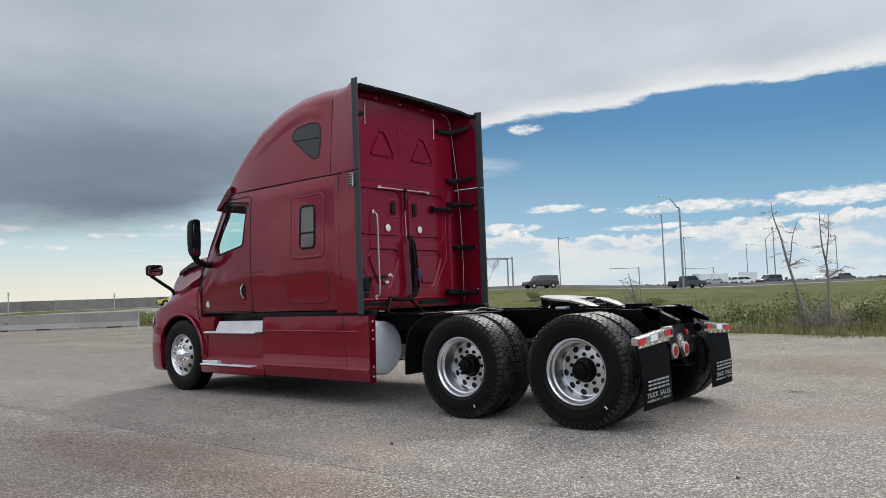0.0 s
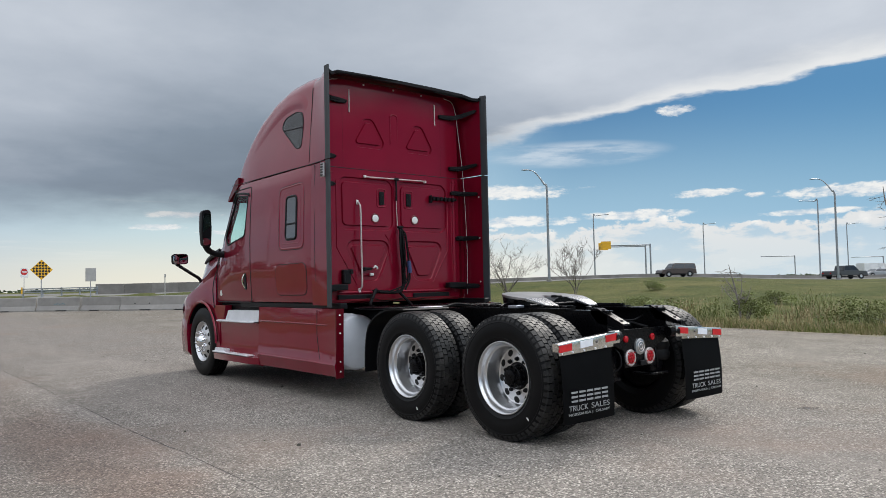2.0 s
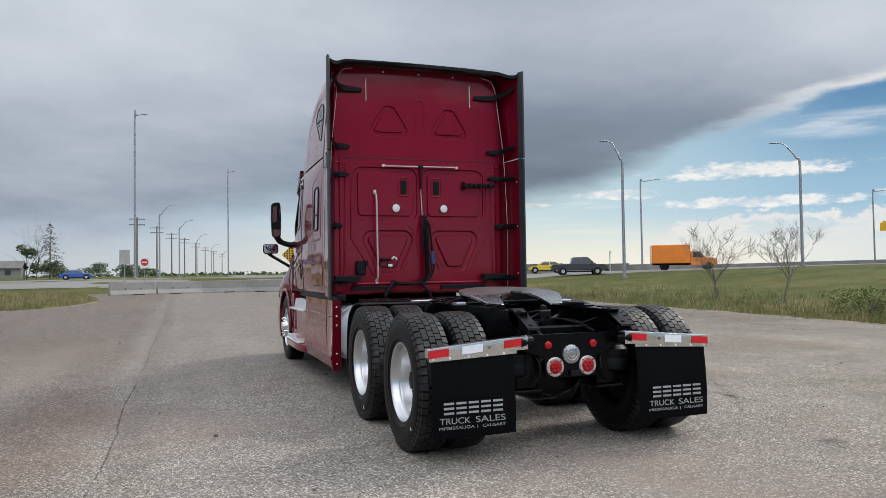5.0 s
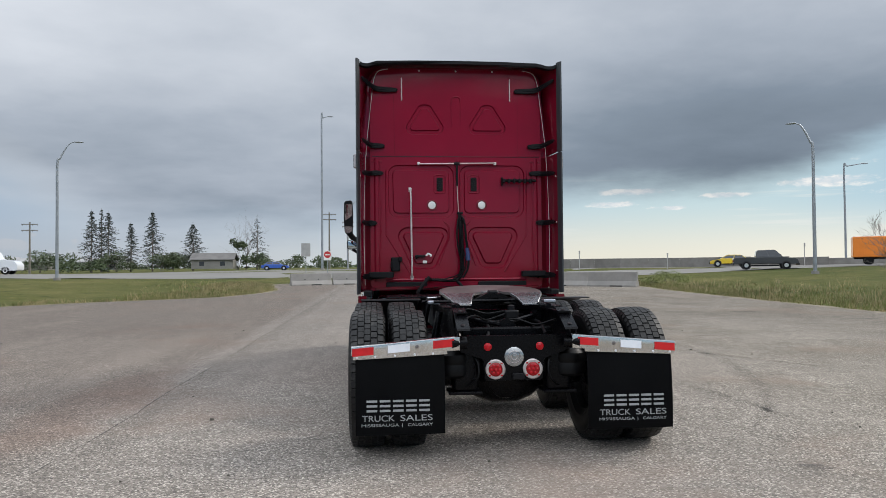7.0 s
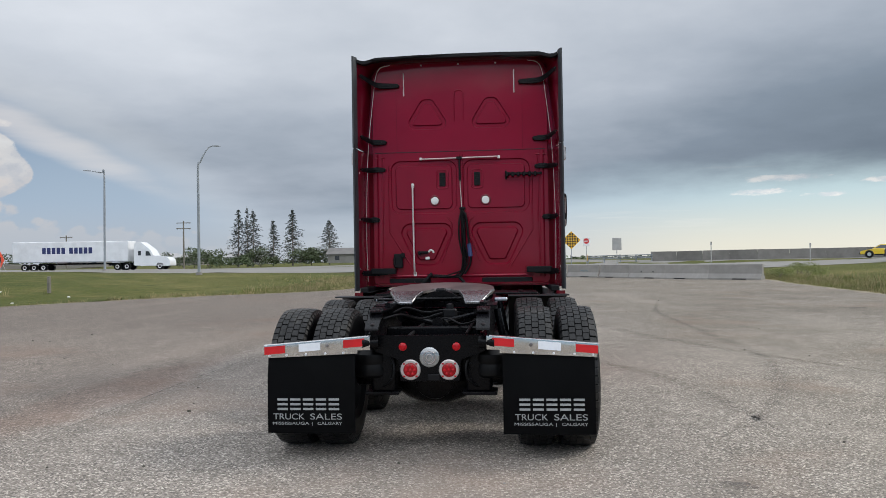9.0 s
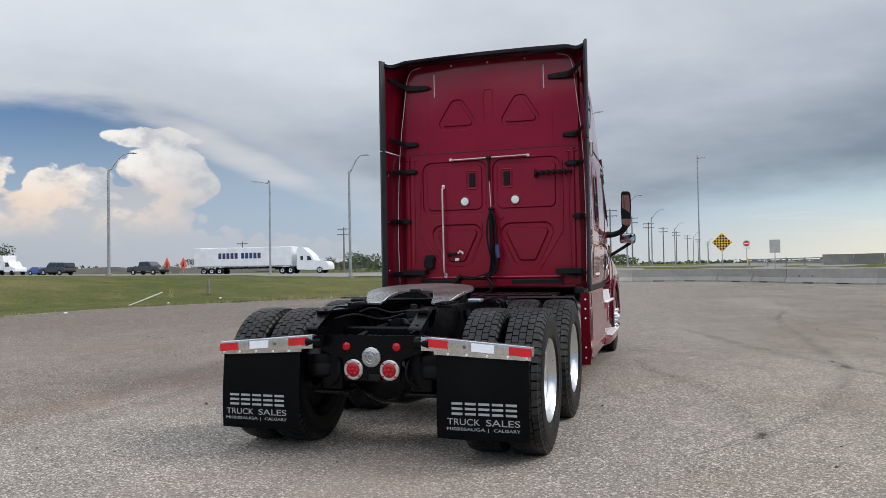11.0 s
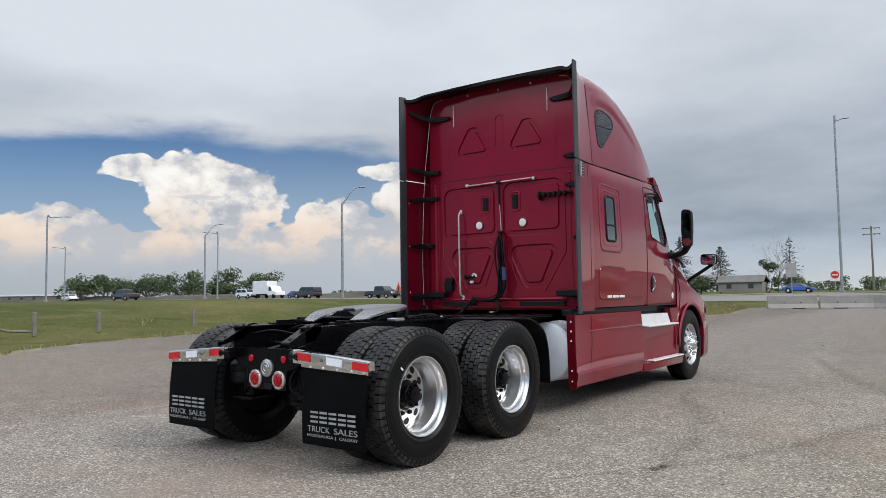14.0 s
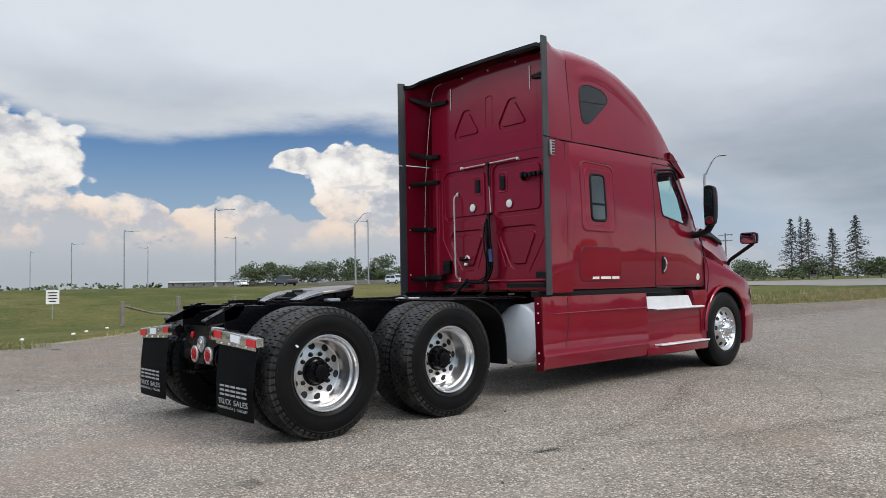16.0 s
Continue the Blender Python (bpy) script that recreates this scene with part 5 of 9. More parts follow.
for _ in range(70):
    x, y = rng.uniform(2.5, 12), rng.uniform(-2, 24)
    a, L, w = rng.normal(0.25, 0.5), rng.uniform(0.10, 0.45), rng.uniform(0.006, 0.018)
    c, d = math.cos(a), math.sin(a)
    n = len(vs)
    for k in (-1.0, -0.4, 0.3, 1.0):
        ww = w * (1 - 0.75 * abs(k)) + 0.002
        mx_, my_ = x + c * L * k / 2 + rng.normal(0, 0.008), y + d * L * k / 2 + rng.normal(0, 0.008)
        vs += [(mx_ - d * ww, my_ + c * ww, 0.0045), (mx_ + d * ww, my_ - c * ww, 0.0045)]
    fs += [(n + 2 * k, n + 2 * k + 1, n + 2 * k + 3, n + 2 * k + 2) for k in range(3)]
tagged(new("scuff_marks", mass_mesh("scuff_marks", vs, fs, TAR)), "short dark scuffs and cracks in the asphalt", "scuffs", kind="stuff")
vs, fs = [], []
for _ in range(170):
    x, y = rng.uniform(-9, 11), rng.uniform(-4, 24)
    r = 0.008 + 0.016 * rng.random() ** 2
    n = len(vs)
    for k in range(6):
        a = 2 * math.pi * k / 6 + rng.uniform(-0.3, 0.3)
        vs.append((x + r * math.cos(a), y + r * math.sin(a) * 0.8, 0.0))
    for k in range(6):
        a = 2 * math.pi * k / 6 + rng.uniform(-0.3, 0.3)
        vs.append((x + 0.6 * r * math.cos(a), y + 0.5 * r * math.sin(a), r * rng.uniform(0.5, 0.9)))
    fs += [(n + k, n + (k + 1) % 6, n + 6 + (k + 1) % 6, n + 6 + k) for k in range(6)] + [tuple(n + 6 + k for k in range(6))]
tagged(new("dark_pebbles", mass_mesh("dark_pebbles", vs, fs, EARTH)), "dark pebbles and clods lying on the asphalt", "pebbles", kind="stuff")
MARK = material("faint_tyre_mark", (0.120, 0.108, 0.096), 0.9, 0.0, 0.25, 3, 60, 0.004, thin=0.05)
MARKS = (
    (0.016, ((1.2, 7.3), (1.72, 6.69), (2.88, 5.15), (3.42, 3.65), (3.46, 2.6))),
    (0.17, ((1.5, 5.4), (1.73, 4.47), (2.32, 3.17), (2.61, 1.71), (2.7, 0.4))),
    (0.19, ((2.1, 11.0), (2.58, 9.28), (3.6, 6.2), (4.97, 3.36))),
    (0.020, ((-7.0, 3.5), (-7.05, 8.0), (-7.0, 13.3), (-7.3, 20.4))),
    (0.16, ((5.2, 18.0), (4.35, 13.4), (4.18, 8.41), (4.12, 5.22), (3.9, 3.95), (3.29, 2.04), (2.74, 0.95), (2.2, 0.16))))
for n_, (wide, pts) in enumerate(MARKS):
    strips = []
    for lay, share in enumerate((1.0, 0.66, 0.33)):
        line = curve_pts([(x, y, 0.0030 + 0.0008 * lay) for x, y in pts], 14)
        rows = []
        for i, p in enumerate(line):
            d = (line[min(i + 1, len(line) - 1)] - line[max(i - 1, 0)]).normalized()
            side = Vector((d.y, -d.x, 0))
            fade = math.sin(math.pi * (i + 0.5) / len(line)) ** 0.5
            w = wide * share * fade * (1 + 0.3 * noise.noise(Vector((i * 0.4, n_ + lay * 3, 0))))
            rows.append([tuple(p - side * w), tuple(p + side * w)])
        strips.append(rows)
    bm = B()
    for rows in strips:
        loft(bm, rows, cap=False, closed=False)
    solid("tyre_mark", bm, MARK, "faint dark tyre mark curving over the asphalt", "tyre mark", 0, kind="structure")


# ---- buildings beyond the highway
def shed(x, y, w, d, wall_h, roof_h, turn, label, name="house", wall_mat=None):
    ob = thing(name, label, "building", (x, y, 1.25))
    ob.rotation_euler = (0, 0, radians(turn))
    b = B()
    box(b, (0, 0, wall_h / 2), (w, d, wall_h))
    wall = part("wall", b, wall_mat or SIDING, ob)
    b = B()
    loft(b, [[(k, -d / 2 - 0.4, wall_h), (k, 0, wall_h + roof_h), (k, d / 2 + 0.4, wall_h), (k, d / 2 + 0.4, wall_h - 0.12), (k, 0, wall_h + roof_h - 0.15), (k, -d / 2 - 0.4, wall_h - 0.12)] for k in (-w / 2 - 0.4, w / 2 + 0.4)])
    part("roof", b, ROOF if name == "house" else SHED_ROOF, ob)
    for k in range(max(2, int(w / 5))):
        b = B()
        box(b, (-w / 2 + w * (k + 0.5) / max(2, int(w / 5)), -d / 2 - 0.02, wall_h * 0.55), (1.1, 0.06, 1.0))
        part("window", b, WINDOW_DARK, ob)
    return ob


shed(-39.5, 176, 9.5, 8, 2.2, 1.6, 4, "low grey bungalow with shallow roof beyond the highway")
shed(-66, 178, 11, 7, 1.9, 0.9, 6, "low pale shed beyond the highway", "shed", METAL_WHITE)
shed(-84, 176, 14, 8, 1.9, 1.0, 6, "long low farm shed beyond the highway", "shed", SIDING)
shed(-113, 182, 12, 8, 2.4, 1.4, 20, "small grey barn beyond the fields", "shed", SIDING)
shed(-96, 190, 9, 8, 2.2, 1.2, 20, "small pale barn beyond the fields", "shed", METAL_WHITE)
shed(-374, 172, 46, 24, 2.6, 0.9, 62, "long low warehouse on the horizon", "warehouse", ROOF)


# ---- traffic standing on the highway
def vehicle(kind, x, y, turn, mat, label):
    length, width = {"sedan": (4.6, 1.8), "suv": (4.8, 1.9), "pickup": (5.8, 1.95), "van": (5.3, 1.95)}[kind]
    lower = {"sedan": [(-2.3, 0.35), (-2.28, 0.85), (-1.6, 0.95), (0.9, 0.95), (2.0, 0.80), (2.3, 0.62), (2.3, 0.35)], "suv": [(-2.4, 0.4), (-2.4, 1.0), (-1.6, 1.05), (1.0, 1.05), (2.2, 0.95), (2.4, 0.75), (2.4, 0.4)], "pickup": [(-2.9, 0.5), (-2.9, 1.12), (-0.9, 1.12), (1.3, 1.12), (2.7, 1.05), (2.9, 0.85), (2.9, 0.5)], "van": [(-2.65, 0.4), (-2.65, 1.05), (0.8, 1.05), (1.9, 1.0), (2.6, 0.8), (2.65, 0.4)]}[kind]
    upper = {"sedan": [(-1.9, 0.93), (-1.1, 1.42), (0.3, 1.45), (1.2, 0.93)], "suv": [(-2.36, 1.0), (-2.26, 1.72), (0.55, 1.78), (1.15, 1.03)], "pickup": [(-0.9, 1.1), (-0.75, 1.82), (0.8, 1.86), (1.6, 1.1)], "van": [(-2.6, 1.0), (-2.5, 1.72), (0.6, 1.76), (1.9, 1.0)]}[kind]
    z0 = height(x, y) + 0.03
    ob = thing("car" if kind != "pickup" else "pickup_truck", label, "car" if kind != "pickup" else "pickup truck", (x, y, z0), "highway traffic")
    ob.rotation_euler = (0, 0, radians(turn))
    b = B()
    p = rounded(lower, 0.16, 3)
    loft(b, [[(a, k, z) for a, z in p] for k in (-width / 2, width / 2)])
    bmesh.ops.bevel(b, geom=[e for e in b.edges if abs(e.verts[0].co.y - e.verts[1].co.y) < 0.01], offset=0.05, segments=1, affect="EDGES")
    body = part("body", b, mat, ob)
    b = B()
    p = rounded(upper, 0.14, 3)
    mz = max(z for _, z in upper)
    loft(b, [[(a, k * (1 - 0.13 * (z - 0.95) / (mz - 0.95)) * 0.97, z) for a, z in p] for k in (-width / 2, width / 2)])
    part("cabin", b, mat, ob)
    c = Vector((sum(a for a, _ in upper) / 4, sum(z for _, z in upper) / 4))
    for s in SIDES_:
        for u0, u1 in ((0.04, 0.48), (0.52, 0.96)):
            b = B()
            lo0, lo1, hi0, hi1 = upper[0], upper[3], upper[1], upper[2]
            q = []
            for u, v in ((u0, 0.16), (u1, 0.16), (u1, 0.86), (u0, 0.86)):
                a = (lo0[0] + (lo1[0] - lo0[0]) * u) * (1 - v) + (hi0[0] + (hi1[0] - hi0[0]) * u) * v
                z = (lo0[1]) * (1 - v) + hi0[1] * v
                q.append((a, s * width / 2 * (1 - 0.13 * (z - 0.95) / (mz - 0.95)) * 0.975, z))
            slab(b, q, (0, s * 0.012, 0))
            part("side_window", b, WINDOW_DARK, body, angle=0)
    for (a0, z0_), (a1, z1_), e in ((upper[0], upper[1], -1), (upper[3], upper[2], 1)):
        b = B()
        q = []
        for k, v in ((-1, 0.22), (1, 0.22), (1, 0.90), (-1, 0.90)):
            z = z0_ + (z1_ - z0_) * v
            q.append((a0 + (a1 - a0) * v + e * 0.015, k * width / 2 * (1 - 0.13 * (z - 0.95) / (mz - 0.95)) * 0.86, z))
        slab(b, q, (e * 0.012, 0, 0.008))
        part("windscreen" if e > 0 else "rear_window", b, WINDOW_DARK, body, angle=0)
        b = B()
        box(b, (e * (length / 2 + 0.01), 0, 0.48), (0.10, width * 0.94, 0.20), bevel=0.03)
        part("bumper", b, BLACK_PLASTIC, body)
    for s in SIDES_:
        b = B()
        box(b, (0, s * (width / 2 - 0.02), 0.34), (length * 0.40, 0.06, 0.14), bevel=0.02)
        part("sill", b, BLACK_PLASTIC, body)
        for a in (-length * 0.30, length * 0.31):
            b = B()
            lathe(b, [(0, 0.43), (s * 0.004, 0.43), (s * 0.005, 0.0)], 20, "y", (a, s * (width / 2 + 0.001), 0.38), cap=False)
            part("wheel_arch", b, SIGN_BLACK, body)
    for a in (-length * 0.30, length * 0.31):
        for s in SIDES_:
            b = B()
            lathe(b, [(-0.11, 0.20), (-0.11, 0.33), (-0.08, 0.36), (0.08, 0.36), (0.11, 0.33), (0.11, 0.20)], 20, "y", (a, s * (width / 2 - 0.10), 0.36))
            w = part("wheel", b, RUBBER, ob)
            b = B()
            lathe(b, [(0, 0.20), (s * 0.02, 0.18), (s * 0.01, 0.0)], 14, "y", (a, s * (width / 2 + 0.012), 0.36), cap=False)
            part("rim", b, ALU, w)
    for a, m_, e in ((-length / 2, LENS_RED, -1), (length / 2, LENS_CLEAR, 1)):
        for s in SIDES_:
            b = B()
            box(b, (a - e * 0.02, s * width * 0.36, 0.80), (0.06, 0.28, 0.14), bevel=0.01)
            part("tail_light" if e < 0 else "headlight", b, m_, body)
    return ob


SIDES_ = (-1, 1)
vehicle("pickup", 101.0, 38.0, -26, CHARCOAL, "dark grey pickup truck on the highway")
vehicle("suv", 79.0, 50.0, 150, BROWN_CAR, "dark brown boxy off-roader on the highway")
vehicle("pickup", 36.9, 62.4, -24, CHARCOAL, "dark pickup truck on the slip road")
vehicle("sedan", 61.4, 78.1, -24, CHARCOAL, "dark saloon car on the highway")
vehicle("sedan", 41.0, 77.5, 156, YELLOW_CAR, "yellow saloon car on the highway")
vehicle("sedan", -17.6, 120.0, 2, BLUE_CAR, "bright blue car on the highway")
vehicle("pickup", -68.5, 80.5, -4, CHARCOAL, "dark pickup truck on the highway")
vehicle("suv", -80.0, 76.0, 178, CHARCOAL, "dark grey off-roader on the highway")
vehicle("suv", -104.2, 84.0, -4, WHITE_CAR, "white off-roader on the highway")
vehicle("pickup", -108.5, 62.5, 178, CHARCOAL, "grey pickup truck on the highway")
vehicle("van", -180.0, 90.0, -4, WHITE_CAR, "white van on the highway")
vehicle("sedan", -106.0, 98.0, -4, BLUE_CAR, "bright blue car on the far carriageway")


vehicle("suv", 137.7, 36.5, 150, CHARCOAL, "dark grey off-roader far down the highway")
vehicle("sedan", 125.3, 42.8, 150, SILVER, "silver saloon car far down the highway")
vehicle("van", 158.0, 47.5, -24, WHITE_CAR, "white van far down the highway")
vehicle("pickup", 186.0, 33.0, -24, CHARCOAL, "dark pickup truck far down the highway")


def service_truck(x, y, turn):
    """Orange utility body on a pickup chassis."""
    ob = thing("service_truck", "orange box-bodied service truck on the highway", "truck", (x, y, height(x, y) + 0.03), "highway traffic")
    ob.rotation_euler = (0, 0, radians(turn))
    b = B()
    box(b, (-1.3, 0, 1.75), (4.0, 2.2, 2.0), bevel=0.06)
    body = part("utility_body", b, SERVICE_ORANGE, ob)
    for k in range(4):
        for s in SIDES_:
            b = B()
            box(b, (-2.75 + 0.97 * k, s * 1.105, 1.7), (0.86, 0.02, 1.5), bevel=0.006)
            part("locker_door", b, SERVICE_ORANGE, body)
    b = B()
    p = rounded([(0.75, 0.55), (0.75, 2.0), (1.7, 2.05), (2.3, 1.35), (3.4, 1.2), (3.5, 0.55)], 0.12, 3)
    loft(b, [[(a, k, z) for a, z in p] for k in (-0.95, 0.95)])
    cab_ = part("cab", b, SERVICE_ORANGE, ob)
    for s in SIDES_:
        b = B()
        slab(b, [(1.0, s * 0.953, 1.35), (2.15, s * 0.953, 1.35), (1.7, s * 0.953, 1.92), (1.0, s * 0.953, 1.92)], (0, s * 0.012, 0))
        part("side_window", b, WINDOW_DARK, cab_, angle=0)
        for a in (-1.9, 2.6):
            b = B()
            lathe(b, [(-0.13, 0.2), (-0.13, 0.40), (0.13, 0.40), (0.13, 0.2)], 20, "y", (a, s * 0.88, 0.42))
            part("wheel", b, RUBBER, ob)
    b = B()
    box(b, (-0.2, 0, 0.66), (6.0, 0.9, 0.2))
    part("chassis", b, BLACK_PAINT, ob)
    b = B()
    box(b, (1.3, 0, 2.12), (0.25, 1.0, 0.12), bevel=0.03)
    part("beacon_bar", b, PALE, ob)
    return ob


SERVICE_ORANGE = material("orange_truck_paint", (0.80, 0.22, 0.012), 0.4, 0.0, 0.06, 1, 60, coat=0.5)
service_truck(48.8, 60.8, -30)


def box_van(x, y, turn):
    ob = thing("box_truck", "white box delivery truck on the highway", "truck", (x, y, height(x, y) + 0.03))
    ob.rotation_euler = (0, 0, radians(turn))
    b = B()
    box(b, (-1.2, 0, 1.95), (4.4, 2.3, 2.3), bevel=0.04)
    part("cargo_box", b, METAL_WHITE, ob)
    b = B()
    p = rounded([(1.0, 0.55), (1.0, 2.15), (2.0, 2.15), (2.5, 1.35), (3.5, 1.15), (3.55, 0.55)], 0.12, 3)
    loft(b, [[(a, k, z) for a, z in p] for k in (-1.0, 1.0)])
    cabp = part("cab", b, WHITE_CAR, ob)
    for s in SIDES_:
        b = B()
        slab(b, [(1.35, s * 1.003, 1.35), (2.3, s * 1.003, 1.35), (1.95, s * 1.003, 2.0), (1.35, s * 1.003, 2.0)], (0, s * 0.012, 0))
        part("side_window", b, WINDOW_DARK, cabp, angle=0)
        for a in (-2.0, 2.75):
            b = B()
            lathe(b, [(-0.13, 0.2), (-0.13, 0.38), (0.13, 0.38), (0.13, 0.2)], 20, "y", (a, s * 0.9, 0.40))
            part("wheel", b, RUBBER, ob)
    b = B()
    box(b, (-1.2, 0, 0.68), (4.4, 1.0, 0.2))
    part("chassis", b, BLACK_PAINT, ob)
    return ob


box_van(-98.2, 83.9, -6)
for x, y, turn in ((181.0, 64.0, -20), (188.0, 62.0, -20), (184.0, 55.0, 160), (206.0, 41.0, 160)):
    box_van(x, y, turn)


def far_semi(x, y, turn):
    """White tractor with a long white trailer."""
    ob = thing("highway_semi_trailer", "white tractor with long white box trailer on the highway", "truck", (x, y, height(x, y) + 0.03))
    ob.rotation_euler = (0, 0, radians(turn))
    b = B()
    box(b, (-5.2, 0, 2.62), (16.1, 2.55, 2.85), bevel=0.05)
    trailer = part("trailer", b, METAL_WHITE, ob, "long white trailer box with a dark blue firm mark")
    for k in range(10):
        b = B()
        box(b, (-8.85 + 0.67 * k + (0.42 if k > 4 else 0), -1.282, 2.80), (0.50, 0.02, 0.85))
        part("logo_bar", b, INK_BLUE, trailer, angle=0)
    b = B()
    box(b, (-5.2, -1.28, 1.24), (15.9, 0.02, 0.10))
    part("rub_rail", b, STEEL_PLATE, trailer, angle=0)
    b = B()
    p = rounded([(3.6, 1.0), (3.6, 3.7), (4.4, 3.95), (5.9, 2.75), (6.3, 1.95), (8.2, 1.75), (8.6, 1.3), (8.6, 0.5), (3.6, 0.6)], 0.25, 4)
    loft(b, [[(a, k * (0.9 if z > 3 else 1), z) for a, z in p] for k in (-1.2, 1.2)])
    cabp = part("cab", b, WHITE_CAR, ob)
    for s in SIDES_:
        for q in ([(5.25, 1.95), (6.0, 1.95), (5.7, 2.55), (5.25, 2.6)], [(4.2, 2.0), (4.6, 2.0), (4.6, 2.6), (4.2, 2.6)]):
            b = B()
            slab(b, [(a, s * 1.203, z) for a, z in q], (0, s * 0.015, 0))
            part("side_window", b, WINDOW_DARK, cabp, angle=0)
        for a in (-11.6, -10.3, -9.0, 1.3, 2.6, 7.2):
            b = B()
            lathe(b, [(-0.2, 0.28), (-0.2, 0.5), (0.2, 0.5), (0.2, 0.28)], 22, "y", (a, s * 1.0, 0.5))
            w = part("wheel", b, RUBBER, ob)
            b = B()
            lathe(b, [(0, 0.28), (s * 0.03, 0.25), (s * -0.05, 0.0)], 14, "y", (a, s * 1.2, 0.5), cap=False)
            part("rim", b, ALU, w)
    b = B()
    box(b, (-3.5, 0, 0.95), (13, 0.9, 0.22))
    box(b, (2.0, 0, 0.8), (4.5, 0.9, 0.3))
    part("chassis", b, BLACK_PAINT, ob)
    return ob


far_semi(-55.0, 92.7, 5)


def work_sign(x, y, turn, size=1.5):
    """Orange diamond on a low folding stand."""
    ob = thing("roadwork_sign", "orange-red diamond roadwork sign on a low stand", "sign", (x, y, height(x, y) + 0.03), "roadwork signs")
    ob.rotation_euler = (0, 0, radians(turn))
    b = B()
    c = 0.35 + size * 0.707
    slab(b, [(0, 0, c - size * 0.707), (size * 0.707, 0, c), (0, 0, c + size * 0.707), (-size * 0.707, 0, c)], (0, -0.02, 0))
    part("panel", b, SIGN_ORANGE, ob)
    b = B()
    slab(b, [(-0.3, -0.022, c - 0.35), (0.3, -0.022, c - 0.35), (0.12, -0.022, c + 0.38), (-0.12, -0.022, c + 0.38)], (0, -0.004, 0))
    part("ink_mark", b, SIGN_BLACK, ob)
    for s in SIDES_:
        b = B()
        tube(b, [(s * 0.55, -0.3, 0), (0, 0.02, c)], 0.02, 6)
        tube(b, [(s * 0.55, 0.4, 0), (0, 0.03, c)], 0.02, 6)
        part("stand", b, GALV, ob)
    return ob


work_sign(-66.0, 81.4, -30)
work_sign(-64.2, 82.6, -30)


# scraps of white litter in the grass at the lot's edge
for i, (x, y) in enumerate(((-17.6, 14.5), (-18.6, 21.1), (-13.9, 1.1), (-16.1, 3.2), (-17.5, 4.2), (-15.2, 2.6), (-19.4, 26.0))):
    b = B()
    rng = random.Random(500 + i)
    bmesh.ops.create_icosphere(b, subdivisions=2, radius=0.05)
    for v in b.verts:
        v.co = Vector((v.co.x * 1.5, v.co.y, v.co.z * 0.6)) * (1 + 0.45 * noise.noise(v.co * 14 + Vector((i, 0, 0))))
    solid("litter", b, SIGN_WHITE, "crumpled white scrap of litter in the grass", "litter", 0, at=(x, y, max(0.0, height(x, y)) + 0.02), group="litter at the verge")

# low bank of bare dark earth beyond the highway
b = B()
rings = []
for i in range(80):
    k = i / 79
    x = -330 + 222 * k
    y = 150 + 26 * k + 4 * noise.noise(Vector((k * 9, 0, 0)))
    h = (1.5 + 0.9 * noise.noise(Vector((k * 16, 3, 0))) + 0.35 * noise.noise(Vector((k * 60, 5, 0)))) * min(1, 8 * k, 8 * (1 - k)) + 0.02
    rings.append([(x, y - 6, 0.9), (x, y - 2.5, 1.2 + 0.6 * h), (x, y, 1.25 + h), (x, y + 3, 1.2 + 0.6 * h), (x, y + 7, 0.9)])
loft(b, rings, cap=True)
solid("earth_bank", b, EARTH, "low bank of bare dark earth and brush beyond the highway", "bank", 60, kind="structure")



# ---------------------------------------------------------------- the truck tractor
truck = thing("semi_truck", "dark red sleeper-cab truck tractor parked on pale asphalt, no trailer", "truck")
SIDES = (-1, 1)
HUB, R_TYRE = 0.515, 0.525


def drive_tyre_mesh():
    bm = B()
    outer = [(0.105, 0.300), (0.124, 0.318), (0.130, 0.331), (0.1335, 0.334), (0.133, 0.338), (0.139, 0.372), (0.1415, 0.395), (0.1405, 0.418), (0.1385, 0.436), (0.1345, 0.455), (0.1365, 0.460), (0.1315, 0.468), (0.124, 0.486), (0.114, 0.505)]
    lathe(bm, [(-x, r) for x, r in outer] + outer[::-1] + [(0.10, 0.285), (-0.10, 0.285)], 72, cap=False)
    return finish(bm, "tyre", RUBBER)


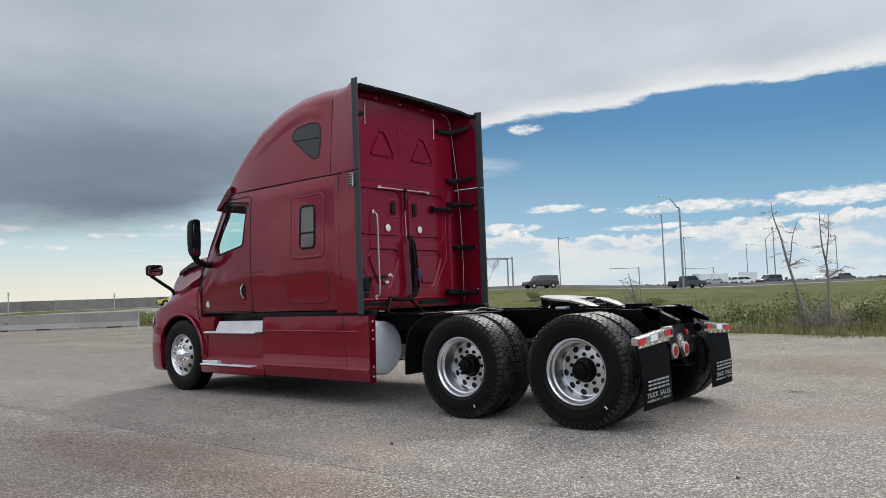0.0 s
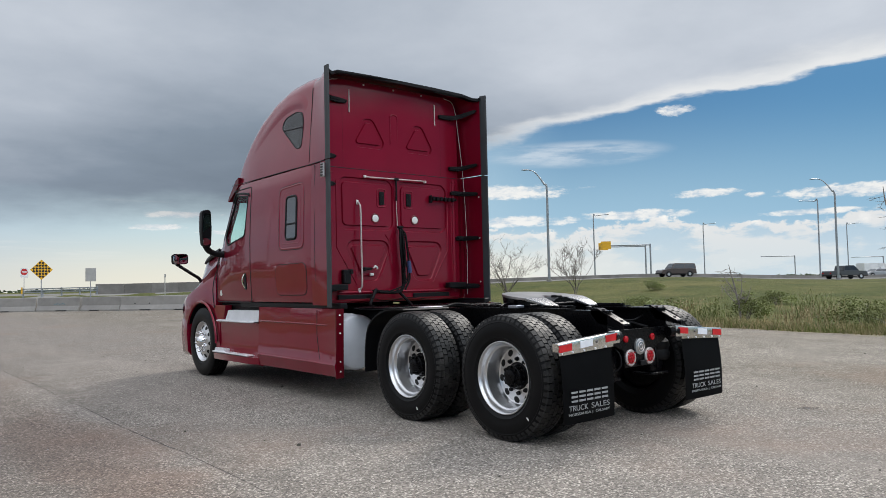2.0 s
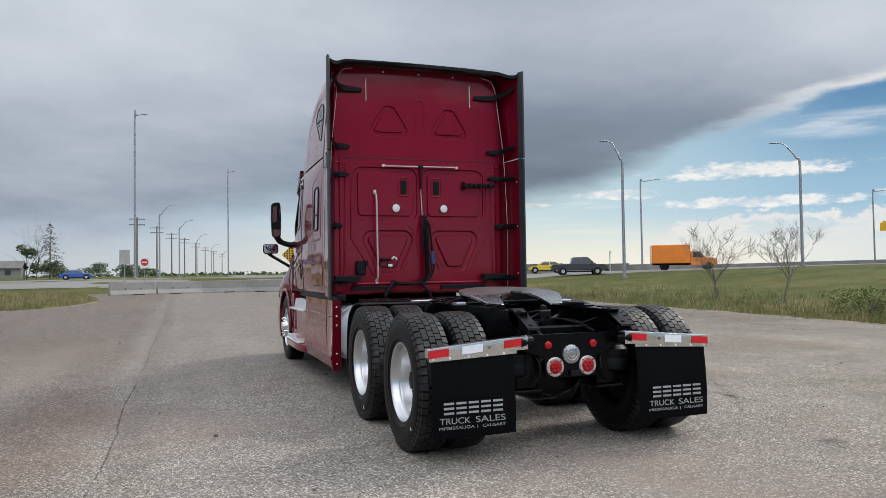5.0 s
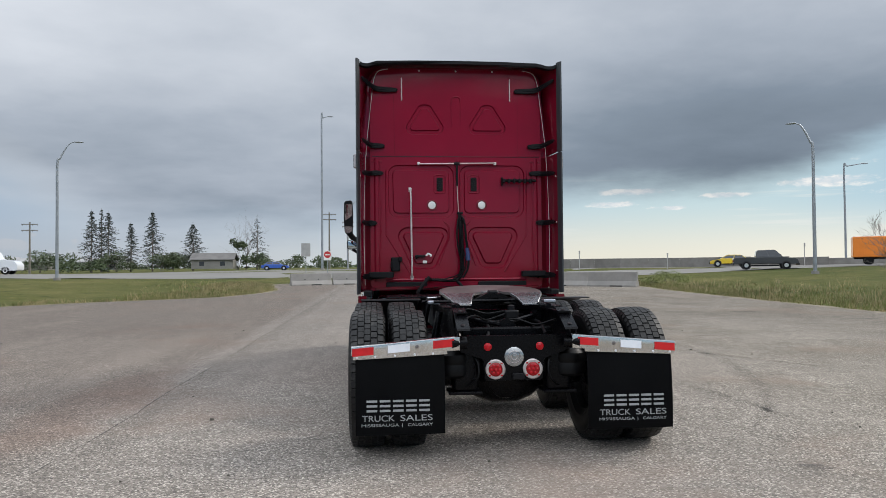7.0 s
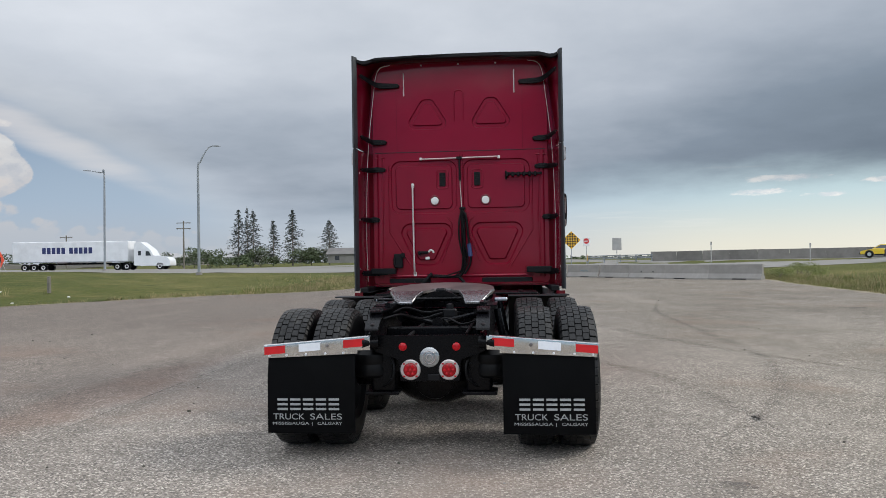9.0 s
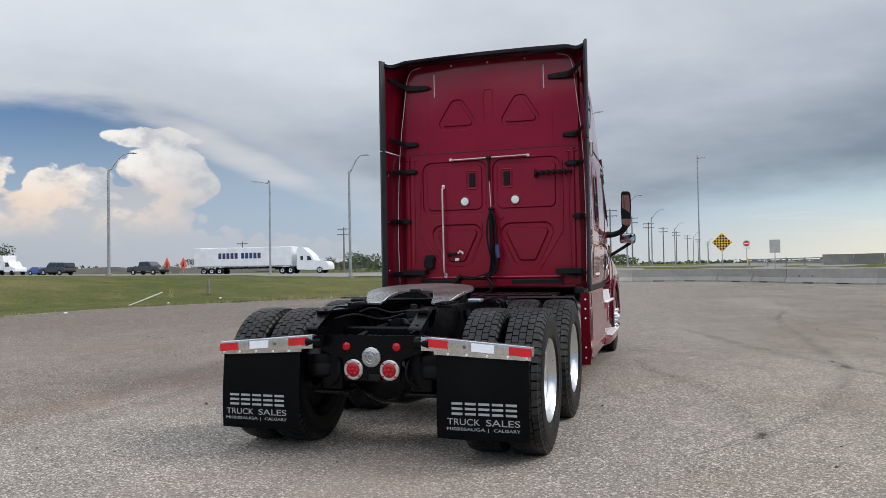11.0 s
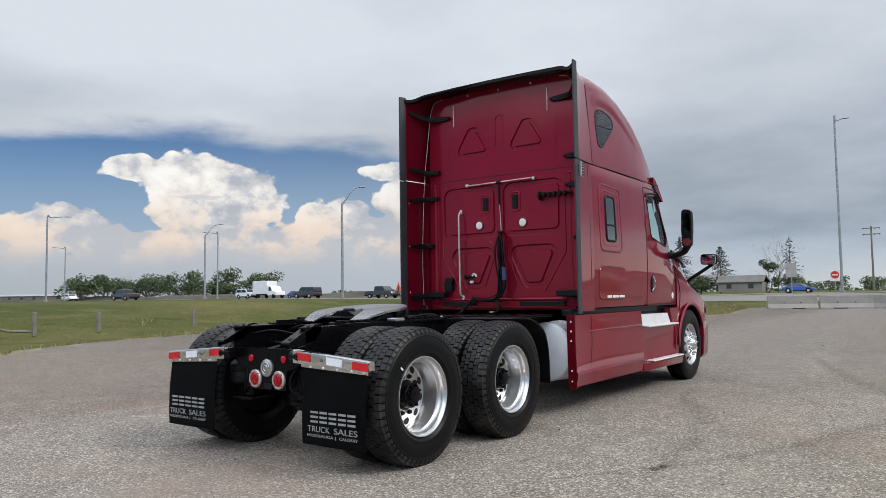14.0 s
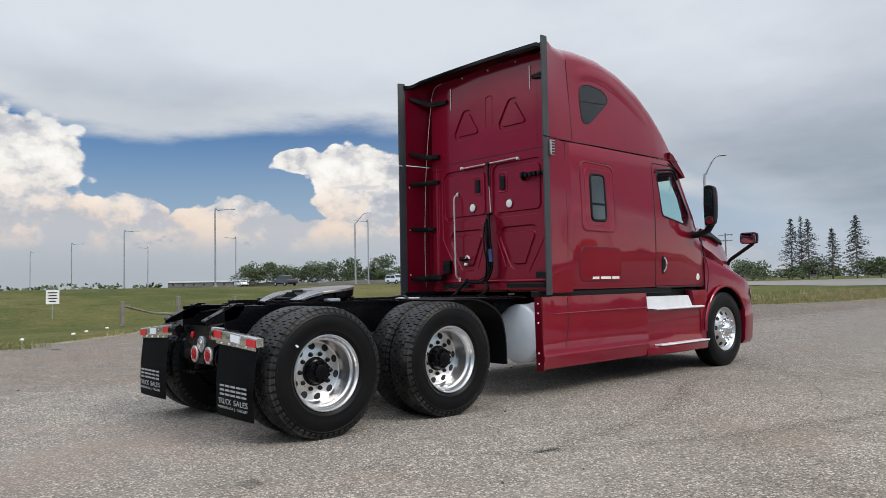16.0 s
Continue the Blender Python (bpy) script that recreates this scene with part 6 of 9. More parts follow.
def drive_tread_mesh():
    """Five close rows of six-sided lugs that interlock in zigzags, notched at the shoulders."""
    bm = B()
    n = 56
    pitch = 2 * math.pi / n
    centres, half = (-0.0965, -0.0485, 0.0, 0.0485, 0.0965), 0.0218
    for row, c in enumerate(centres):
        shoulder = row in (0, 4)
        for i in range(n):
            a0 = pitch * (i + (0.5 if row % 2 else 0.0) + 0.04 * math.sin(i * 2.3 + row))
            out = 0.0016
            flat = [(c - half, 0.00), (c - half - out, 0.45), (c - half, 0.90), (c + half, 0.90), (c + half + out, 0.45), (c + half, 0.00)]
            if shoulder:
                sg = -1 if row == 0 else 1
                flat = [(c - sg * half, 0.0), (c - sg * (half + out), 0.45), (c - sg * half, 0.90), (c + sg * half, 0.86), (c + sg * half, 0.04)]
            ring = []
            for r, k in ((0.490, 1.0), (R_TYRE - 0.003, 0.99), (R_TYRE, 0.94)):
                q = []
                for x, f in flat:
                    x, f = c + (x - c) * k, 0.45 + (f - 0.45) * k
                    rr = r - (0.010 if abs(x) > 0.108 and r > 0.5 else 0.002 * abs(x) / 0.1)
                    q.append((x, rr * math.cos(a0 + pitch * f), rr * math.sin(a0 + pitch * f)))
                ring.append(q)
            loft(bm, ring)
            if shoulder:
                ring = []
                for x, w in ((0.114, 0.0), (0.131, 0.05)):
                    lo, hi = (0.488, 0.508) if x < 0.12 else (0.470, 0.482)
                    ring.append([(sg * x, r * math.cos(a), r * math.sin(a)) for r, a in ((lo, a0 + pitch * (0.08 + w)), (hi, a0 + pitch * (0.08 + w)), (hi, a0 + pitch * (0.74 - w)), (lo, a0 + pitch * (0.74 - w)))])
                loft(bm, ring)
    return finish(bm, "tread", TREAD, 25)


def steer_tyre_mesh():
    bm = B()
    prof = [(-0.105, 0.300), (-0.130, 0.325), (-0.142, 0.39), (-0.136, 0.445), (-0.122, 0.487), (-0.112, 0.503)]
    x = -0.112
    for i in range(5):
        prof += [(x, 0.503), (x + 0.004, 0.508), (x + 0.034, 0.508), (x + 0.0375, 0.495), (x + 0.044, 0.495)]
        x += 0.0465
    prof = prof[:-2] + [(0.112, 0.503), (0.122, 0.487), (0.136, 0.445), (0.142, 0.39), (0.130, 0.325), (0.105, 0.300), (0.10, 0.285), (-0.10, 0.285)]
    lathe(bm, prof, 72, cap=False)
    return finish(bm, "tyre", RUBBER)


def rim_dished_mesh():
    """Outer wheel of a pair: deep barrel with the disc far inside."""
    bm = B()
    lathe(bm, [(0.098, 0.296), (0.112, 0.304), (0.120, 0.302), (0.121, 0.296), (0.108, 0.284), (0.085, 0.278), (0.064, 0.272), (0.058, 0.266), (0.054, 0.257), (0.046, 0.254), (-0.020, 0.251), (-0.026, 0.247), (-0.060, 0.246), (-0.074, 0.240), (-0.080, 0.228), (-0.076, 0.205), (-0.066, 0.175), (-0.064, 0.10), (-0.08, 0.09), (-0.10, 0.10), (-0.10, 0.25), (-0.11, 0.29)], 64, cap=False)
    return finish(bm, "rim", ALU)


def rim_bulged_mesh():
    """Steer wheel: the disc bulges outwards."""
    bm = B()
    lathe(bm, [(0.095, 0.292), (0.112, 0.302), (0.120, 0.300), (0.121, 0.294), (0.104, 0.280), (0.078, 0.268), (0.072, 0.258), (0.080, 0.240), (0.100, 0.205), (0.114, 0.178), (0.116, 0.165), (0.116, 0.04), (0.08, 0.03), (0.06, 0.25), (0.03, 0.29)], 64, cap=False)
    return finish(bm, "rim", ALU)


def inner_rim_mesh():
    bm = B()
    lathe(bm, [(-0.11, 0.298), (-0.06, 0.265), (0.05, 0.26), (0.06, 0.10), (0.0, 0.10), (-0.05, 0.25)], 40, cap=False)
    return finish(bm, "rim", BLACK_PAINT)


def hole(bm, c, a):
    lathe(bm, [(-0.006, 0.0305), (0.0015, 0.0305), (0.0028, 0.0285), (0.0022, 0.0)], 14, c=c, cap=False)


def nut(bm, c, a):
    lathe(bm, [(-0.01, 0.021), (0.008, 0.019), (0.010, 0.0150), (0.022, 0.0140), (0.025, 0.009), (0.025, 0.0)], 8, c=c, cap=False)


def spike(bm, c, a):
    lathe(bm, [(-0.01, 0.022), (0.01, 0.021), (0.016, 0.016), (0.052, 0.013), (0.066, 0.007), (0.069, 0.0)], 10, c=c, cap=False)


HOLE_BIG = material("dark_wheel_opening", (0.010, 0.010, 0.010), 0.8)
M_TYRE, M_TREAD, M_STEER, M_RIM_D, M_RIM_S, M_RIM_I = drive_tyre_mesh(), drive_tread_mesh(), steer_tyre_mesh(), rim_dished_mesh(), rim_bulged_mesh(), inner_rim_mesh()
def round_spots(count, radius, x, phase=0.0, slope=0.0):
    """Places of a ring of alike pieces on a wheel; slope tips them outwards with the disc, in degrees."""
    out = []
    for a in (2 * math.pi * (i + phase) / count for i in range(count)):
        face = Vector((math.cos(radians(slope)), math.sin(radians(slope)) * math.cos(a), math.sin(radians(slope)) * math.sin(a)))
        out.append(Matrix.Translation((x, radius * math.cos(a), radius * math.sin(a))) @ Vector((1, 0, 0)).rotation_difference(face).to_matrix().to_4x4())
    return out


def single(make, name, mat):
    b = B()
    make(b, (0, 0, 0), 0)
    return finish(b, name, mat)


M_HOLE, M_NUT, M_SPIKE = single(hole, "hand_hole", HOLE_BIG), single(nut, "lug_nut", BLACK_PLASTIC), single(spike, "lug_nut_cover", CHROME)
bm = B()
lathe(bm, [(-0.08, 0.118), (-0.060, 0.116), (-0.056, 0.100), (0.008, 0.094), (0.014, 0.088), (0.016, 0.066), (0.040, 0.060), (0.044, 0.050), (0.044, 0.0)], 32, cap=False)
for i in range(8):
    a = 2 * math.pi * i / 8
    lathe(bm, [(0.012, 0.011), (0.032, 0.010), (0.034, 0.0)], 8, c=(0, 0.078 * math.cos(a), 0.078 * math.sin(a)), cap=False)
M_HUB_D = finish(bm, "hub", BLACK_PAINT)
bm = B()
lathe(bm, [(0.10, 0.112), (0.125, 0.110), (0.150, 0.100), (0.160, 0.088), (0.175, 0.080), (0.195, 0.060), (0.204, 0.030), (0.206, 0.0)], 32, cap=False)
M_HUB_S = finish(bm, "hub_cover", CHROME)
bm = B()
box(bm, (0.1405, 0.0, 0.42), (0.003, 0.013, 0.032), bevel=0.001)
M_MARK = finish(bm, "sidewall_label", PALE, 0)


def wheel(x, y, side, kind, spin):
    """One wheel: the rim carries tyre, tread, hub and nuts. side: which way its outer face looks."""
    turn = pose(x, y, HUB if kind != "steer" else 0.508, 0, 0, 0 if side > 0 else 180) @ pose(0, 0, 0, spin)
    rim = part("wheel", {"dished": M_RIM_D, "inner": M_RIM_I, "steer": M_RIM_S}[kind], None, truck, {"dished": "polished aluminium dual drive wheel", "inner": "black inner dual wheel", "steer": "polished aluminium steer wheel with chrome nut covers"}[kind], m=turn)
    if kind == "steer":
        part("tyre", M_STEER, None, rim, "black ribbed steer tyre")
        for m in round_spots(10, 0.220, 0.0935, 0.5, 29.7):
            part("hand_hole", M_HOLE, None, rim, m=m)
        for m in round_spots(10, 0.143, 0.118):
            part("lug_nut_cover", M_SPIKE, None, rim, "chrome spiked lug nut cover", m=m)
        part("hub_cover", M_HUB_S, None, rim, "chrome domed hub cover")
    else:
        part("tyre", M_TYRE, None, rim, "black drive tyre")
        part("tread", M_TREAD, None, rim, "chunky block tread with pale dust")
    if kind == "dished":
        for m in round_spots(10, 0.206, -0.0740, 0.0, 12.0):
            part("hand_hole", M_HOLE, None, rim, m=m)
        for m in round_spots(10, 0.143, -0.064, 0.3):
            part("lug_nut", M_NUT, None, rim, "black lug nut", m=m)
        part("hub", M_HUB_D, None, rim, "black hub end with bolts")
        if side < 0:
            part("sidewall_label", M_MARK, None, rim, "white mark on the sidewall")
        elif y < 0.5:
            part("sidewall_label", M_MARK, None, rim, "white mark on the sidewall", m=pose(0, 0, 0, 51 - spin) @ pose(0, 0, -0.052))
    return rim


AXLE_R, AXLE_F, AXLE_S = 0.0, 1.32, 6.52
for s in SIDES:
    for y, spin in ((AXLE_R, 25), (AXLE_F, 5)):
        wheel(s * 1.065, y, s, "dished", (spin - 160) if s < 0 else spin)
        wheel(s * 0.755, y, -s, "inner", spin + 11)
    wheel(s * 1.035, AXLE_S, s, "steer", 12)

# frame rails, cross members, axles
for s in SIDES:
    bm = B()
    prof = [(-0.045, 0), (0.045, 0), (0.045, 0.012), (-0.033, 0.012), (-0.033, 0.258), (0.045, 0.258), (0.045, 0.27), (-0.045, 0.27)]
    loft(bm, [[(-s * a + s * 0.385, y, 0.775 + b) for a, b in prof] for y in (-0.50, 6.6)])
    part("frame_rail", bm, BLACK_PAINT, truck)
    bm = B()
    ramp = [(-0.66, 0.89), (-0.66, 0.93), (-0.40, 1.055), (-0.33, 1.055), (-0.33, 1.02), (-0.40, 0.94)]
    slab(bm, on_x(ramp, s * 0.43), (-s * 0.012, 0, 0))
    slab(bm, on_x([(-0.67, 0.925), (-0.665, 0.938), (-0.40, 1.066), (-0.325, 1.066), (-0.325, 1.054), (-0.40, 1.054)], s * 0.435), (-s * 0.095, 0, 0))
    part("pickup_ramp", bm, BLACK_PAINT, truck, "sloping black pick-up ramp plate")
    for y, z in ((-0.615, 0.958), (-0.43, 1.048)):
        bm = B()
        lathe(bm, [(-0.004, 0.017), (0.006, 0.014), (0.006, 0.0)], 12, "z", (s * 0.388, y, z + 0.004), cap=False)
        part("bolt", bm, SEAM, truck)
for y, z, tall in ((-0.44, 0.80, 0.12), (-0.20, 0.86, 0.10), (0.55, 0.90, 0.20), (2.2, 0.90, 0.20), (3.6, 0.90, 0.20), (5.2, 0.90, 0.20)):
    bm = B()
    box(bm, (0, y, z), (0.70, 0.09, tall), bevel=0.012)
    part("cross_member", bm, BLACK_PAINT, truck)
for y in (AXLE_R, AXLE_F):
    bm = B()
    lathe(bm, [(-0.62, 0.075), (-0.34, 0.085), (-0.22, 0.17), (-0.10, 0.215), (0.10, 0.215), (0.22, 0.17), (0.34, 0.085), (0.62, 0.075)], 24, c=(0, y, HUB))
    lathe(bm, [(-0.24, 0.05), (-0.20, 0.15), (0.0, 0.20), (0.16, 0.17), (0.30, 0.08), (0.36, 0.06)], 20, "y", (0, y, HUB))
    part("drive_axle", bm, BLACK_PAINT, truck, "black drive axle with round differential housing")
    for s in SIDES:
        bm = B()
        box(bm, (s * 0.44, y + 0.05, 0.70), (0.09, 0.95, 0.07), bevel=0.015)
        part("spring_beam", bm, BLACK_PAINT, truck)
        bm = B()
        lathe(bm, [(0.0, 0.11), (0.02, 0.13), (0.06, 0.135), (0.10, 0.125), (0.13, 0.135), (0.17, 0.13), (0.20, 0.10)], 20, "z", (s * 0.44, y - 0.36, 0.56))
        part("air_spring", bm, RUBBER, truck, "black rubber air spring")
        bm = B()
        lathe(bm, [(-0.10, 0.05), (-0.095, 0.085), (-0.02, 0.09), (0.0, 0.096), (0.02, 0.09), (0.10, 0.085), (0.105, 0.03)], 18, "y", (s * 0.30, y - 0.32, 0.66))
        part("brake_chamber", bm, BLACK_PAINT, truck)
        bm = B()
        tube(bm, [(s * 0.56, y + 0.28, 0.55), (s * 0.47, y + 0.33, 1.0)], 0.03, 12)
        part("shock_absorber", bm, BLACK_PAINT, truck)
bm = B()
tube(bm, [(0, 0.3, HUB + 0.05), (0, 1.1, HUB + 0.10)], 0.06, 14)
tube(bm, [(0, 1.6, HUB + 0.10), (0, 4.5, 0.75)], 0.06, 14)
part("drive_shaft", bm, BLACK_PAINT, truck)
bm = B()
box(bm, (0, AXLE_S, 0.46), (1.7, 0.12, 0.12), bevel=0.02)
part("front_axle", bm, BLACK_PAINT, truck)

# rear lamp plate
bm = B()
plate = rounded([(-0.400, 0.874), (0.400, 0.874), (0.400, 0.76), (0.225, 0.70), (0.215, 0.545), (-0.215, 0.545), (-0.225, 0.70), (-0.400, 0.76)], 0.02)
slab(bm, on_y(plate, -0.49), (0, -0.014, 0), 0.003)
tail = part("lamp_plate", bm, BLACK_PAINT, truck, "black steel plate carrying the rear lamps")
for s in SIDES:
    bm = B()
    lathe(bm, [(0.0, 0.073), (-0.012, 0.073), (-0.018, 0.066), (-0.018, 0.052), (-0.010, 0.050)], 32, "y", (s * 0.138, -0.504, 0.628), cap=False)
    part("lamp_bezel", bm, BEZEL, tail, "pale ring round a tail lamp")
    bm = B()
    lathe(bm, [(-0.002, 0.052), (-0.016, 0.050), (-0.022, 0.040), (-0.024, 0.020), (-0.024, 0.0)], 28, "y", (s * 0.138, -0.504, 0.628), cap=False)
    lens = part("tail_lamp", bm, LENS_DEEP, tail, "round red tail lamp lens")
    for i in range(7):
        a = 2 * math.pi * i / 6
        bm = B()
        lathe(bm, [(-0.021, 0.0125), (-0.028, 0.0105), (-0.031, 0.0)], 12, "y", (s * 0.138 + (0.030 * math.cos(a) if i < 6 else 0), -0.504 + (0.002 if i < 6 else 0), 0.628 + (0.030 * math.sin(a) if i < 6 else 0)), cap=False)
        part("diode", bm, LENS_RED, lens)
    for i in range(4):
        a = math.pi * (0.25 + 0.5 * i)
        bm = B()
        box(bm, (s * 0.138 + 0.062 * math.cos(a), -0.523, 0.628 + 0.062 * math.sin(a)), (0.016, 0.003, 0.010), bevel=0.001)
        part("bezel_screw", bm, LENS_RED, tail)
    bm = B()
    lathe(bm, [(0.0, 0.030), (-0.010, 0.029), (-0.016, 0.020), (-0.017, 0.0)], 24, "y", (s * 0.192, -0.504, 0.792), cap=False)
    part("marker_lamp", bm, LENS_RED, tail, "small round red marker lamp")
bm = B()
lathe(bm, [(0.0, 0.072), (-0.014, 0.071), (-0.020, 0.062), (-0.022, 0.0)], 32, "y", (0, -0.504, 0.718), cap=False)
part("reversing_lamp", bm, LENS_CLEAR, tail, "round clear reversing lamp")
bm = B()
for r in (0.022, 0.044):
    lathe(bm, [(-0.022, r - 0.003), (-0.026, r), (-0.022, r + 0.003)], 28, "y", (0, -0.504, 0.718), cap=False)
part("lens_rib", bm, BEZEL, tail)
bm = B()
box(bm, (0.03, -0.52, 0.575), (0.09, 0.02, 0.045), bevel=0.005)
part("plate_light", bm, BLACK_PLASTIC, tail)
for s in SIDES:
    # upright bump-stop column beside the lamp plate, on a broad foot
    bm = B()
    o = rounded([(-0.095, -0.09), (0.095, -0.09), (0.095, 0.09), (-0.095, 0.09)], 0.035, 4)
    loft(bm, [[(s * 0.350 + k * a, -0.36 + k * b, z) for a, b in o] for z, k in ((0.462, 0.82), (0.475, 0.95), (0.52, 1.0), (0.72, 1.0), (0.765, 0.96), (0.80, 0.84))])
    column = part("spring_column", bm, BLACK_PAINT, truck, "black rounded rear suspension column")
    bm = B()
    box(bm, (s * 0.352, -0.37, 0.452), (0.25, 0.22, 0.022), bevel=0.007)
    part("foot_plate", bm, BLACK_PAINT, column)
    bm = B()
    box(bm, (s * 0.365, -0.42, 0.815), (0.16, 0.10, 0.06), bevel=0.012)
    part("top_bracket", bm, BLACK_PAINT, column)
    for z in (0.55, 0.66):
        bm = B()
        lathe(bm, [(0, 0.012), (-0.008, 0.011), (-0.010, 0.0)], 8, "y", (s * 0.285, -0.449, z), cap=False)
        part("bolt", bm, BLACK_PAINT, column)
    bm = B()
    tube(bm, curve_pts([(s * 0.30, -0.44, 0.74), (s * 0.26, -0.49, 0.66), (s * 0.27, -0.50, 0.56), (s * 0.35, -0.44, 0.50), (s * 0.47, -0.40, 0.52)]), 0.009, 6)
    part("air_line", bm, HOSE, truck)

# flap hangers with reflective tape, flaps with print
for s in SIDES:
    def tip(x):
        """Top and bottom height of the tapered hanger at x."""
        k = (x - 0.41) / (1.175 - 0.41)
        return 0.882 - 0.062 * k, 0.783 - 0.026 * k
    bm = B()
    rings = []
    for x in (0.41, 0.66, 0.92, 1.175):
        t, b = tip(x)
        rings.append([(s * x, -0.61, b), (s * x, -0.614, (t + b) / 2), (s * x, -0.61, t - 0.004), (s * x, -0.602, t), (s * x, -0.552, t), (s * x, -0.552, b)])
    loft(bm, rings)
    hanger = part("flap_hanger", bm, HANGER, truck, "bright tapered metal flap hanger")
    for x0, x1, mat, lab in ((0.45, 0.60, RED_TAPE, "red reflective tape"), (0.765, 0.92, WHITE_TAPE, "white reflective tape"), (1.02, 1.170, RED_TAPE, "red reflective tape")):
        bm = B()
        q = []
        for x, hi in ((x0, 1), (x1, 1), (x1, 0), (x0, 0)):
            t, b = tip(x)
            q.append((s * x, -0.6145, (t - 0.014) if hi else (t - 0.014 - 0.055)))
        slab(bm, q, (0, -0.002, 0))
        part("reflective_tape", bm, mat, hanger, lab)
    bm = B()
    lathe(bm, [(0, 0.014), (-0.006, 0.012), (-0.008, 0.0)], 14, "y", (s * 0.715, -0.613, 0.815), cap=False)
    part("eye_bolt", bm, STEEL, hanger)
    bm = B()
    slab(bm, [(s * 0.50, -0.606, tip(0.5)[1] + 0.004), (s * 1.165, -0.606, tip(1.165)[1] + 0.004), (s * 1.165, -0.606, tip(1.165)[1] - 0.030), (s * 0.50, -0.606, tip(0.5)[1] - 0.022)], (0, -0.004, 0))
    part("clamp_strip", bm, HANGER, hanger, "bare steel clamp strip with bolts")
    for x in (0.60, 0.73, 0.87, 1.01, 1.135):
        bm = B()
        lathe(bm, [(0, 0.009), (-0.006, 0.008), (-0.007, 0.0)], 8, "y", (s * x, -0.610, tip(x)[1] - 0.014), cap=False)
        part("bolt", bm, STEP_ALU, hanger)
    bm = B()
    tube(bm, [(s * 0.36, -0.56, 0.83), (s * 0.47, -0.58, 0.83)], 0.045, 16)
    part("hanger_socket", bm, BLACK_PAINT, hanger)
    bm = B()
    rings = []
    for j in range(9):
        z = 0.765 - 0.565 * j / 8
        bow = 0.025 * math.sin(j / 8 * 2.6) + 0.012 * (j / 8) ** 2
        row = []
        for i in range(7):
            x = 0.518 + 0.630 * i / 6
            row.append((s * x, -0.590 - bow - 0.015 * math.sin(i / 6 * 3.0) * (j / 8), z))
        rings.append(row)
    loft(bm, rings, cap=False, closed=False)
    bmesh.ops.solidify(bm, geom=bm.faces[:], thickness=0.008)
    flap = part("mud_flap", bm, FLAP, truck, "black rubber mud flap with grey print", 40)
    y_print = -0.640
    # the big mark of the firm: five plain stacks of bars
    mx = s * 0.850
    for i in range(5):
        for z in (0.374, 0.4075, 0.441):
            bm = B()
            box(bm, (mx - 0.184 + 0.092 * i, y_print, z), (0.074, 0.002, 0.0155))
            part("logo_bar", bm, PRINT, flap, angle=0)
    for word, off, z, size, wide in (("TRUCK", -0.140, 0.301, 0.060, 0.225), ("SALES", 0.127, 0.301, 0.060, 0.226), ("MISSISSAUGA", -0.127, 0.264, 0.028, 0.262), ("|", 0.028, 0.264, 0.028, 0.004), ("CALGARY", 0.153, 0.264, 0.028, 0.176)):
        lettering("printed_word", word, size, PRINT, pose(mx + off, y_print + (0.001 if size < 0.05 else 0), z, 90), flap, wide)

# fifth wheel, its plate tipped back towards the ramps
def tip(y):
    """Height of the tipped plate's top at y."""
    return 1.200 - 0.100 * (0.95 - y)


bm = B()
outline = [(0.0, 0.985)] + [(0.445 * math.sin(a), 0.62 + 0.365 * math.cos(a)) for a in (0.2 * i for i in range(1, 8))]
outline = outline + [(0.447, 0.56), (0.432, 0.45), (0.155, 0.45), (0.105, 0.50), (0.075, 0.57), (0.0, 0.60)]
full = outline + [(-a, b) for a, b in outline[-2:0:-1]]
slab(bm, [(a, b, tip(b) - 0.022) for a, b in full], (0, 0, 0.022), 0.004)
fifth = part("fifth_wheel", bm, STEEL, truck, "horseshoe fifth wheel plate with worn greasy steel top")
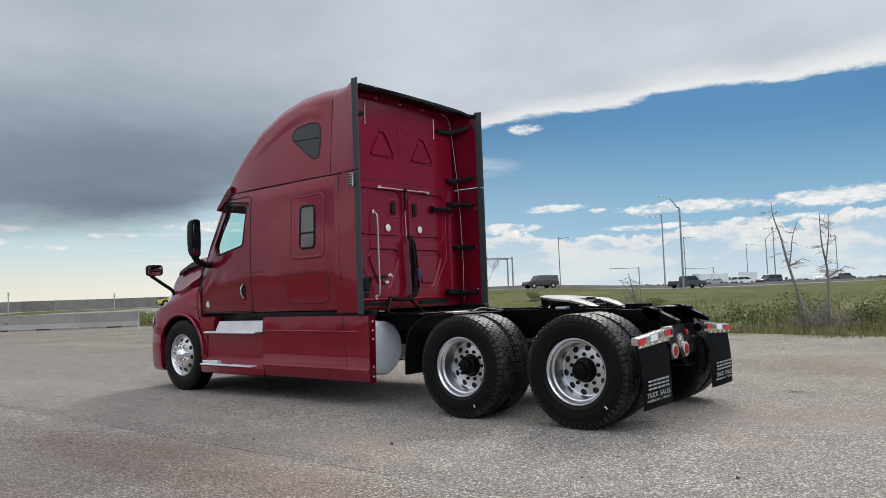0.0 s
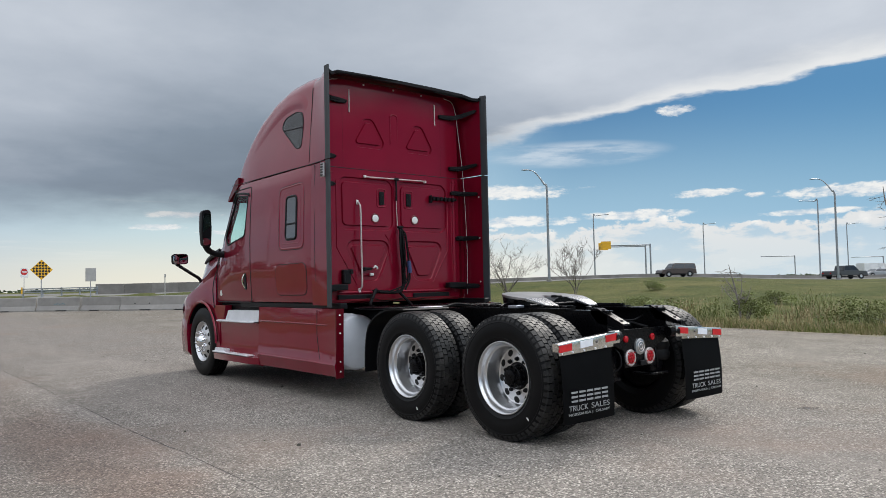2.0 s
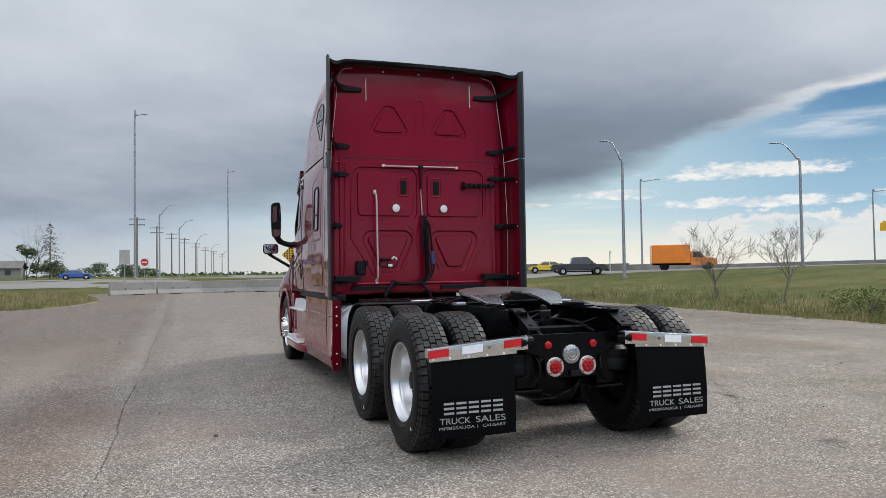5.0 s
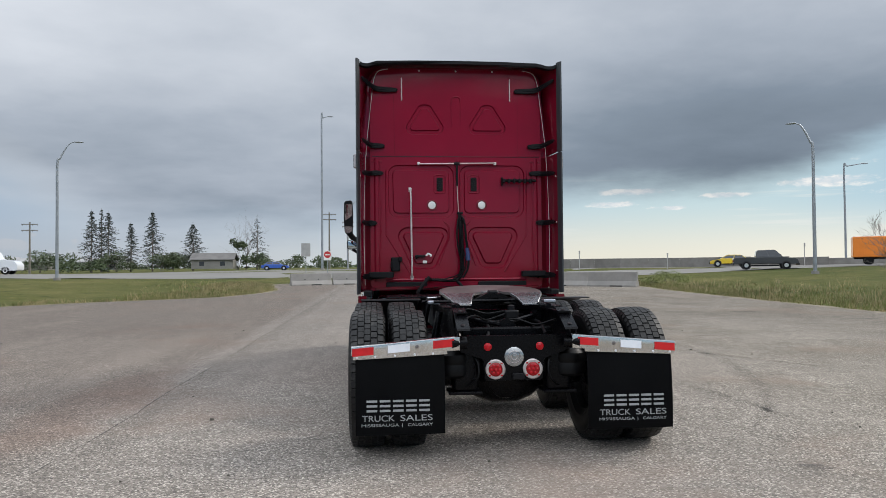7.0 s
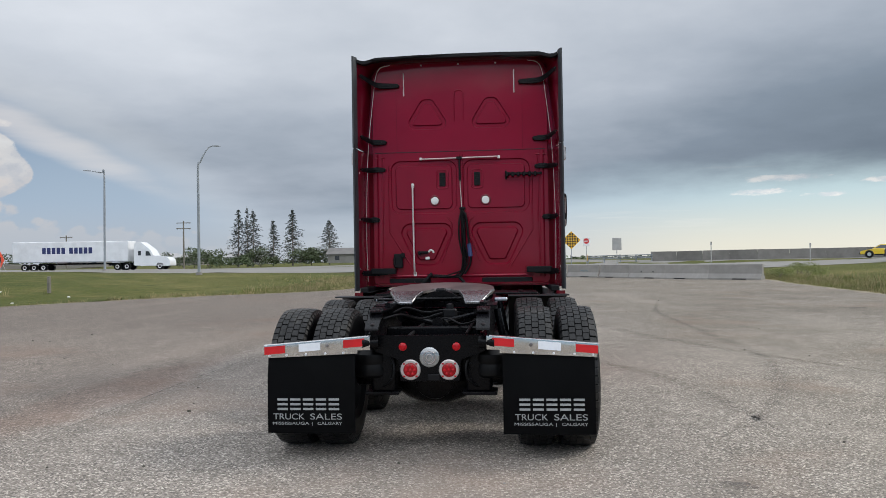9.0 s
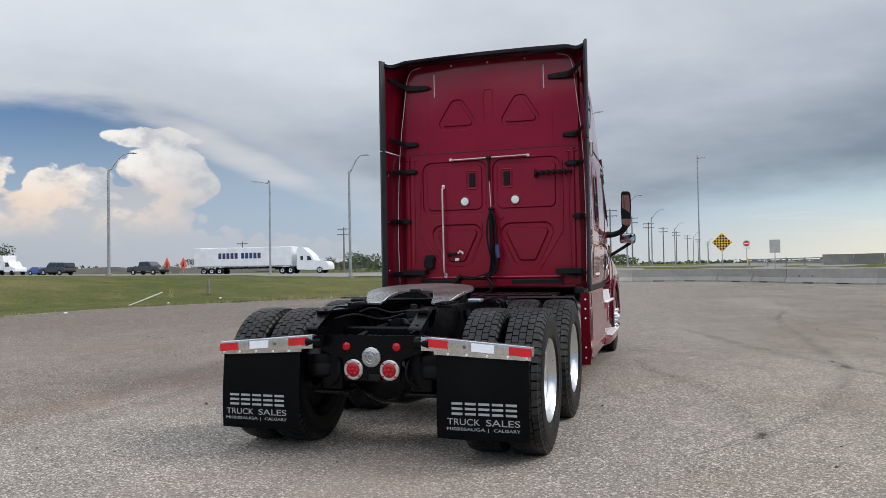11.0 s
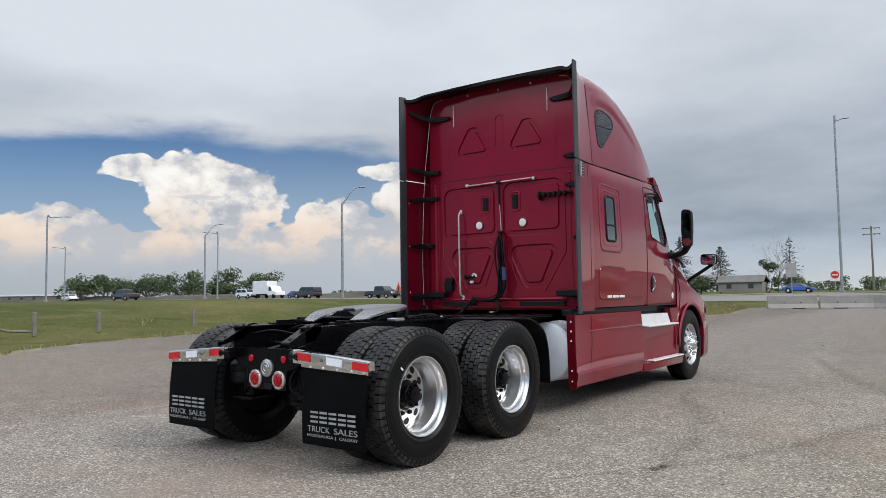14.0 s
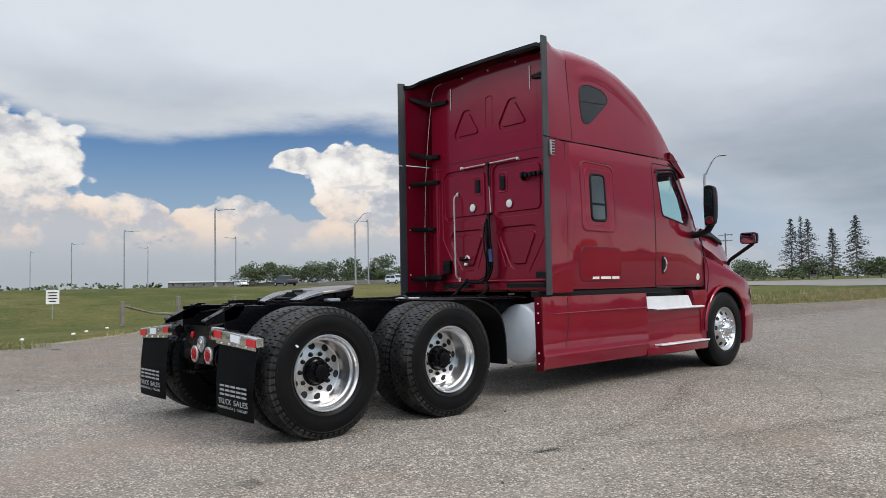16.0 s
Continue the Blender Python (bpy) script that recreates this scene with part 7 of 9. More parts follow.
# deep rounded skirt under the rim of the plate
bm = B()
front = [(0.435 * math.sin(a), 0.62 + 0.355 * math.cos(a)) for a in (radians(q) for q in range(-95, 96, 10))]
loft(bm, [[(x, y, tip(y) - 0.021), (x * 1.005, y, tip(y) - 0.030), (x * 0.99, 0.62 + (y - 0.62) * 0.985, tip(y) - 0.085), (x * 0.93, 0.62 + (y - 0.62) * 0.90, tip(y) - 0.105), (x * 0.88, 0.62 + (y - 0.62) * 0.84, tip(y) - 0.021)] for x, y in front])
part("plate_skirt", bm, BLACK_PAINT, fifth)
for s in SIDES:
    bm = B()
    z = tip(0.452)
    loft(bm, [[(s * 0.155, 0.452, z), (s * 0.433, 0.452, z), (s * 0.433, 0.452, z - 0.03), (s * 0.155, 0.452, z - 0.03)], [(s * 0.190, 0.34, z - 0.030), (s * 0.395, 0.34, z - 0.030), (s * 0.395, 0.34, z - 0.055), (s * 0.190, 0.34, z - 0.055)], [(s * 0.215, 0.205, z - 0.080), (s * 0.345, 0.205, z - 0.080), (s * 0.345, 0.205, z - 0.100), (s * 0.215, 0.205, z - 0.100)]])
    bmesh.ops.bevel(bm, geom=bm.edges[:], offset=0.004, segments=1, affect="EDGES")
    part("loading_ramp", bm, RAMP, fifth, "bright worn sloping loading ramp of the plate")
    bm = B()
    slab(bm, on_x([(0.22, 1.045), (0.45, 1.112), (0.62, 1.130), (0.62, 1.062), (0.40, 1.050)], s * 0.410), (-s * 0.022, 0, 0))
    part("skirt_rib", bm, BLACK_PAINT, fifth)
    bm = B()
    slab(bm, on_x([(0.40, 1.048), (0.84, 1.048), (0.70, 1.15), (0.54, 1.14)], s * 0.33), (-s * 0.06, 0, 0), 0.01)
    pivot = part("pivot_bracket", bm, BLACK_PAINT, fifth)
    bm = B()
    lathe(bm, [(0, 0.030), (s * 0.030, 0.028), (s * 0.034, 0.0)], 14, "x", (s * 0.33, 0.62, 1.105), cap=False)
    part("pivot_pin", bm, BLACK_PAINT, pivot)
    # toothed slide rail along the frame
    bm = B()
    loft(bm, [[(s * 0.345, y, 1.047), (s * 0.475, y, 1.047), (s * 0.475, y, 1.060), (s * 0.372, y, 1.060), (s * 0.372, y, 1.082), (s * 0.345, y, 1.082)] for y in (-0.09, 1.33)])
    slide = part("slide_rail", bm, BLACK_PAINT, fifth)
    for i in range(14):
        bm = B()
        box(bm, (s * 0.386, 0.0 + 0.092 * i, 1.068), (0.030, 0.045, 0.018), bevel=0.003)
        part("tooth", bm, BLACK_PAINT, slide)
    bm = B()
    box(bm, (s * 0.50, 0.50, 1.072), (0.11, 0.12, 0.030), bevel=0.008)
    part("wedge_stop", bm, STEEL_PLATE, fifth)
# arched saddle and lock in the throat
bm = B()
arch = [(-0.33, 1.055), (-0.24, 1.075), (-0.15, 1.105), (-0.06, 1.148), (0.06, 1.148), (0.15, 1.105), (0.24, 1.075), (0.33, 1.055), (0.33, 1.035), (0.22, 1.045), (0.12, 1.075), (0.04, 1.105), (-0.04, 1.105), (-0.12, 1.075), (-0.22, 1.045), (-0.33, 1.035)]
loft(bm, [[(a, y, b) for a, b in arch] for y in (0.36, 0.58)])
part("saddle", bm, BLACK_PAINT, fifth)
bm = B()
box(bm, (0, 0.44, 1.155), (0.08, 0.09, 0.032), bevel=0.010)
part("lock_jaw", bm, BLACK_PLASTIC, fifth)
bm = B()
lathe(bm, [(-0.09, 0.022), (0.09, 0.022)], 12, "x", (0, 0.40, 1.085))
part("lock_pin", bm, BLACK_PAINT, fifth)
bm = B()
tube(bm, [(-0.52, 0.30, 1.085), (-0.28, 0.31, 1.088), (0.0, 0.33, 1.090), (0.18, 0.36, 1.090)], 0.012, 8)
part("release_bar", bm, BLACK_PAINT, fifth)
bm = B()
tube(bm, curve_pts([(-0.42, 0.66, 1.10), (-0.52, 0.64, 1.09), (-0.60, 0.60, 1.07)]), 0.012, 8)
part("release_handle", bm, BLACK_PAINT, fifth)
# what shows between the rails: torque rods, valve and looping air lines
for x0, x1, y0, y1, z in ((-0.30, 0.06, 0.28, -0.04, 0.92), (0.32, 0.02, 0.20, -0.06, 0.94)):
    bm = B()
    tube(bm, [(x0, y0, z + 0.03), (x1, y1, z - 0.02)], 0.024, 10)
    lathe(bm, [(-0.03, 0.045), (0.03, 0.045)], 14, "y", (x0, y0, z + 0.03))
    lathe(bm, [(-0.03, 0.045), (0.03, 0.045)], 14, "y", (x1, y1, z - 0.02))
    part("torque_rod", bm, BLACK_PAINT, truck)
bm = B()
box(bm, (0.10, 0.12, 0.985), (0.11, 0.09, 0.07), bevel=0.010)
lathe(bm, [(0.0, 0.030), (0.04, 0.028), (0.05, 0.0)], 12, "z", (0.10, 0.12, 1.015), cap=False)
part("levelling_valve", bm, BLACK_PLASTIC, truck)
for pts in ([(-0.36, -0.36, 0.98), (-0.24, -0.22, 1.00), (-0.12, 0.0, 0.95), (0.06, 0.10, 0.99), (0.24, 0.30, 0.97)], [(0.36, -0.30, 0.97), (0.22, -0.26, 0.93), (0.10, -0.10, 0.96), (-0.05, 0.14, 0.93), (-0.20, 0.40, 0.96)], [(-0.34, 0.05, 1.0), (-0.25, 0.12, 1.03), (-0.10, 0.16, 0.99), (0.05, 0.14, 1.01)]):
    bm = B()
    tube(bm, curve_pts(pts), 0.008, 6)
    part("air_line", bm, HOSE, truck)
for y, z in ((1.0, 1.04), (1.75, 1.045)):
    bm = B()
    tube(bm, curve_pts([(-0.36, y, z), (-0.1, y + 0.06, z + 0.03), (0.15, y - 0.04, z - 0.01), (0.36, y + 0.03, z)]), 0.013, 8)
    part("air_line", bm, HOSE, truck)
for i, (a, b, z) in enumerate(((-0.18, -0.10, 0.90), (0.26, 0.28, 0.93))):
    bm = B()
    tube(bm, curve_pts([(a, -0.42, z - 0.06), ((a + b) / 2 + 0.03, 0.0, z), (b, 0.6, z - 0.02), (b * 0.9, 1.6, z)]), 0.014, 8)
    part("air_line", bm, HOSE, truck)
# deck plate behind the cab, quarter fenders and tanks
bm = B()
box(bm, (0, 2.42, 1.045), (1.75, 0.62, 0.022), bevel=0.006)
deck_plate = part("deck_plate", bm, BLACK_PAINT, truck, "black deck plate behind the cab")
for i in range(8):
    bm = B()
    box(bm, (-0.7 + 0.2 * i, 2.42, 1.058), (0.05, 0.55, 0.008))
    part("tread_rib", bm, BLACK_PAINT, deck_plate)
bm = B()
box(bm, (-0.30, 2.03, 1.046), (0.30, 0.12, 0.014), bevel=0.004)
part("deck_step", bm, STEP_ALU, truck, "bright metal deck step")
for s in SIDES:
    bm = B()
    line = curve_pts([(0, 1.42, 1.062), (0, 1.70, 1.052), (0, 1.90, 0.99), (0, 2.04, 0.88), (0, 2.10, 0.68), (0, 2.115, 0.41)], 3)
    loft(bm, [[(s * x, q.y, q.z) for q in line] + [(s * x, q.y - 0.012, q.z - 0.012) for q in line[::-1]] for x in (0.56, 0.575, 1.13, 1.145)])
    part("quarter_fender", bm, BLACK_PLASTIC, truck, "black curved quarter fender")
    bm = B()
    e = 2.585 if s > 0 else 2.69
    lathe(bm, [(e, 0.0), (e + 0.002, 0.12), (e + 0.010, 0.25), (e + 0.028, 0.296), (e + 0.055, 0.315), (4.55, 0.315), (4.58, 0.29), (4.58, 0.0)], 48, "y", (s * 0.83, 0, 0.655), cap=False)
    part("fuel_tank", bm, TANK, truck, "grey aluminium fuel tank")
    for y in (2.95, 3.8):
        bm = B()
        lathe(bm, [(y - 0.04, 0.318), (y - 0.04, 0.325), (y + 0.04, 0.325), (y + 0.04, 0.318)], 48, "y", (s * 0.83, 0, 0.655), cap=False)
        part("tank_strap", bm, STEP_ALU, truck)

# ---- cab and sleeper shell
def half_to_ring(half, y):
    return [(a, y, b) for a, b in half] + [(-a, y, b) for a, b in half[::-1]]


def cab_half(zt, wt, wm, wb, zb=1.095):
    h = zt - zb
    return [(wb - 0.10, zb), (wb - 0.02, zb + 0.02), (wb, zb + 0.08), (wm, zb + 0.28 * h), (wm, zb + 0.52 * h), (wm - 0.012, zb + 0.74 * h), (wt + 0.01, zt - 0.16), (wt, zt - 0.022), (wt - 0.007, zt - 0.005), (wt - 0.030, zt)]


CAB = ((3.12, 2.735, 1.155, 1.178, 1.16), (3.20, 2.735, 1.160, 1.183, 1.165), (4.0, 2.735, 1.148, 1.180, 1.16), (4.8, 2.735, 1.135, 1.175, 1.155), (5.2, 2.735, 1.12, 1.17, 1.15), (5.48, 2.72, 1.07, 1.155, 1.14), (5.72, 2.36, 1.06, 1.14, 1.13), (5.90, 2.08, 1.06, 1.125, 1.12), (6.06, 1.84, 1.03, 1.11, 1.11))


def dense(pts, closed=True, step=0.08):
    """Extra points along a 2D line, so that it can follow a curved panel."""
    out = []
    for a, b in zip(pts, pts[1:] + (pts[:1] if closed else [])):
        n = max(1, int(math.dist(a, b) / step))
        out += [(a[0] + (b[0] - a[0]) * i / n, a[1] + (b[1] - a[1]) * i / n) for i in range(n)]
    return out if closed else out + [pts[-1]]


def flank(y, z):
    """How far out the cab's side lies at y and z."""
    y = min(max(y, CAB[0][0]), CAB[-1][0])
    for u, v in zip(CAB, CAB[1:]):
        if y <= v[0]:
            k = (y - u[0]) / (v[0] - u[0])
            half = [(a[0] + (b[0] - a[0]) * k, a[1] + (b[1] - a[1]) * k) for a, b in zip(cab_half(*u[1:]), cab_half(*v[1:]))][2:]
            break
    z = min(max(z, half[0][1]), half[-1][1])
    for a, b in zip(half, half[1:]):
        if z <= b[1]:
            return a[0] + (b[0] - a[0]) * (z - a[1]) / max(b[1] - a[1], 1e-6)
    return half[-1][0]


bm = B()
loft(bm, [half_to_ring(cab_half(*c[1:]), c[0]) for c in CAB])
cab = part("cab_shell", bm, PAINT, truck, "glossy dark red cab and sleeper shell")
DOOR_WIN = rounded([(4.895, 2.535), (5.36, 2.60), (5.67, 2.03), (5.60, 1.905), (4.975, 2.005)], 0.06, 6)
cutters = []
bm = B()
loft(bm, [half_to_ring([(1.10, 1.25), (1.135, 1.6), (1.125, 2.2), (1.085, 2.60), (0.9, 2.67)], y) for y in (4.0, 5.30)] + [half_to_ring([(1.06, 1.25), (1.08, 1.6), (1.04, 1.75), (0.98, 1.85), (0.9, 1.88)], 5.92)])
cutters.append(temp(bm))
bm = B()
loft(bm, [on_x(DOOR_WIN, x) for x in (-1.4, 1.4)])
cutters.append(temp(bm))
bm = B()
slab(bm, [(-1.03, 5.38, 2.72), (1.03, 5.38, 2.72), (1.03, 6.3, 1.96), (-1.03, 6.3, 1.96)], (0, -0.35, -0.2))
bmesh.ops.recalc_face_normals(bm, faces=bm.faces)
cutters.append(temp(bm))
cut(cab, cutters)

for s in SIDES:
    win = DOOR_WIN
    bm = B()
    slab(bm, [(s * (flank(a, b) - 0.016), a, b) for a, b in dense(win)], (s * 0.006, 0, 0))
    pane = part("door_window", bm, GLASS, truck, "green-tinted clear door window glass")
    pane.visible_shadow = False
    bm = B()
    bead(bm, [(s * (flank(a, b) - 0.002), a, b) for a, b in win], (s, 0, 0), 0.015, 0.010)
    part("window_seal", bm, BLACK_PLASTIC, pane)
    # door outline, belt crease, handle
    def skin(a, b, lift=0.0):
        """A point on the cab's flank."""
        x = flank(a, b)
        return (s * (x + lift), a, b)
    bm = B()
    door = rounded([(4.80, 1.11), (4.80, 2.66), (5.44, 2.66), (6.02, 1.86), (6.04, 1.11)], 0.05)
    bead(bm, [skin(a, b, 0.001) for a, b in dense(door)], (s, 0, 0), 0.009, 0.004)
    part("door_seam", bm, SEAM, truck)
    bm = B()
    pts = rounded([(4.94, 1.275), (4.935, 1.50), (5.00, 1.505), (5.01, 1.28)], 0.025)
    slab(bm, [skin(a, b, -0.005) for a, b in pts], (s * 0.012, 0, 0), 0.006)
    handle = part("door_handle", bm, BLACK_PLASTIC, truck, "black door handle recess with chrome grip")
    bm = B()
    tube(bm, curve_pts([skin(4.972, 1.30, 0.008), skin(4.985, 1.36, 0.032), skin(4.985, 1.43, 0.032), skin(4.972, 1.485, 0.008)]), 0.012, 10)
    part("grip", bm, CHROME, handle, "chrome grip")
    # badge on the cowl
    bm = B()
    lathe(bm, [(0, 0.047), (s * 0.006, 0.045), (s * 0.007, 0.0)], 24, "x", skin(5.88, 1.235, -0.004), cap=False)
    part("badge", bm, PALE, truck, "round pale badge")
    # sleeper window with raised surround
    bm = B()
    pan = rounded([(3.33, 1.77), (3.33, 2.54), (3.95, 2.52), (3.95, 1.77)], 0.10)
    bead(bm, [skin(a, b, -0.002) for a, b in dense(pan)], (s, 0, 0), 0.016, 0.007)
    surround = part("window_surround", bm, PAINT, truck)
    bm = B()
    bead(bm, [skin(a, b, -0.002) for a, b in rounded([(3.40, 1.83), (3.40, 2.47), (3.88, 2.45), (3.88, 1.83)], 0.08)], (s, 0, 0), 0.007, 0.004)
    part("surround_lip", bm, PAINT, surround)
    bm = B()
    bead(bm, [skin(a, b, -0.001) for a, b in dense(rounded([(3.312, 1.752), (3.312, 2.558), (3.968, 2.538), (3.968, 1.752)], 0.11))], (s, 0, 0), 0.0045, 0.0025)
    part("surround_gap", bm, SEAM, surround)
    bm = B()
    bead(bm, [skin(a, b, 0.004) for a, b in ((4.865, 2.545), (4.90, 2.578), (5.12, 2.602), (5.36, 2.628), (5.42, 2.59), (5.47, 2.50))], (s, 0, 0), 0.015, 0.018, False)
    part("door_visor", bm, BLACK_PLASTIC, truck, "black rain visor over the door window")
    bm = B()
    glass = rounded([(3.50, 1.885), (3.50, 2.405), (3.76, 2.405), (3.775, 1.885)], 0.06)
    slab(bm, [skin(a, b, -0.004) for a, b in glass], (s * 0.008, 0, 0), 0.002)
    sw = part("sleeper_window", bm, DARK_GLASS, truck, "dark sleeper side window with black frame")
    bm = B()
    bead(bm, [skin(a, b) for a, b in glass], (s, 0, 0), 0.018, 0.013)
    part("window_frame", bm, BLACK_PLASTIC, sw)
    bm = B()
    box(bm, skin(3.637, 2.07, 0.004), (0.012, 0.25, 0.022), bevel=0.003)
    part("glazing_bar", bm, BLACK_PLASTIC, sw)
    # luggage door
    bm = B()
    lug = rounded([(3.27, 1.205), (3.27, 1.585), (4.06, 1.575), (4.06, 1.205)], 0.11, 6)
    slab(bm, [skin(a, b, -0.004) for a, b in lug], (s * 0.010, 0, 0), 0.006)
    ld = part("luggage_door", bm, PAINT, truck, "rounded red luggage door in the sleeper side")
    bm = B()
    bead(bm, [skin(a, b, -0.001) for a, b in lug], (s, 0, 0), 0.009, 0.005)
    part("door_gap", bm, SEAM, ld)
    if s > 0:
        for i in range(3):
            bm = B()
            box(bm, skin(3.56 + 0.19 * i, 1.238, 0.008), (0.002, (0.12, 0.19, 0.14)[i], 0.028))
            part("decal", bm, PALE, ld, "small pale decal")
    # seams along the flank
    for name, pts in (("roof_seam", [(2.72, 2.728), (3.6, 2.742), (4.8, 2.742), (5.45, 2.745)]), ("pillar_seam", [(3.06, 1.12), (3.06, 2.72)])):
        bm = B()
        bead(bm, [skin(a, b, 0.007 if a < 3.1 else 0.0) if b < 2.72 else (s * (1.192 - 0.075 * min(max(a - 2.72, 0) / 0.5, 1) ** 2 * 0.45 - 0.012 * max(a - 3.2, 0)), a, b) for a, b in dense(pts, False)], (s, 0, 0), 0.0045, 0.0025, False)
        part(name, bm, SEAM, truck)

# interior seen through the door windows
bm = B()
tube(bm, [(-0.70 + 0.22 * math.cos(a), 5.30 + 0.05 * math.sin(a), 1.97 + 0.2 * math.sin(a)) for a in (2 * math.pi * i / 20 for i in range(21))], 0.018, 8)
tube(bm, [(-0.70, 5.30, 1.97), (-0.68, 5.52, 1.68)], 0.035, 8)
tube(bm, [(-0.90, 5.30, 1.97), (-0.50, 5.30, 1.97)], 0.022, 8)
part("steering_wheel", bm, BLACK_PLASTIC, truck)
for x in (-0.52, 0.52):
    bm = B()
    box(bm, (x, 4.72, 1.66), (0.52, 0.52, 0.16), bevel=0.05, seg=2)
    box(bm, (x, 4.45, 2.02), (0.50, 0.16, 0.62), bevel=0.06, seg=2)
    part("cab_seat", bm, SEAT, truck, "grey cab seat")
bm = B()
loft(bm, [[(x, 5.40, 1.30), (x, 5.42, 1.72), (x, 5.62, 1.86), (x, 5.90, 1.84), (x, 5.90, 1.30)] for x in (-1.03, 1.03)])
part("dashboard", bm, BLACK_PLASTIC, truck)

# ---- roof fairing
def roof_half(y):
    """Half section of the raised roof at y: widths and heights."""
    keys = [(3.10, 3.838, 1.162, 0.20), (3.5, 3.880, 1.153, 0.23), (3.9, 3.880, 1.145, 0.26), (4.3, 3.812, 1.138, 0.29), (4.7, 3.665, 1.128, 0.31), (5.0, 3.475, 1.112, 0.31), (5.25, 3.25, 1.085, 0.27), (5.45, 2.98, 1.045, 0.15), (5.53, 2.82, 1.01, 0.05)]
    for a, b in zip(keys, keys[1:]):
        if y <= b[0]:
            k = (y - a[0]) / (b[0] - a[0])
            k = min(max(k, 0), 1)
            return [a[i] + (b[i] - a[i]) * k for i in (1, 2, 3)]
    return keys[-1][1:]


def roof_ring(y):
    zt, w, r = roof_half(y)
    z0 = 2.742
    r = min(r, (zt - z0) * 0.9)
    lean = 0.06 * (zt - z0)
    half = [(w, z0), (w - lean * 0.3, z0 + (zt - r - z0) * 0.35), (w - lean * 0.7, z0 + (zt - r - z0) * 0.7), (w - lean, zt - r)]
    for i in range(1, 9):
        a = math.pi / 2 * i / 8
        half.append((w - lean - r * 1.15 * (1 - math.cos(a)), zt - r + r * math.sin(a)))
    half.append(((w - lean - r * 1.15) * 0.5, zt + 0.012))
    half.append((0.0, zt + 0.016))
    return [(a, y, b) for a, b in half] + [(-a, y, b) for a, b in half[-2::-1]]


bm = B()
YS = [3.203 + 0.0776 * i for i in range(31)]
loft(bm, [roof_ring(y) for y in YS])
roof = part("roof_fairing", bm, PAINT, truck, "tall rounded red roof fairing", 40)
for s in SIDES:
    def rskin(a, b, lift=0.0):
        zt, w, r = roof_half(a)
        r = min(r, (zt - 2.742) * 0.9)
        lean = 0.06 * (zt - 2.742)
        if b <= zt - r:
            x = w - lean * max(0, (b - 2.742) / max(zt - r - 2.742, 0.01))
        else:
            q = min((b - zt + r) / r, 0.97)
            x = w - lean - r * 1.15 * (1 - math.sqrt(1 - q * q))
        return (s * (x + lift), a, b)
    pts = rounded([(3.405, 3.20), (3.43, 3.40), (3.60, 3.45), (3.90, 3.42), (3.99, 3.31), (3.55, 2.98), (3.43, 2.98)], 0.07, 4)
    bm = B()
    vs = [bm.verts.new(rskin(a, b, 0.004)) for a, b in pts]
    mid = bm.verts.new(rskin(3.64, 3.25, 0.006))
    for i in range(len(vs)):
        bm.faces.new((vs[i], vs[(i + 1) % len(vs)], mid))
    bmesh.ops.solidify(bm, geom=bm.faces[:], thickness=0.012)
    uw = part("roof_window", bm, DARK_GLASS, roof, "dark curved triangular roof window", 50)
    bm = B()
    bead(bm, [rskin(a, b, 0.0) for a, b in pts], (s, 0, 0.15), 0.010, 0.009)
    part("window_frame", bm, SEAM, uw)
    bm = B()
    tube(bm, [rskin(3.412, 3.23, 0.006), rskin(3.68, 3.245, 0.008), rskin(3.92, 3.265, 0.006)], 0.006, 6)
    part("glazing_bar", bm, SEAM, uw)
    bm = B()
    crest = [q for q in curve_pts([(3.34, 3.42, 0), (3.44, 3.53, 0), (3.66, 3.58, 0), (3.98, 3.55, 0), (4.35, 3.42, 0), (4.70, 3.24, 0), (4.92, 3.09, 0)], 5)]
    rings = []
    for i, q in enumerate(crest):
        a, b = crest[max(i - 1, 0)], crest[min(i + 1, len(crest) - 1)]
        across = Vector((b - a)).normalized().cross(Vector((0, 0, 1)))
        fade = min(1.0, 4.0 * i / len(crest), 2.2 * (len(crest) - 1 - i) / len(crest))
        ring = []
        for k in range(-6, 7):
            c = k / 6
            ring.append(rskin(q.x + across.x * 0.115 * c, q.y + across.y * 0.115 * c, -0.0015 + 0.0135 * fade * (0.5 + 0.5 * math.cos(math.pi * c))))
        rings.append(ring)
    loft(bm, rings, cap=False, closed=False)
    part("roof_crease", bm, PAINT, roof, angle=60)
    bm = B()
    bead(bm, [rskin(3.21, z, 0.0) for z in (2.76, 3.0, 3.2, 3.4, 3.55, 3.66)], (s, 0, 0.2), 0.006, 0.005, False)
    part("panel_seam", bm, SEAM, roof)
# sun visor over the windscreen
bm = B()
prof = [(5.40, 2.85), (5.48, 2.82), (5.72, 2.60), (5.76, 2.55), (5.73, 2.54), (5.66, 2.58), (5.40, 2.73)]
loft(bm, [[(x, y - 0.05 * (abs(x) / 1.1) ** 2 * 2, z) for y, z in prof] for x in (-1.11, -1.04, -0.7, 0, 0.7, 1.04, 1.11)])
part("sun_visor", bm, PAINT_DARK, truck, "dark red sun visor above the windscreen")
for s in SIDES:
    bm = B()
    tube(bm, [(s * 1.12, 4.80, 2.70), (s * 1.115, 5.2, 2.695), (s * 1.10, 5.48, 2.65)], 0.008, 8)
    part("drip_rail", bm, BLACK_PLASTIC, truck)

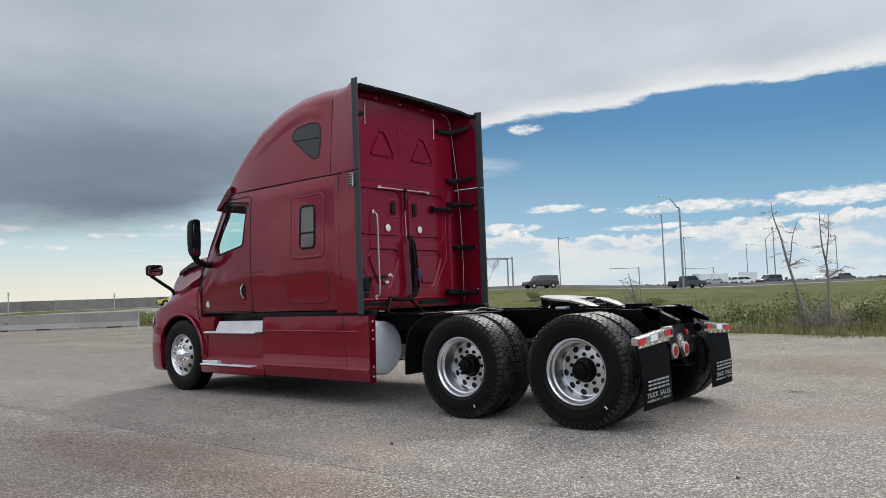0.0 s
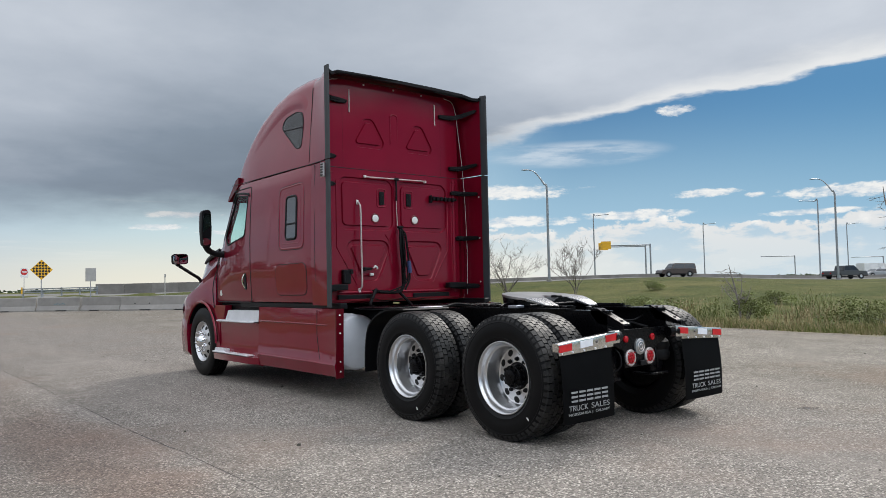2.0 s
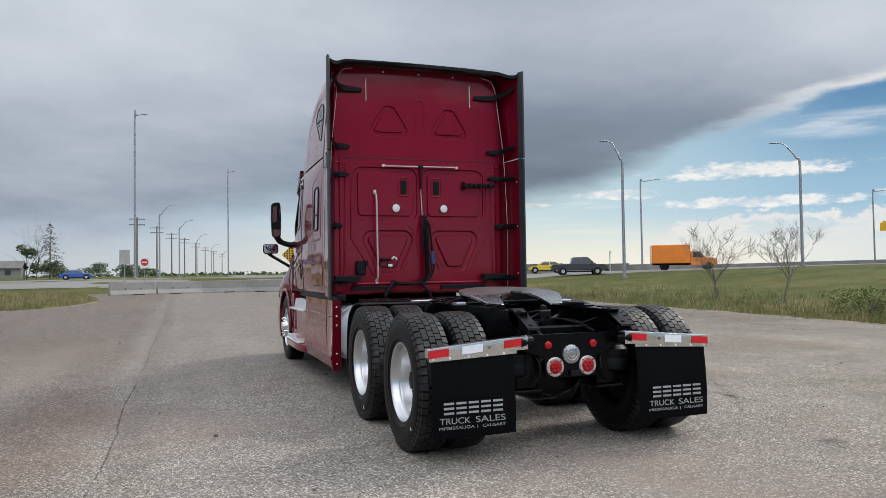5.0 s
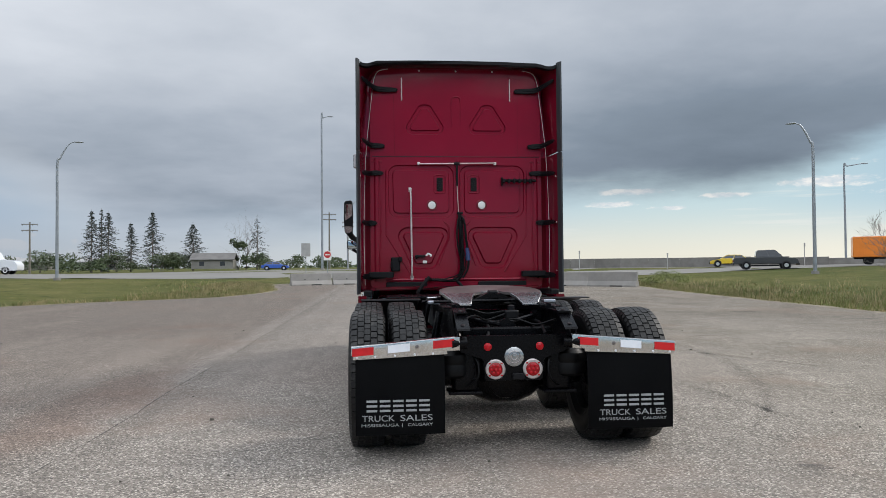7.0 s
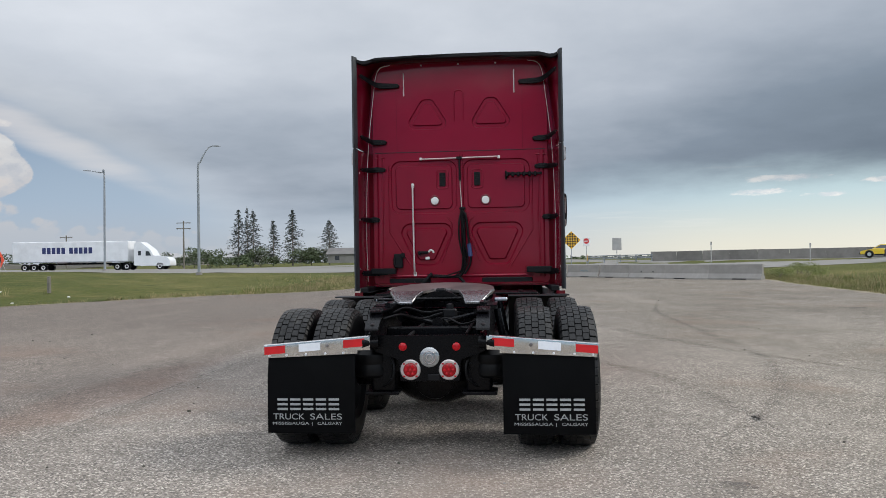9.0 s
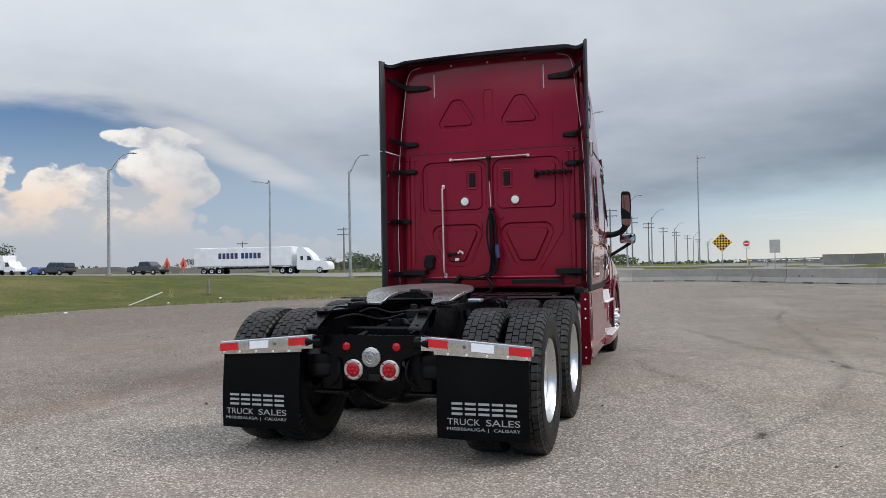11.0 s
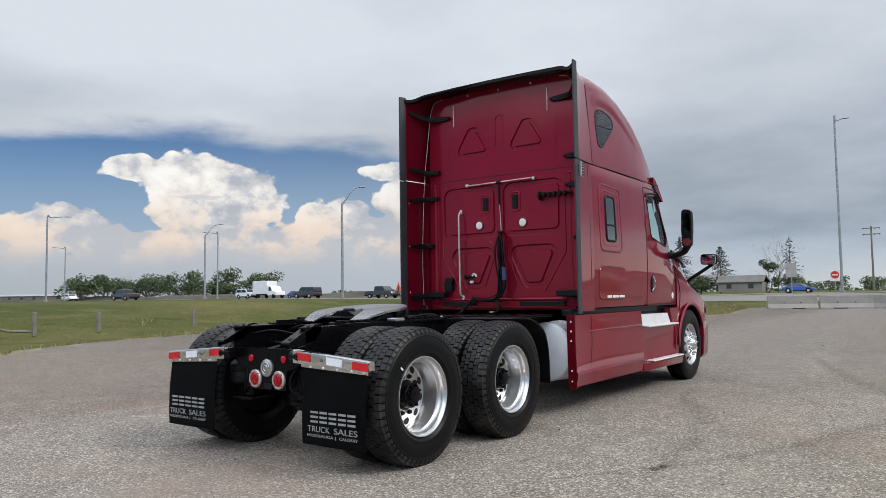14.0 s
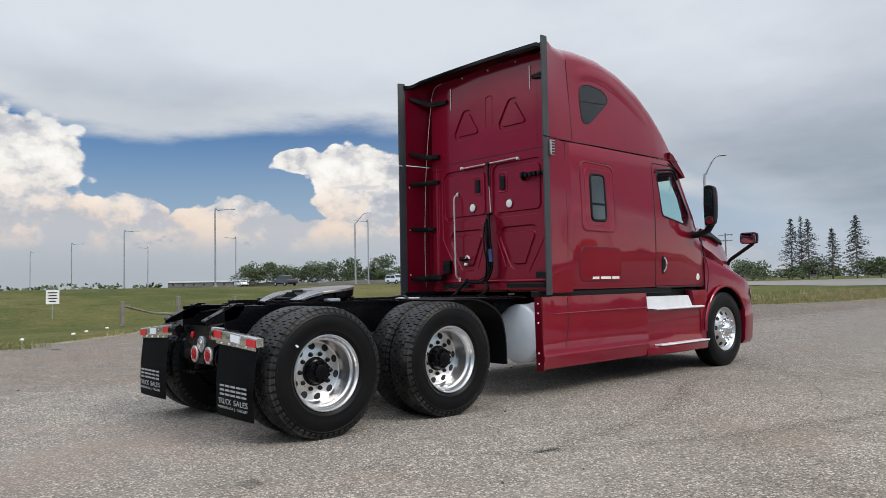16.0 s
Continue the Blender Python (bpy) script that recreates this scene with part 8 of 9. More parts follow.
# ---- hood, fenders, bumper
def hood_half(y, zt, wt, zf, wf, zb):
    return [(wf - 0.12, zb), (wf - 0.01, zb + 0.01), (wf, zb + 0.10), (wf - 0.005, zf - 0.12), (wf - 0.03, zf - 0.05), (wf - 0.10, zf), (wt + 0.10, zf + 0.05), (wt + 0.02, zf + 0.4 * (zt - zf)), (wt - 0.04, zt - 0.10), (wt - 0.14, zt - 0.02), (wt * 0.5, zt + 0.01)]


bm = B()
HOOD = ((6.065, (1.96, 1.04, 1.57, 1.13, 0.72)), (6.25, (1.955, 1.03, 1.52, 1.15, 0.70)), (6.45, (1.935, 1.01, 1.45, 1.175, 0.68)), (6.65, (1.90, 0.99, 1.39, 1.19, 0.66)), (6.85, (1.85, 0.96, 1.33, 1.195, 0.62)), (7.06, (1.77, 0.92, 1.265, 1.195, 0.60)),
        (7.24, (1.67, 0.88, 1.20, 1.18, 0.60)), (7.38, (1.55, 0.83, 1.12, 1.13, 0.60)), (7.48, (1.39, 0.76, 1.04, 1.04, 0.60)), (7.55, (1.17, 0.65, 0.96, 0.92, 0.60)))
loft(bm, [half_to_ring(hood_half(y, *v), y) for y, v in HOOD])
hood = part("hood", bm, PAINT, truck, "sloping red hood with flared fenders", 45)
cutters = []
for s in SIDES:
    bm = B()
    lathe(bm, [(s * 0.70, 0.555), (s * 1.5, 0.555)], 56, "x", (0, AXLE_S + 0.01, 0.53))
    bmesh.ops.recalc_face_normals(bm, faces=bm.faces)
    cutters.append(temp(bm))
cut(hood, cutters)
for s in SIDES:
    bm = B()
    arch = [(s * 1.178, AXLE_S + 0.01 + 0.575 * math.cos(a), 0.53 + 0.575 * math.sin(a)) for a in (radians(q) for q in range(14, 186, 8))]
    bead(bm, arch, (s, 0, 0), 0.022, 0.014, False)
    part("fender_lip", bm, PAINT, truck)
    bm = B()
    arc = [(AXLE_S + 0.01 + 0.553 * math.cos(a), 0.53 + 0.553 * math.sin(a)) for a in (radians(q) for q in range(0, 181, 10))]
    loft(bm, [[(s * x, y, z) for y, z in arc] for x in (0.72, 1.165)], cap=False, closed=False)
    part("wheel_arch_liner", bm, BLACK_PLASTIC, truck)
    bm = B()
    tube(bm, curve_pts([(s * 1.155, 6.06, 1.02), (s * 1.16, 6.10, 1.30), (s * 1.12, 6.10, 1.50), (s * 1.03, 6.12, 1.70), (s * 0.98, 6.10, 1.82)]), 0.007, 8)
    part("hood_gap", bm, SEAM, truck)
    # air intake louvre behind the hood
    bm = B()
    slab(bm, [(s * 1.035, 6.16, 1.80), (s * 1.00, 6.50, 1.77), (s * 0.955, 6.86, 1.68), (s * 0.925, 6.86, 1.74), (s * 0.965, 6.50, 1.84), (s * 1.00, 6.16, 1.88)], (s * 0.03, 0, 0.02))
    part("intake_louvre", bm, BLACK_PLASTIC, truck, "black hood-side intake louvre")
    bm = B()
    slab(bm, [(s * 1.06, 6.02, 1.86), (s * 1.09, 6.02, 1.62), (s * 1.09, 6.09, 1.60), (s * 1.02, 6.14, 1.84)], (s * 0.02, 0, 0))
    part("cowl_seal", bm, BLACK_PLASTIC, truck)
bm = B()
def bumper_ring(z, grow):
    out = [(0.0, 7.60 + grow), (0.55, 7.57 + grow), (0.92, 7.50 + grow), (1.10, 7.40 + grow), (1.175 + grow, 7.28), (1.182 + grow, 7.04), (1.12, 7.03), (0.9, 7.05), (0.0, 7.10)]
    return [(a, b, z) for a, b in out] + [(-a, b, z) for a, b in out[-2:0:-1]]
loft(bm, [bumper_ring(0.27, -0.05), bumper_ring(0.33, 0.0), bumper_ring(0.60, 0.02), bumper_ring(0.82, 0.01), bumper_ring(0.88, -0.03)])
part("front_bumper", bm, PAINT, truck, "body-coloured wrap-round front bumper", 45)
for s in SIDES:
    bm = B()
    slab(bm, [(s * 1.172, 7.25, 1.07), (s * 1.130, 7.38, 1.02), (s * 1.05, 7.475, 0.94), (s * 1.06, 7.475, 0.89), (s * 1.14, 7.38, 0.91), (s * 1.183, 7.25, 0.97)], (s * 0.006, 0.006, 0), 0.01)
    part("headlamp", bm, LENS_CLEAR, truck)

# ---- steps and side skirts
for s in SIDES:
    bm = B()
    side = [(s * 1.162, 1.048), (s * 1.170, 0.86), (s * 1.174, 0.72), (s * 1.178, 0.60), (s * 1.182, 0.46), (s * 1.196, 0.43), (s * 1.172, 0.30), (s * 1.13, 0.285), (s * 1.13, 1.048)]
    loft(bm, [[(x + s * d, y, z) for x, z in side] for y, d in ((2.60, 0.02), (2.66, 0.008), (3.06, 0.0), (4.58, -0.008))])
    skirt = part("side_skirt", bm, PAINT, truck, "long red fuel tank side skirt")
    bm = B()
    slab(bm, [(s * 1.195, 2.585, 1.05), (s * 1.195, 2.60, 0.285), (s * 1.10, 2.60, 0.285), (s * 1.10, 2.585, 1.05)], (0, 0.02, 0))
    part("skirt_edge", bm, PAINT_DARK, skirt)
    for z in (0.36, 0.47, 0.78, 0.88, 0.98):
        bm = B()
        lathe(bm, [(0, 0.010), (-0.004, 0.009), (-0.005, 0)], 10, "y", (s * 1.15, 2.585, z), cap=False)
        part("rivet", bm, PALE, skirt)
    for pts, mat, w in (([(2.80, 0.862), (3.6, 0.868), (4.55, 0.872)], PAINT, 0.010), ([(2.76, 0.430), (3.6, 0.432), (4.55, 0.436)], PAINT, 0.014)):
        bm = B()
        bead(bm, [(s * (1.170 if b > 0.6 else 1.188), a, b) for a, b in pts], (s, 0, 0), w, 0.008, False)
        part("skirt_crease", bm, mat, skirt)
    bm = B()
    bead(bm, [(s * 1.164, 3.06, 1.03), (s * 1.174, 3.05, 0.75), (s * 1.181, 2.99, 0.52), (s * 1.174, 2.96, 0.30)], (s, 0, 0), 0.006, 0.004, False)
    part("panel_seam", bm, SEAM, skirt)
    # step unit between skirt and front fender
    bm = B()
    side = [(1.165, 0.835), (1.145, 0.80), (1.135, 0.50), (1.15, 0.43), (1.155, 0.30), (1.11, 0.27), (0.95, 0.27), (0.95, 0.835)]
    loft(bm, [[(s * x, y, z) for x, z in side] for y in (4.595, 5.90)])
    step = part("step_panel", bm, PAINT, truck, "red cab step panel under the door")
    bm = B()
    slab(bm, [(s * 1.155, 5.66, 1.06), (s * 1.15, 6.07, 1.06), (s * 1.15, 6.02, 0.80), (s * 1.155, 5.96, 0.80), (s * 1.16, 5.74, 0.82)], (-s * 0.10, 0, 0))
    part("fender_return", bm, PAINT, step)
    bm = B()
    slab(bm, [(s * 1.155, 5.86, 0.86), (s * 1.155, 6.03, 0.84), (s * 1.15, 6.00, 0.62), (s * 1.14, 6.06, 0.30), (s * 1.14, 5.90, 0.27)], (-s * 0.06, 0, 0))
    part("fender_return", bm, PAINT, step)
    bm = B()
    box(bm, (s * 0.99, 5.35, 0.96), (0.08, 1.5, 0.26), bevel=0.01)
    part("kick_panel", bm, BLACK_PLASTIC, step)
    bm = B()
    slab(bm, [(s * 1.145, 4.60, 1.0), (s * 1.145, 5.58, 0.995), (s * 1.16, 5.66, 0.85), (s * 1.16, 4.60, 0.85)], (-s * 0.10, 0, 0), 0.004)
    part("step_plate", bm, STEP_ALU, step, "pale aluminium upper step panel")
    bm = B()
    box(bm, (s * 1.135, 5.32, 0.842), (0.13, 1.16, 0.022), bevel=0.006)
    part("upper_tread", bm, STEP_ALU, step, "bright aluminium step tread")
    for x in (1.10, 1.125, 1.15, 1.175):
        bm = B()
        box(bm, (s * x, 5.32, 0.856), (0.008, 1.08, 0.005))
        part("tread_rib", bm, STEP_ALU, step)
    bm = B()
    loft(bm, [[(s * 1.13, y, 0.275), (s * (1.235 + d), y, 0.30), (s * (1.245 + d), y, 0.385), (s * 1.13, y, 0.40)] for y, d in ((4.55, -0.06), (4.72, 0.0), (5.88, 0.0), (5.94, -0.03))])
    part("lower_step", bm, PAINT, step)
    bm = B()
    box(bm, (s * 1.185, 5.33, 0.404), (0.135, 1.17, 0.020), bevel=0.006)
    part("lower_tread", bm, STEP_ALU, step, "bright aluminium step tread")
    if s < 0:
        bm = B()
        box(bm, (s * 1.17, 5.72, 0.432), (0.10, 0.36, 0.045), bevel=0.006)
        part("tread_riser", bm, STEP_ALU, step)
    # dark gap between cab and skirts
    bm = B()
    box(bm, (s * 1.085, 3.9, 1.075), (0.10, 2.6, 0.065), bevel=0.01)
    part("sill", bm, BLACK_PLASTIC, truck, "black sill gap under the sleeper")

# ---- mirrors
for s in SIDES:
    bm = B()
    body = [(-0.060, -0.26), (0.060, -0.25), (0.075, 0.0), (0.068, 0.25), (-0.058, 0.265), (-0.070, 0.0)]
    o = rounded(body, 0.045, 4)
    loft(bm, [[(s * (1.405 + k * a), 5.76 + d, 2.155 + k * b) for a, b in o] for d, k in ((-0.06, 1.0), (-0.045, 1.03), (0.03, 1.0), (0.085, 0.75), (0.10, 0.45))])
    mir = part("door_mirror", bm, BLACK_PLASTIC, truck, "tall door mirror with dark back on a black arm")
    bm = B()
    loft(bm, [[(s * (1.405 + k * a), 5.76 + d, 2.20 + 0.80 * k * b) for a, b in o] for d, k in ((0.028, 1.015), (0.088, 0.78), (0.106, 0.45))])
    part("mirror_cap", bm, PAINT_DARK, mir, "dark red mirror cap")
    for z, k, lab in ((0.045, 0.64, ""), (-0.19, 0.20, "small convex mirror glass")):
        bm = B()
        slab(bm, [(s * 0.82 * a, 0.0, k * b) for a, b in o], (0, -0.004, 0))
        part("mirror_glass", bm, MIRROR, mir, lab, m=pose(s * 1.405, 5.697, 2.155 + z, 7, 0, -s * 5))
    bm = B()
    tube(bm, curve_pts([(s * 1.10, 5.78, 1.80), (s * 1.20, 5.78, 1.79), (s * 1.34, 5.78, 1.84), (s * 1.405, 5.77, 1.94)]), [0.055, 0.052, 0.05, 0.048, 0.046, 0.045, 0.043, 0.042, 0.04, 0.04, 0.04, 0.04, 0.045, 0.045, 0.045, 0.045, 0.05, 0.05, 0.05][:19], 12)
    part("mirror_arm", bm, BLACK_PLASTIC, mir)
    bm = B()
    o = rounded([(-0.125, -0.075), (0.125, -0.085), (0.13, 0.08), (-0.12, 0.085)], 0.05, 5)
    loft(bm, [[(s * (1.35 + k * a), 6.94 + d, 1.765 + k * b) for a, b in o] for d, k in ((-0.05, 0.97), (-0.035, 1.0), (0.01, 0.95), (0.06, 0.7), (0.085, 0.35))])
    hm = part("hood_mirror", bm, BLACK_PLASTIC, truck, "small hood mirror with convex glass on an angled arm")
    bm = B()
    slab(bm, [(s * (1.35 + 0.88 * a), 6.889, 1.765 + 0.85 * b) for a, b in o], (0, -0.005, 0), 0.01)
    part("mirror_glass", bm, MIRROR, hm)
    bm = B()
    tube(bm, curve_pts([(s * 0.99, 6.98, 1.40), (s * 1.03, 6.985, 1.47), (s * 1.20, 6.97, 1.575), (s * 1.39, 6.95, 1.69)]), 0.026, 10)
    part("mirror_arm", bm, BLACK_PLASTIC, hm)

# ---- rear wall of the sleeper
bm = B()
wall = rounded([(-1.06, 1.12), (1.06, 1.12), (1.06, 2.74), (1.06, 3.60), (1.0, 3.74), (0.86, 3.80), (-0.86, 3.80), (-1.0, 3.74), (-1.06, 3.60), (-1.06, 2.74)], 0.06)
slab(bm, on_y(wall, 3.13), (0, -0.03, 0), 0.008)
rear = part("rear_wall", bm, REAR_PAINT, truck, "red rear sleeper wall with pressed panels")
YW = 3.100


def press(pts, w, h, closed=True, mat=REAR_PAINT, name="pressed_rib"):
    b = B()
    bead(b, on_y(pts, YW), (0, -1, 0), w, h, closed)
    return part(name, b, mat, rear, angle=60)


def groove(pts, half, floor, depth):
    """A solid ring to carve a flat-bottomed groove along a closed outline on the wall."""
    b = B()
    n = len(pts)
    rings = []
    for i, p in enumerate(pts):
        a, c = Vector(pts[i - 1]), Vector(pts[(i + 1) % n])
        t = (c - a).normalized()
        side = Vector((t.y, -t.x))
        row = []
        for k, y in ((-half, YW - 0.006), (-half, YW - 0.0005), (-half * 0.5 - floor * 0.5, YW + depth * 0.62), (-floor, YW + depth), (floor, YW + depth), (half * 0.5 + floor * 0.5, YW + depth * 0.62), (half, YW - 0.0005), (half, YW - 0.006)):
            q = Vector(p) + side * k
            row.append((q.x, y, q.y))
        rings.append(row)
    rings.append(rings[0])
    loft(b, rings, cap=False)
    bmesh.ops.remove_doubles(b, verts=b.verts, dist=1e-5)
    return temp(b)


grooves = []
for s, mid in ((-1, -0.411), (1, 0.440)):
    grooves.append(groove(fillet([(s * 0.068, 2.585), (s * 0.810, 2.585), (s * 0.800, 2.005), (s * 0.068, 2.005)], 0.085), 0.033, 0.023, 0.0185))
    grooves.append(groove(fillet([(mid - 0.315, 1.822), (mid + 0.315, 1.822), (mid + 0.112, 1.385), (mid - 0.112, 1.385)], 0.075), 0.039, 0.023, 0.0195))
    grooves.append(groove(fillet([(s * 0.385 - 0.050, 3.335), (s * 0.385 + 0.050, 3.335), (s * 0.385 + 0.246, 3.022), (s * 0.385 - 0.246, 3.022)], 0.055), 0.028, 0.020, 0.0185))
for ring_cutter in grooves:
    cut(rear, [ring_cutter], 14, True)
for s in SIDES:
    press([(s * a, b) for a, b in ((0.862, 2.56), (0.862, 1.76), (0.70, 1.50), (0.585, 1.315))], 0.010, 0.008, False)
    press([(s * 0.98, 2.70), (s * 0.98, 1.20)], 0.03, 0.012, False)
    press([(s * 0.955, 1.20), (s * 0.93, 1.70), (s * 0.93, 2.66)], 0.010, 0.006, False)
    press(rounded([(s * a, b) for a, b in ((0.145, 2.495), (0.275, 2.495), (0.275, 2.275), (0.145, 2.275))], 0.03), 0.010, 0.007)
    # nearly flat dark red line: the crease's shade put into its colour
    press([(s * 0.764, 3.48), (s * 0.757, 2.74)], 0.0022, 0.0008, False, PAINT_DARK)
    press([(s * 0.91, 2.66), (s * 1.04, 2.66)], 0.010, 0.010, False)
    press([(s * 0.16, 1.93), (s * 0.10, 1.86), (s * 0.10, 1.72), (s * 0.235, 1.38)], 0.010, 0.008, False)
    # vents, round plugs
    b = B()
    slab(b, on_y(rounded([(s * 0.172, 2.300), (s * 0.246, 2.300), (s * 0.246, 2.466), (s * 0.172, 2.466)], 0.015), YW - 0.002), (0, -0.010, 0), 0.003)
    vent = part("cab_vent", b, BLACK_PLASTIC, rear, "small upright black cab vent")
    for i in range(6):
        b = B()
        box(b, (s * 0.209, YW - 0.014, 2.32 + 0.026 * i), (0.056, 0.006, 0.012))
        part("slat", b, BLACK_PLASTIC, vent)
    b = B()
    lathe(b, [(0.006, 0.066), (-0.006, 0.063), (-0.009, 0.056), (-0.006, 0.046)], 28, "y", (s * 0.306, YW - 0.002, 2.128), cap=False)
    part("plug_ring", b, PAINT_DARK, rear)
    b = B()
    lathe(b, [(0.004, 0.048), (-0.006, 0.046), (-0.009, 0.040), (-0.008, 0.0)], 28, "y", (s * 0.306, YW - 0.002, 2.128), cap=False)
    part("round_plug", b, PALE, rear, "round pale plug in the wall")
press([(-1.03, 2.722), (1.03, 2.722)], 0.005, 0.003, False, SEAM)
press([(-0.058, 3.40), (-0.055, 3.08)], 0.009, 0.007, False)
press([(q.x, q.y) for q in curve_pts([(-0.055, 3.40, 0), (-0.045, 3.445, 0), (0.0, 3.46, 0), (0.045, 3.445, 0), (0.055, 3.40, 0)])], 0.012, 0.010, False)
press([(0.055, 3.40), (0.052, 3.10)], 0.007, 0.004, False)
press([(-0.86, 1.22), (0.86, 1.22)], 0.02, 0.014, False)
press([(0.02, 2.68), (0.02, 1.95)], 0.02, 0.012, False)
for s in SIDES:
    b = B()
    box(b, (s * 0.667, YW - 0.006, 3.547), (0.014, 0.014, 0.28), bevel=0.004)
    part("wall_strip", b, WIRE_PALE, rear, "slim upright metal strip")
# bottom lip of the wall; black pads stand in for its shaded cut-outs
b = B()
box(b, (0, 3.07, 1.125), (2.0, 0.05, 0.03), bevel=0.006)
part("wall_lip", b, PAINT_DARK, rear)
for x, w in ((-0.62, 0.5), (0.55, 0.6)):
    b = B()
    box(b, (x, 3.085, 1.16), (w, 0.03, 0.07), bevel=0.01)
    part("wall_recess", b, BLACK_PLASTIC, rear)

# rails, hoses and fittings on the wall
b = B()
tube(b, [(-0.46, YW - 0.035, 2.628), (0.465, YW - 0.035, 2.640)], 0.0105, 10)
rail = part("hose_rail", b, ROD, truck, "thin metal hose rail with end brackets")
for x in (-0.465, 0.472):
    b = B()
    box(b, (x, YW - 0.020, 2.634), (0.032, 0.040, 0.034), bevel=0.005)
    part("bracket", b, PALE, rail)
b = B()
box(b, (0.0, YW - 0.035, 2.634), (0.07, 0.03, 0.035), bevel=0.006)
part("slider", b, BLACK_PLASTIC, rail)
b = B()
tube(b, curve_pts([(-0.572, YW + 0.0, 2.315), (-0.570, YW - 0.05, 2.292), (-0.566, YW - 0.072, 2.20), (-0.562, YW - 0.072, 1.75), (-0.558, YW - 0.072, 1.36), (-0.557, YW - 0.05, 1.275), (-0.556, YW, 1.245)]), 0.011, 10)
part("grab_rail", b, WIRE_PALE, truck, "bent pale metal grab rail")
for z, x in ((2.315, -0.572), (1.245, -0.556)):
    b = B()
    box(b, (x, YW - 0.010, z), (0.036, 0.020, 0.056), bevel=0.008)
    part("rail_foot", b, PALE, truck)
b = B()
tube(b, [(0.002, YW - 0.03, 2.40), (0.006, YW - 0.02, 2.30), (0.020, YW - 0.02, 2.00)], 0.006, 6)
part("hanging_cable", b, WIRE_PALE, truck)
b = B()
tube(b, [(0.0, YW - 0.035, 2.625), (0.001, YW - 0.034, 2.50), (0.003, YW - 0.028, 2.36)], 0.012, 8)
part("spring_tube", b, BLACK_PLASTIC, truck)


def coil(p0, p1, r, turns, wire, mat, name):
    b = B()
    p0, p1 = Vector(p0), Vector(p1)
    n = turns * 10
    t = (p1 - p0).normalized()
    u = t.orthogonal().normalized()
    v = t.cross(u)
    pts = [p0 + (p1 - p0) * i / n + (u * math.cos(2 * math.pi * i / 10) + v * math.sin(2 * math.pi * i / 10)) * r for i in range(n + 1)]
    tube(b, pts, wire, 6)
    return part(name, b, mat, truck, "black coiled trailer hose")


for dx_, zz in ((-0.012, 1.50), (0.016, 1.42)):
    b = B()
    tube(b, curve_pts([(0.025, YW - 0.05, 2.02), (0.030 + dx_, YW - 0.08, 1.96), (0.036 + dx_, YW - 0.09, 1.75), (0.044 + dx_, YW - 0.09, zz), (0.040 + dx_, YW - 0.10, 1.32), (0.0, YW - 0.10, 1.225), (-0.10, YW - 0.09, 1.205), (-0.32, YW - 0.08, 1.220)], 8), 0.015, 8)
    part("trailer_hose", b, HOSE, truck, "black trailer hose hanging in a loop")
b = B()
tube(b, curve_pts([(0.03, YW - 0.09, 2.00), (0.075, YW - 0.11, 1.92), (0.095, YW - 0.12, 1.72), (0.120, YW - 0.12, 1.50), (0.115, YW - 0.12, 1.36), (0.05, YW - 0.12, 1.24)], 8), 0.013, 8)
part("trailer_hose", b, HOSE, truck, "black trailer hose hanging in a loop")
b = B()
tube(b, curve_pts([(0.03, YW - 0.06, 2.02), (-0.005, YW - 0.10, 1.90), (-0.012, YW - 0.12, 1.70), (0.02, YW - 0.12, 1.50), (0.07, YW - 0.12, 1.36)], 8), 0.010, 8)
part("trailer_hose", b, HOSE, truck, "black trailer hose hanging in a loop")
for shift, low, wide in ((-0.022, 1.30, 0.030), (0.018, 1.35, -0.030)):
    b = B()
    tube(b, curve_pts([(0.028, YW - 0.07, 2.015), (0.03 + shift * 0.6 + wide * 0.4, YW - 0.11, 1.93), (0.045 + shift + wide, YW - 0.125, 1.72), (0.06 + shift, YW - 0.13, 1.50), (0.05 + shift - wide * 0.5, YW - 0.12, low), (-0.03 + shift, YW - 0.11, low - 0.075), (-0.20, YW - 0.09, 1.215)], 8), 0.0085, 8)
    part("trailer_hose", b, HOSE, truck, "black trailer hose hanging in a loop")
b = B()
box(b, (0.03, YW - 0.06, 2.025), (0.075, 0.05, 0.03), bevel=0.008)
part("hose_clip", b, BLACK_PLASTIC, truck)
coil((0.045, YW - 0.105, 1.96), (0.052, YW - 0.105, 1.34), 0.017, 26, 0.0070, HOSE, "coiled_hose")
coil((-0.40, YW - 0.06, 1.225), (-0.16, YW - 0.08, 1.212), 0.016, 12, 0.008, HOSE, "coiled_hose")
b = B()
tube(b, [(0.106, YW - 0.13, 1.60), (0.120, YW - 0.13, 1.45)], [0.024, 0.028], 10)
part("hose_coupling", b, HOSE_BLUE, truck, "dark blue hose coupling")
b = B()
tube(b, curve_pts([(-0.35, YW - 0.06, 1.25), (-0.42, YW - 0.10, 1.17), (-0.50, YW - 0.16, 1.06), (-0.46, 2.75, 1.02)]), 0.022, 8)
tube(b, curve_pts([(-0.05, YW - 0.08, 1.24), (0.05, YW - 0.14, 1.12), (0.02, 2.75, 1.03), (-0.05, 2.3, 1.03)]), 0.020, 8)
part("trailer_hose", b, HOSE, truck)
b = B()
tube(b, curve_pts([(-0.55, 2.95, 1.16), (-0.45, 2.7, 1.12), (-0.20, 2.55, 1.15), (0.0, 2.45, 1.12)]), 0.0045, 6)
part("air_line", b, HOSE, truck)
b = B()
box(b, (-0.455, YW - 0.03, 1.505), (0.13, 0.05, 0.03), bevel=0.008)
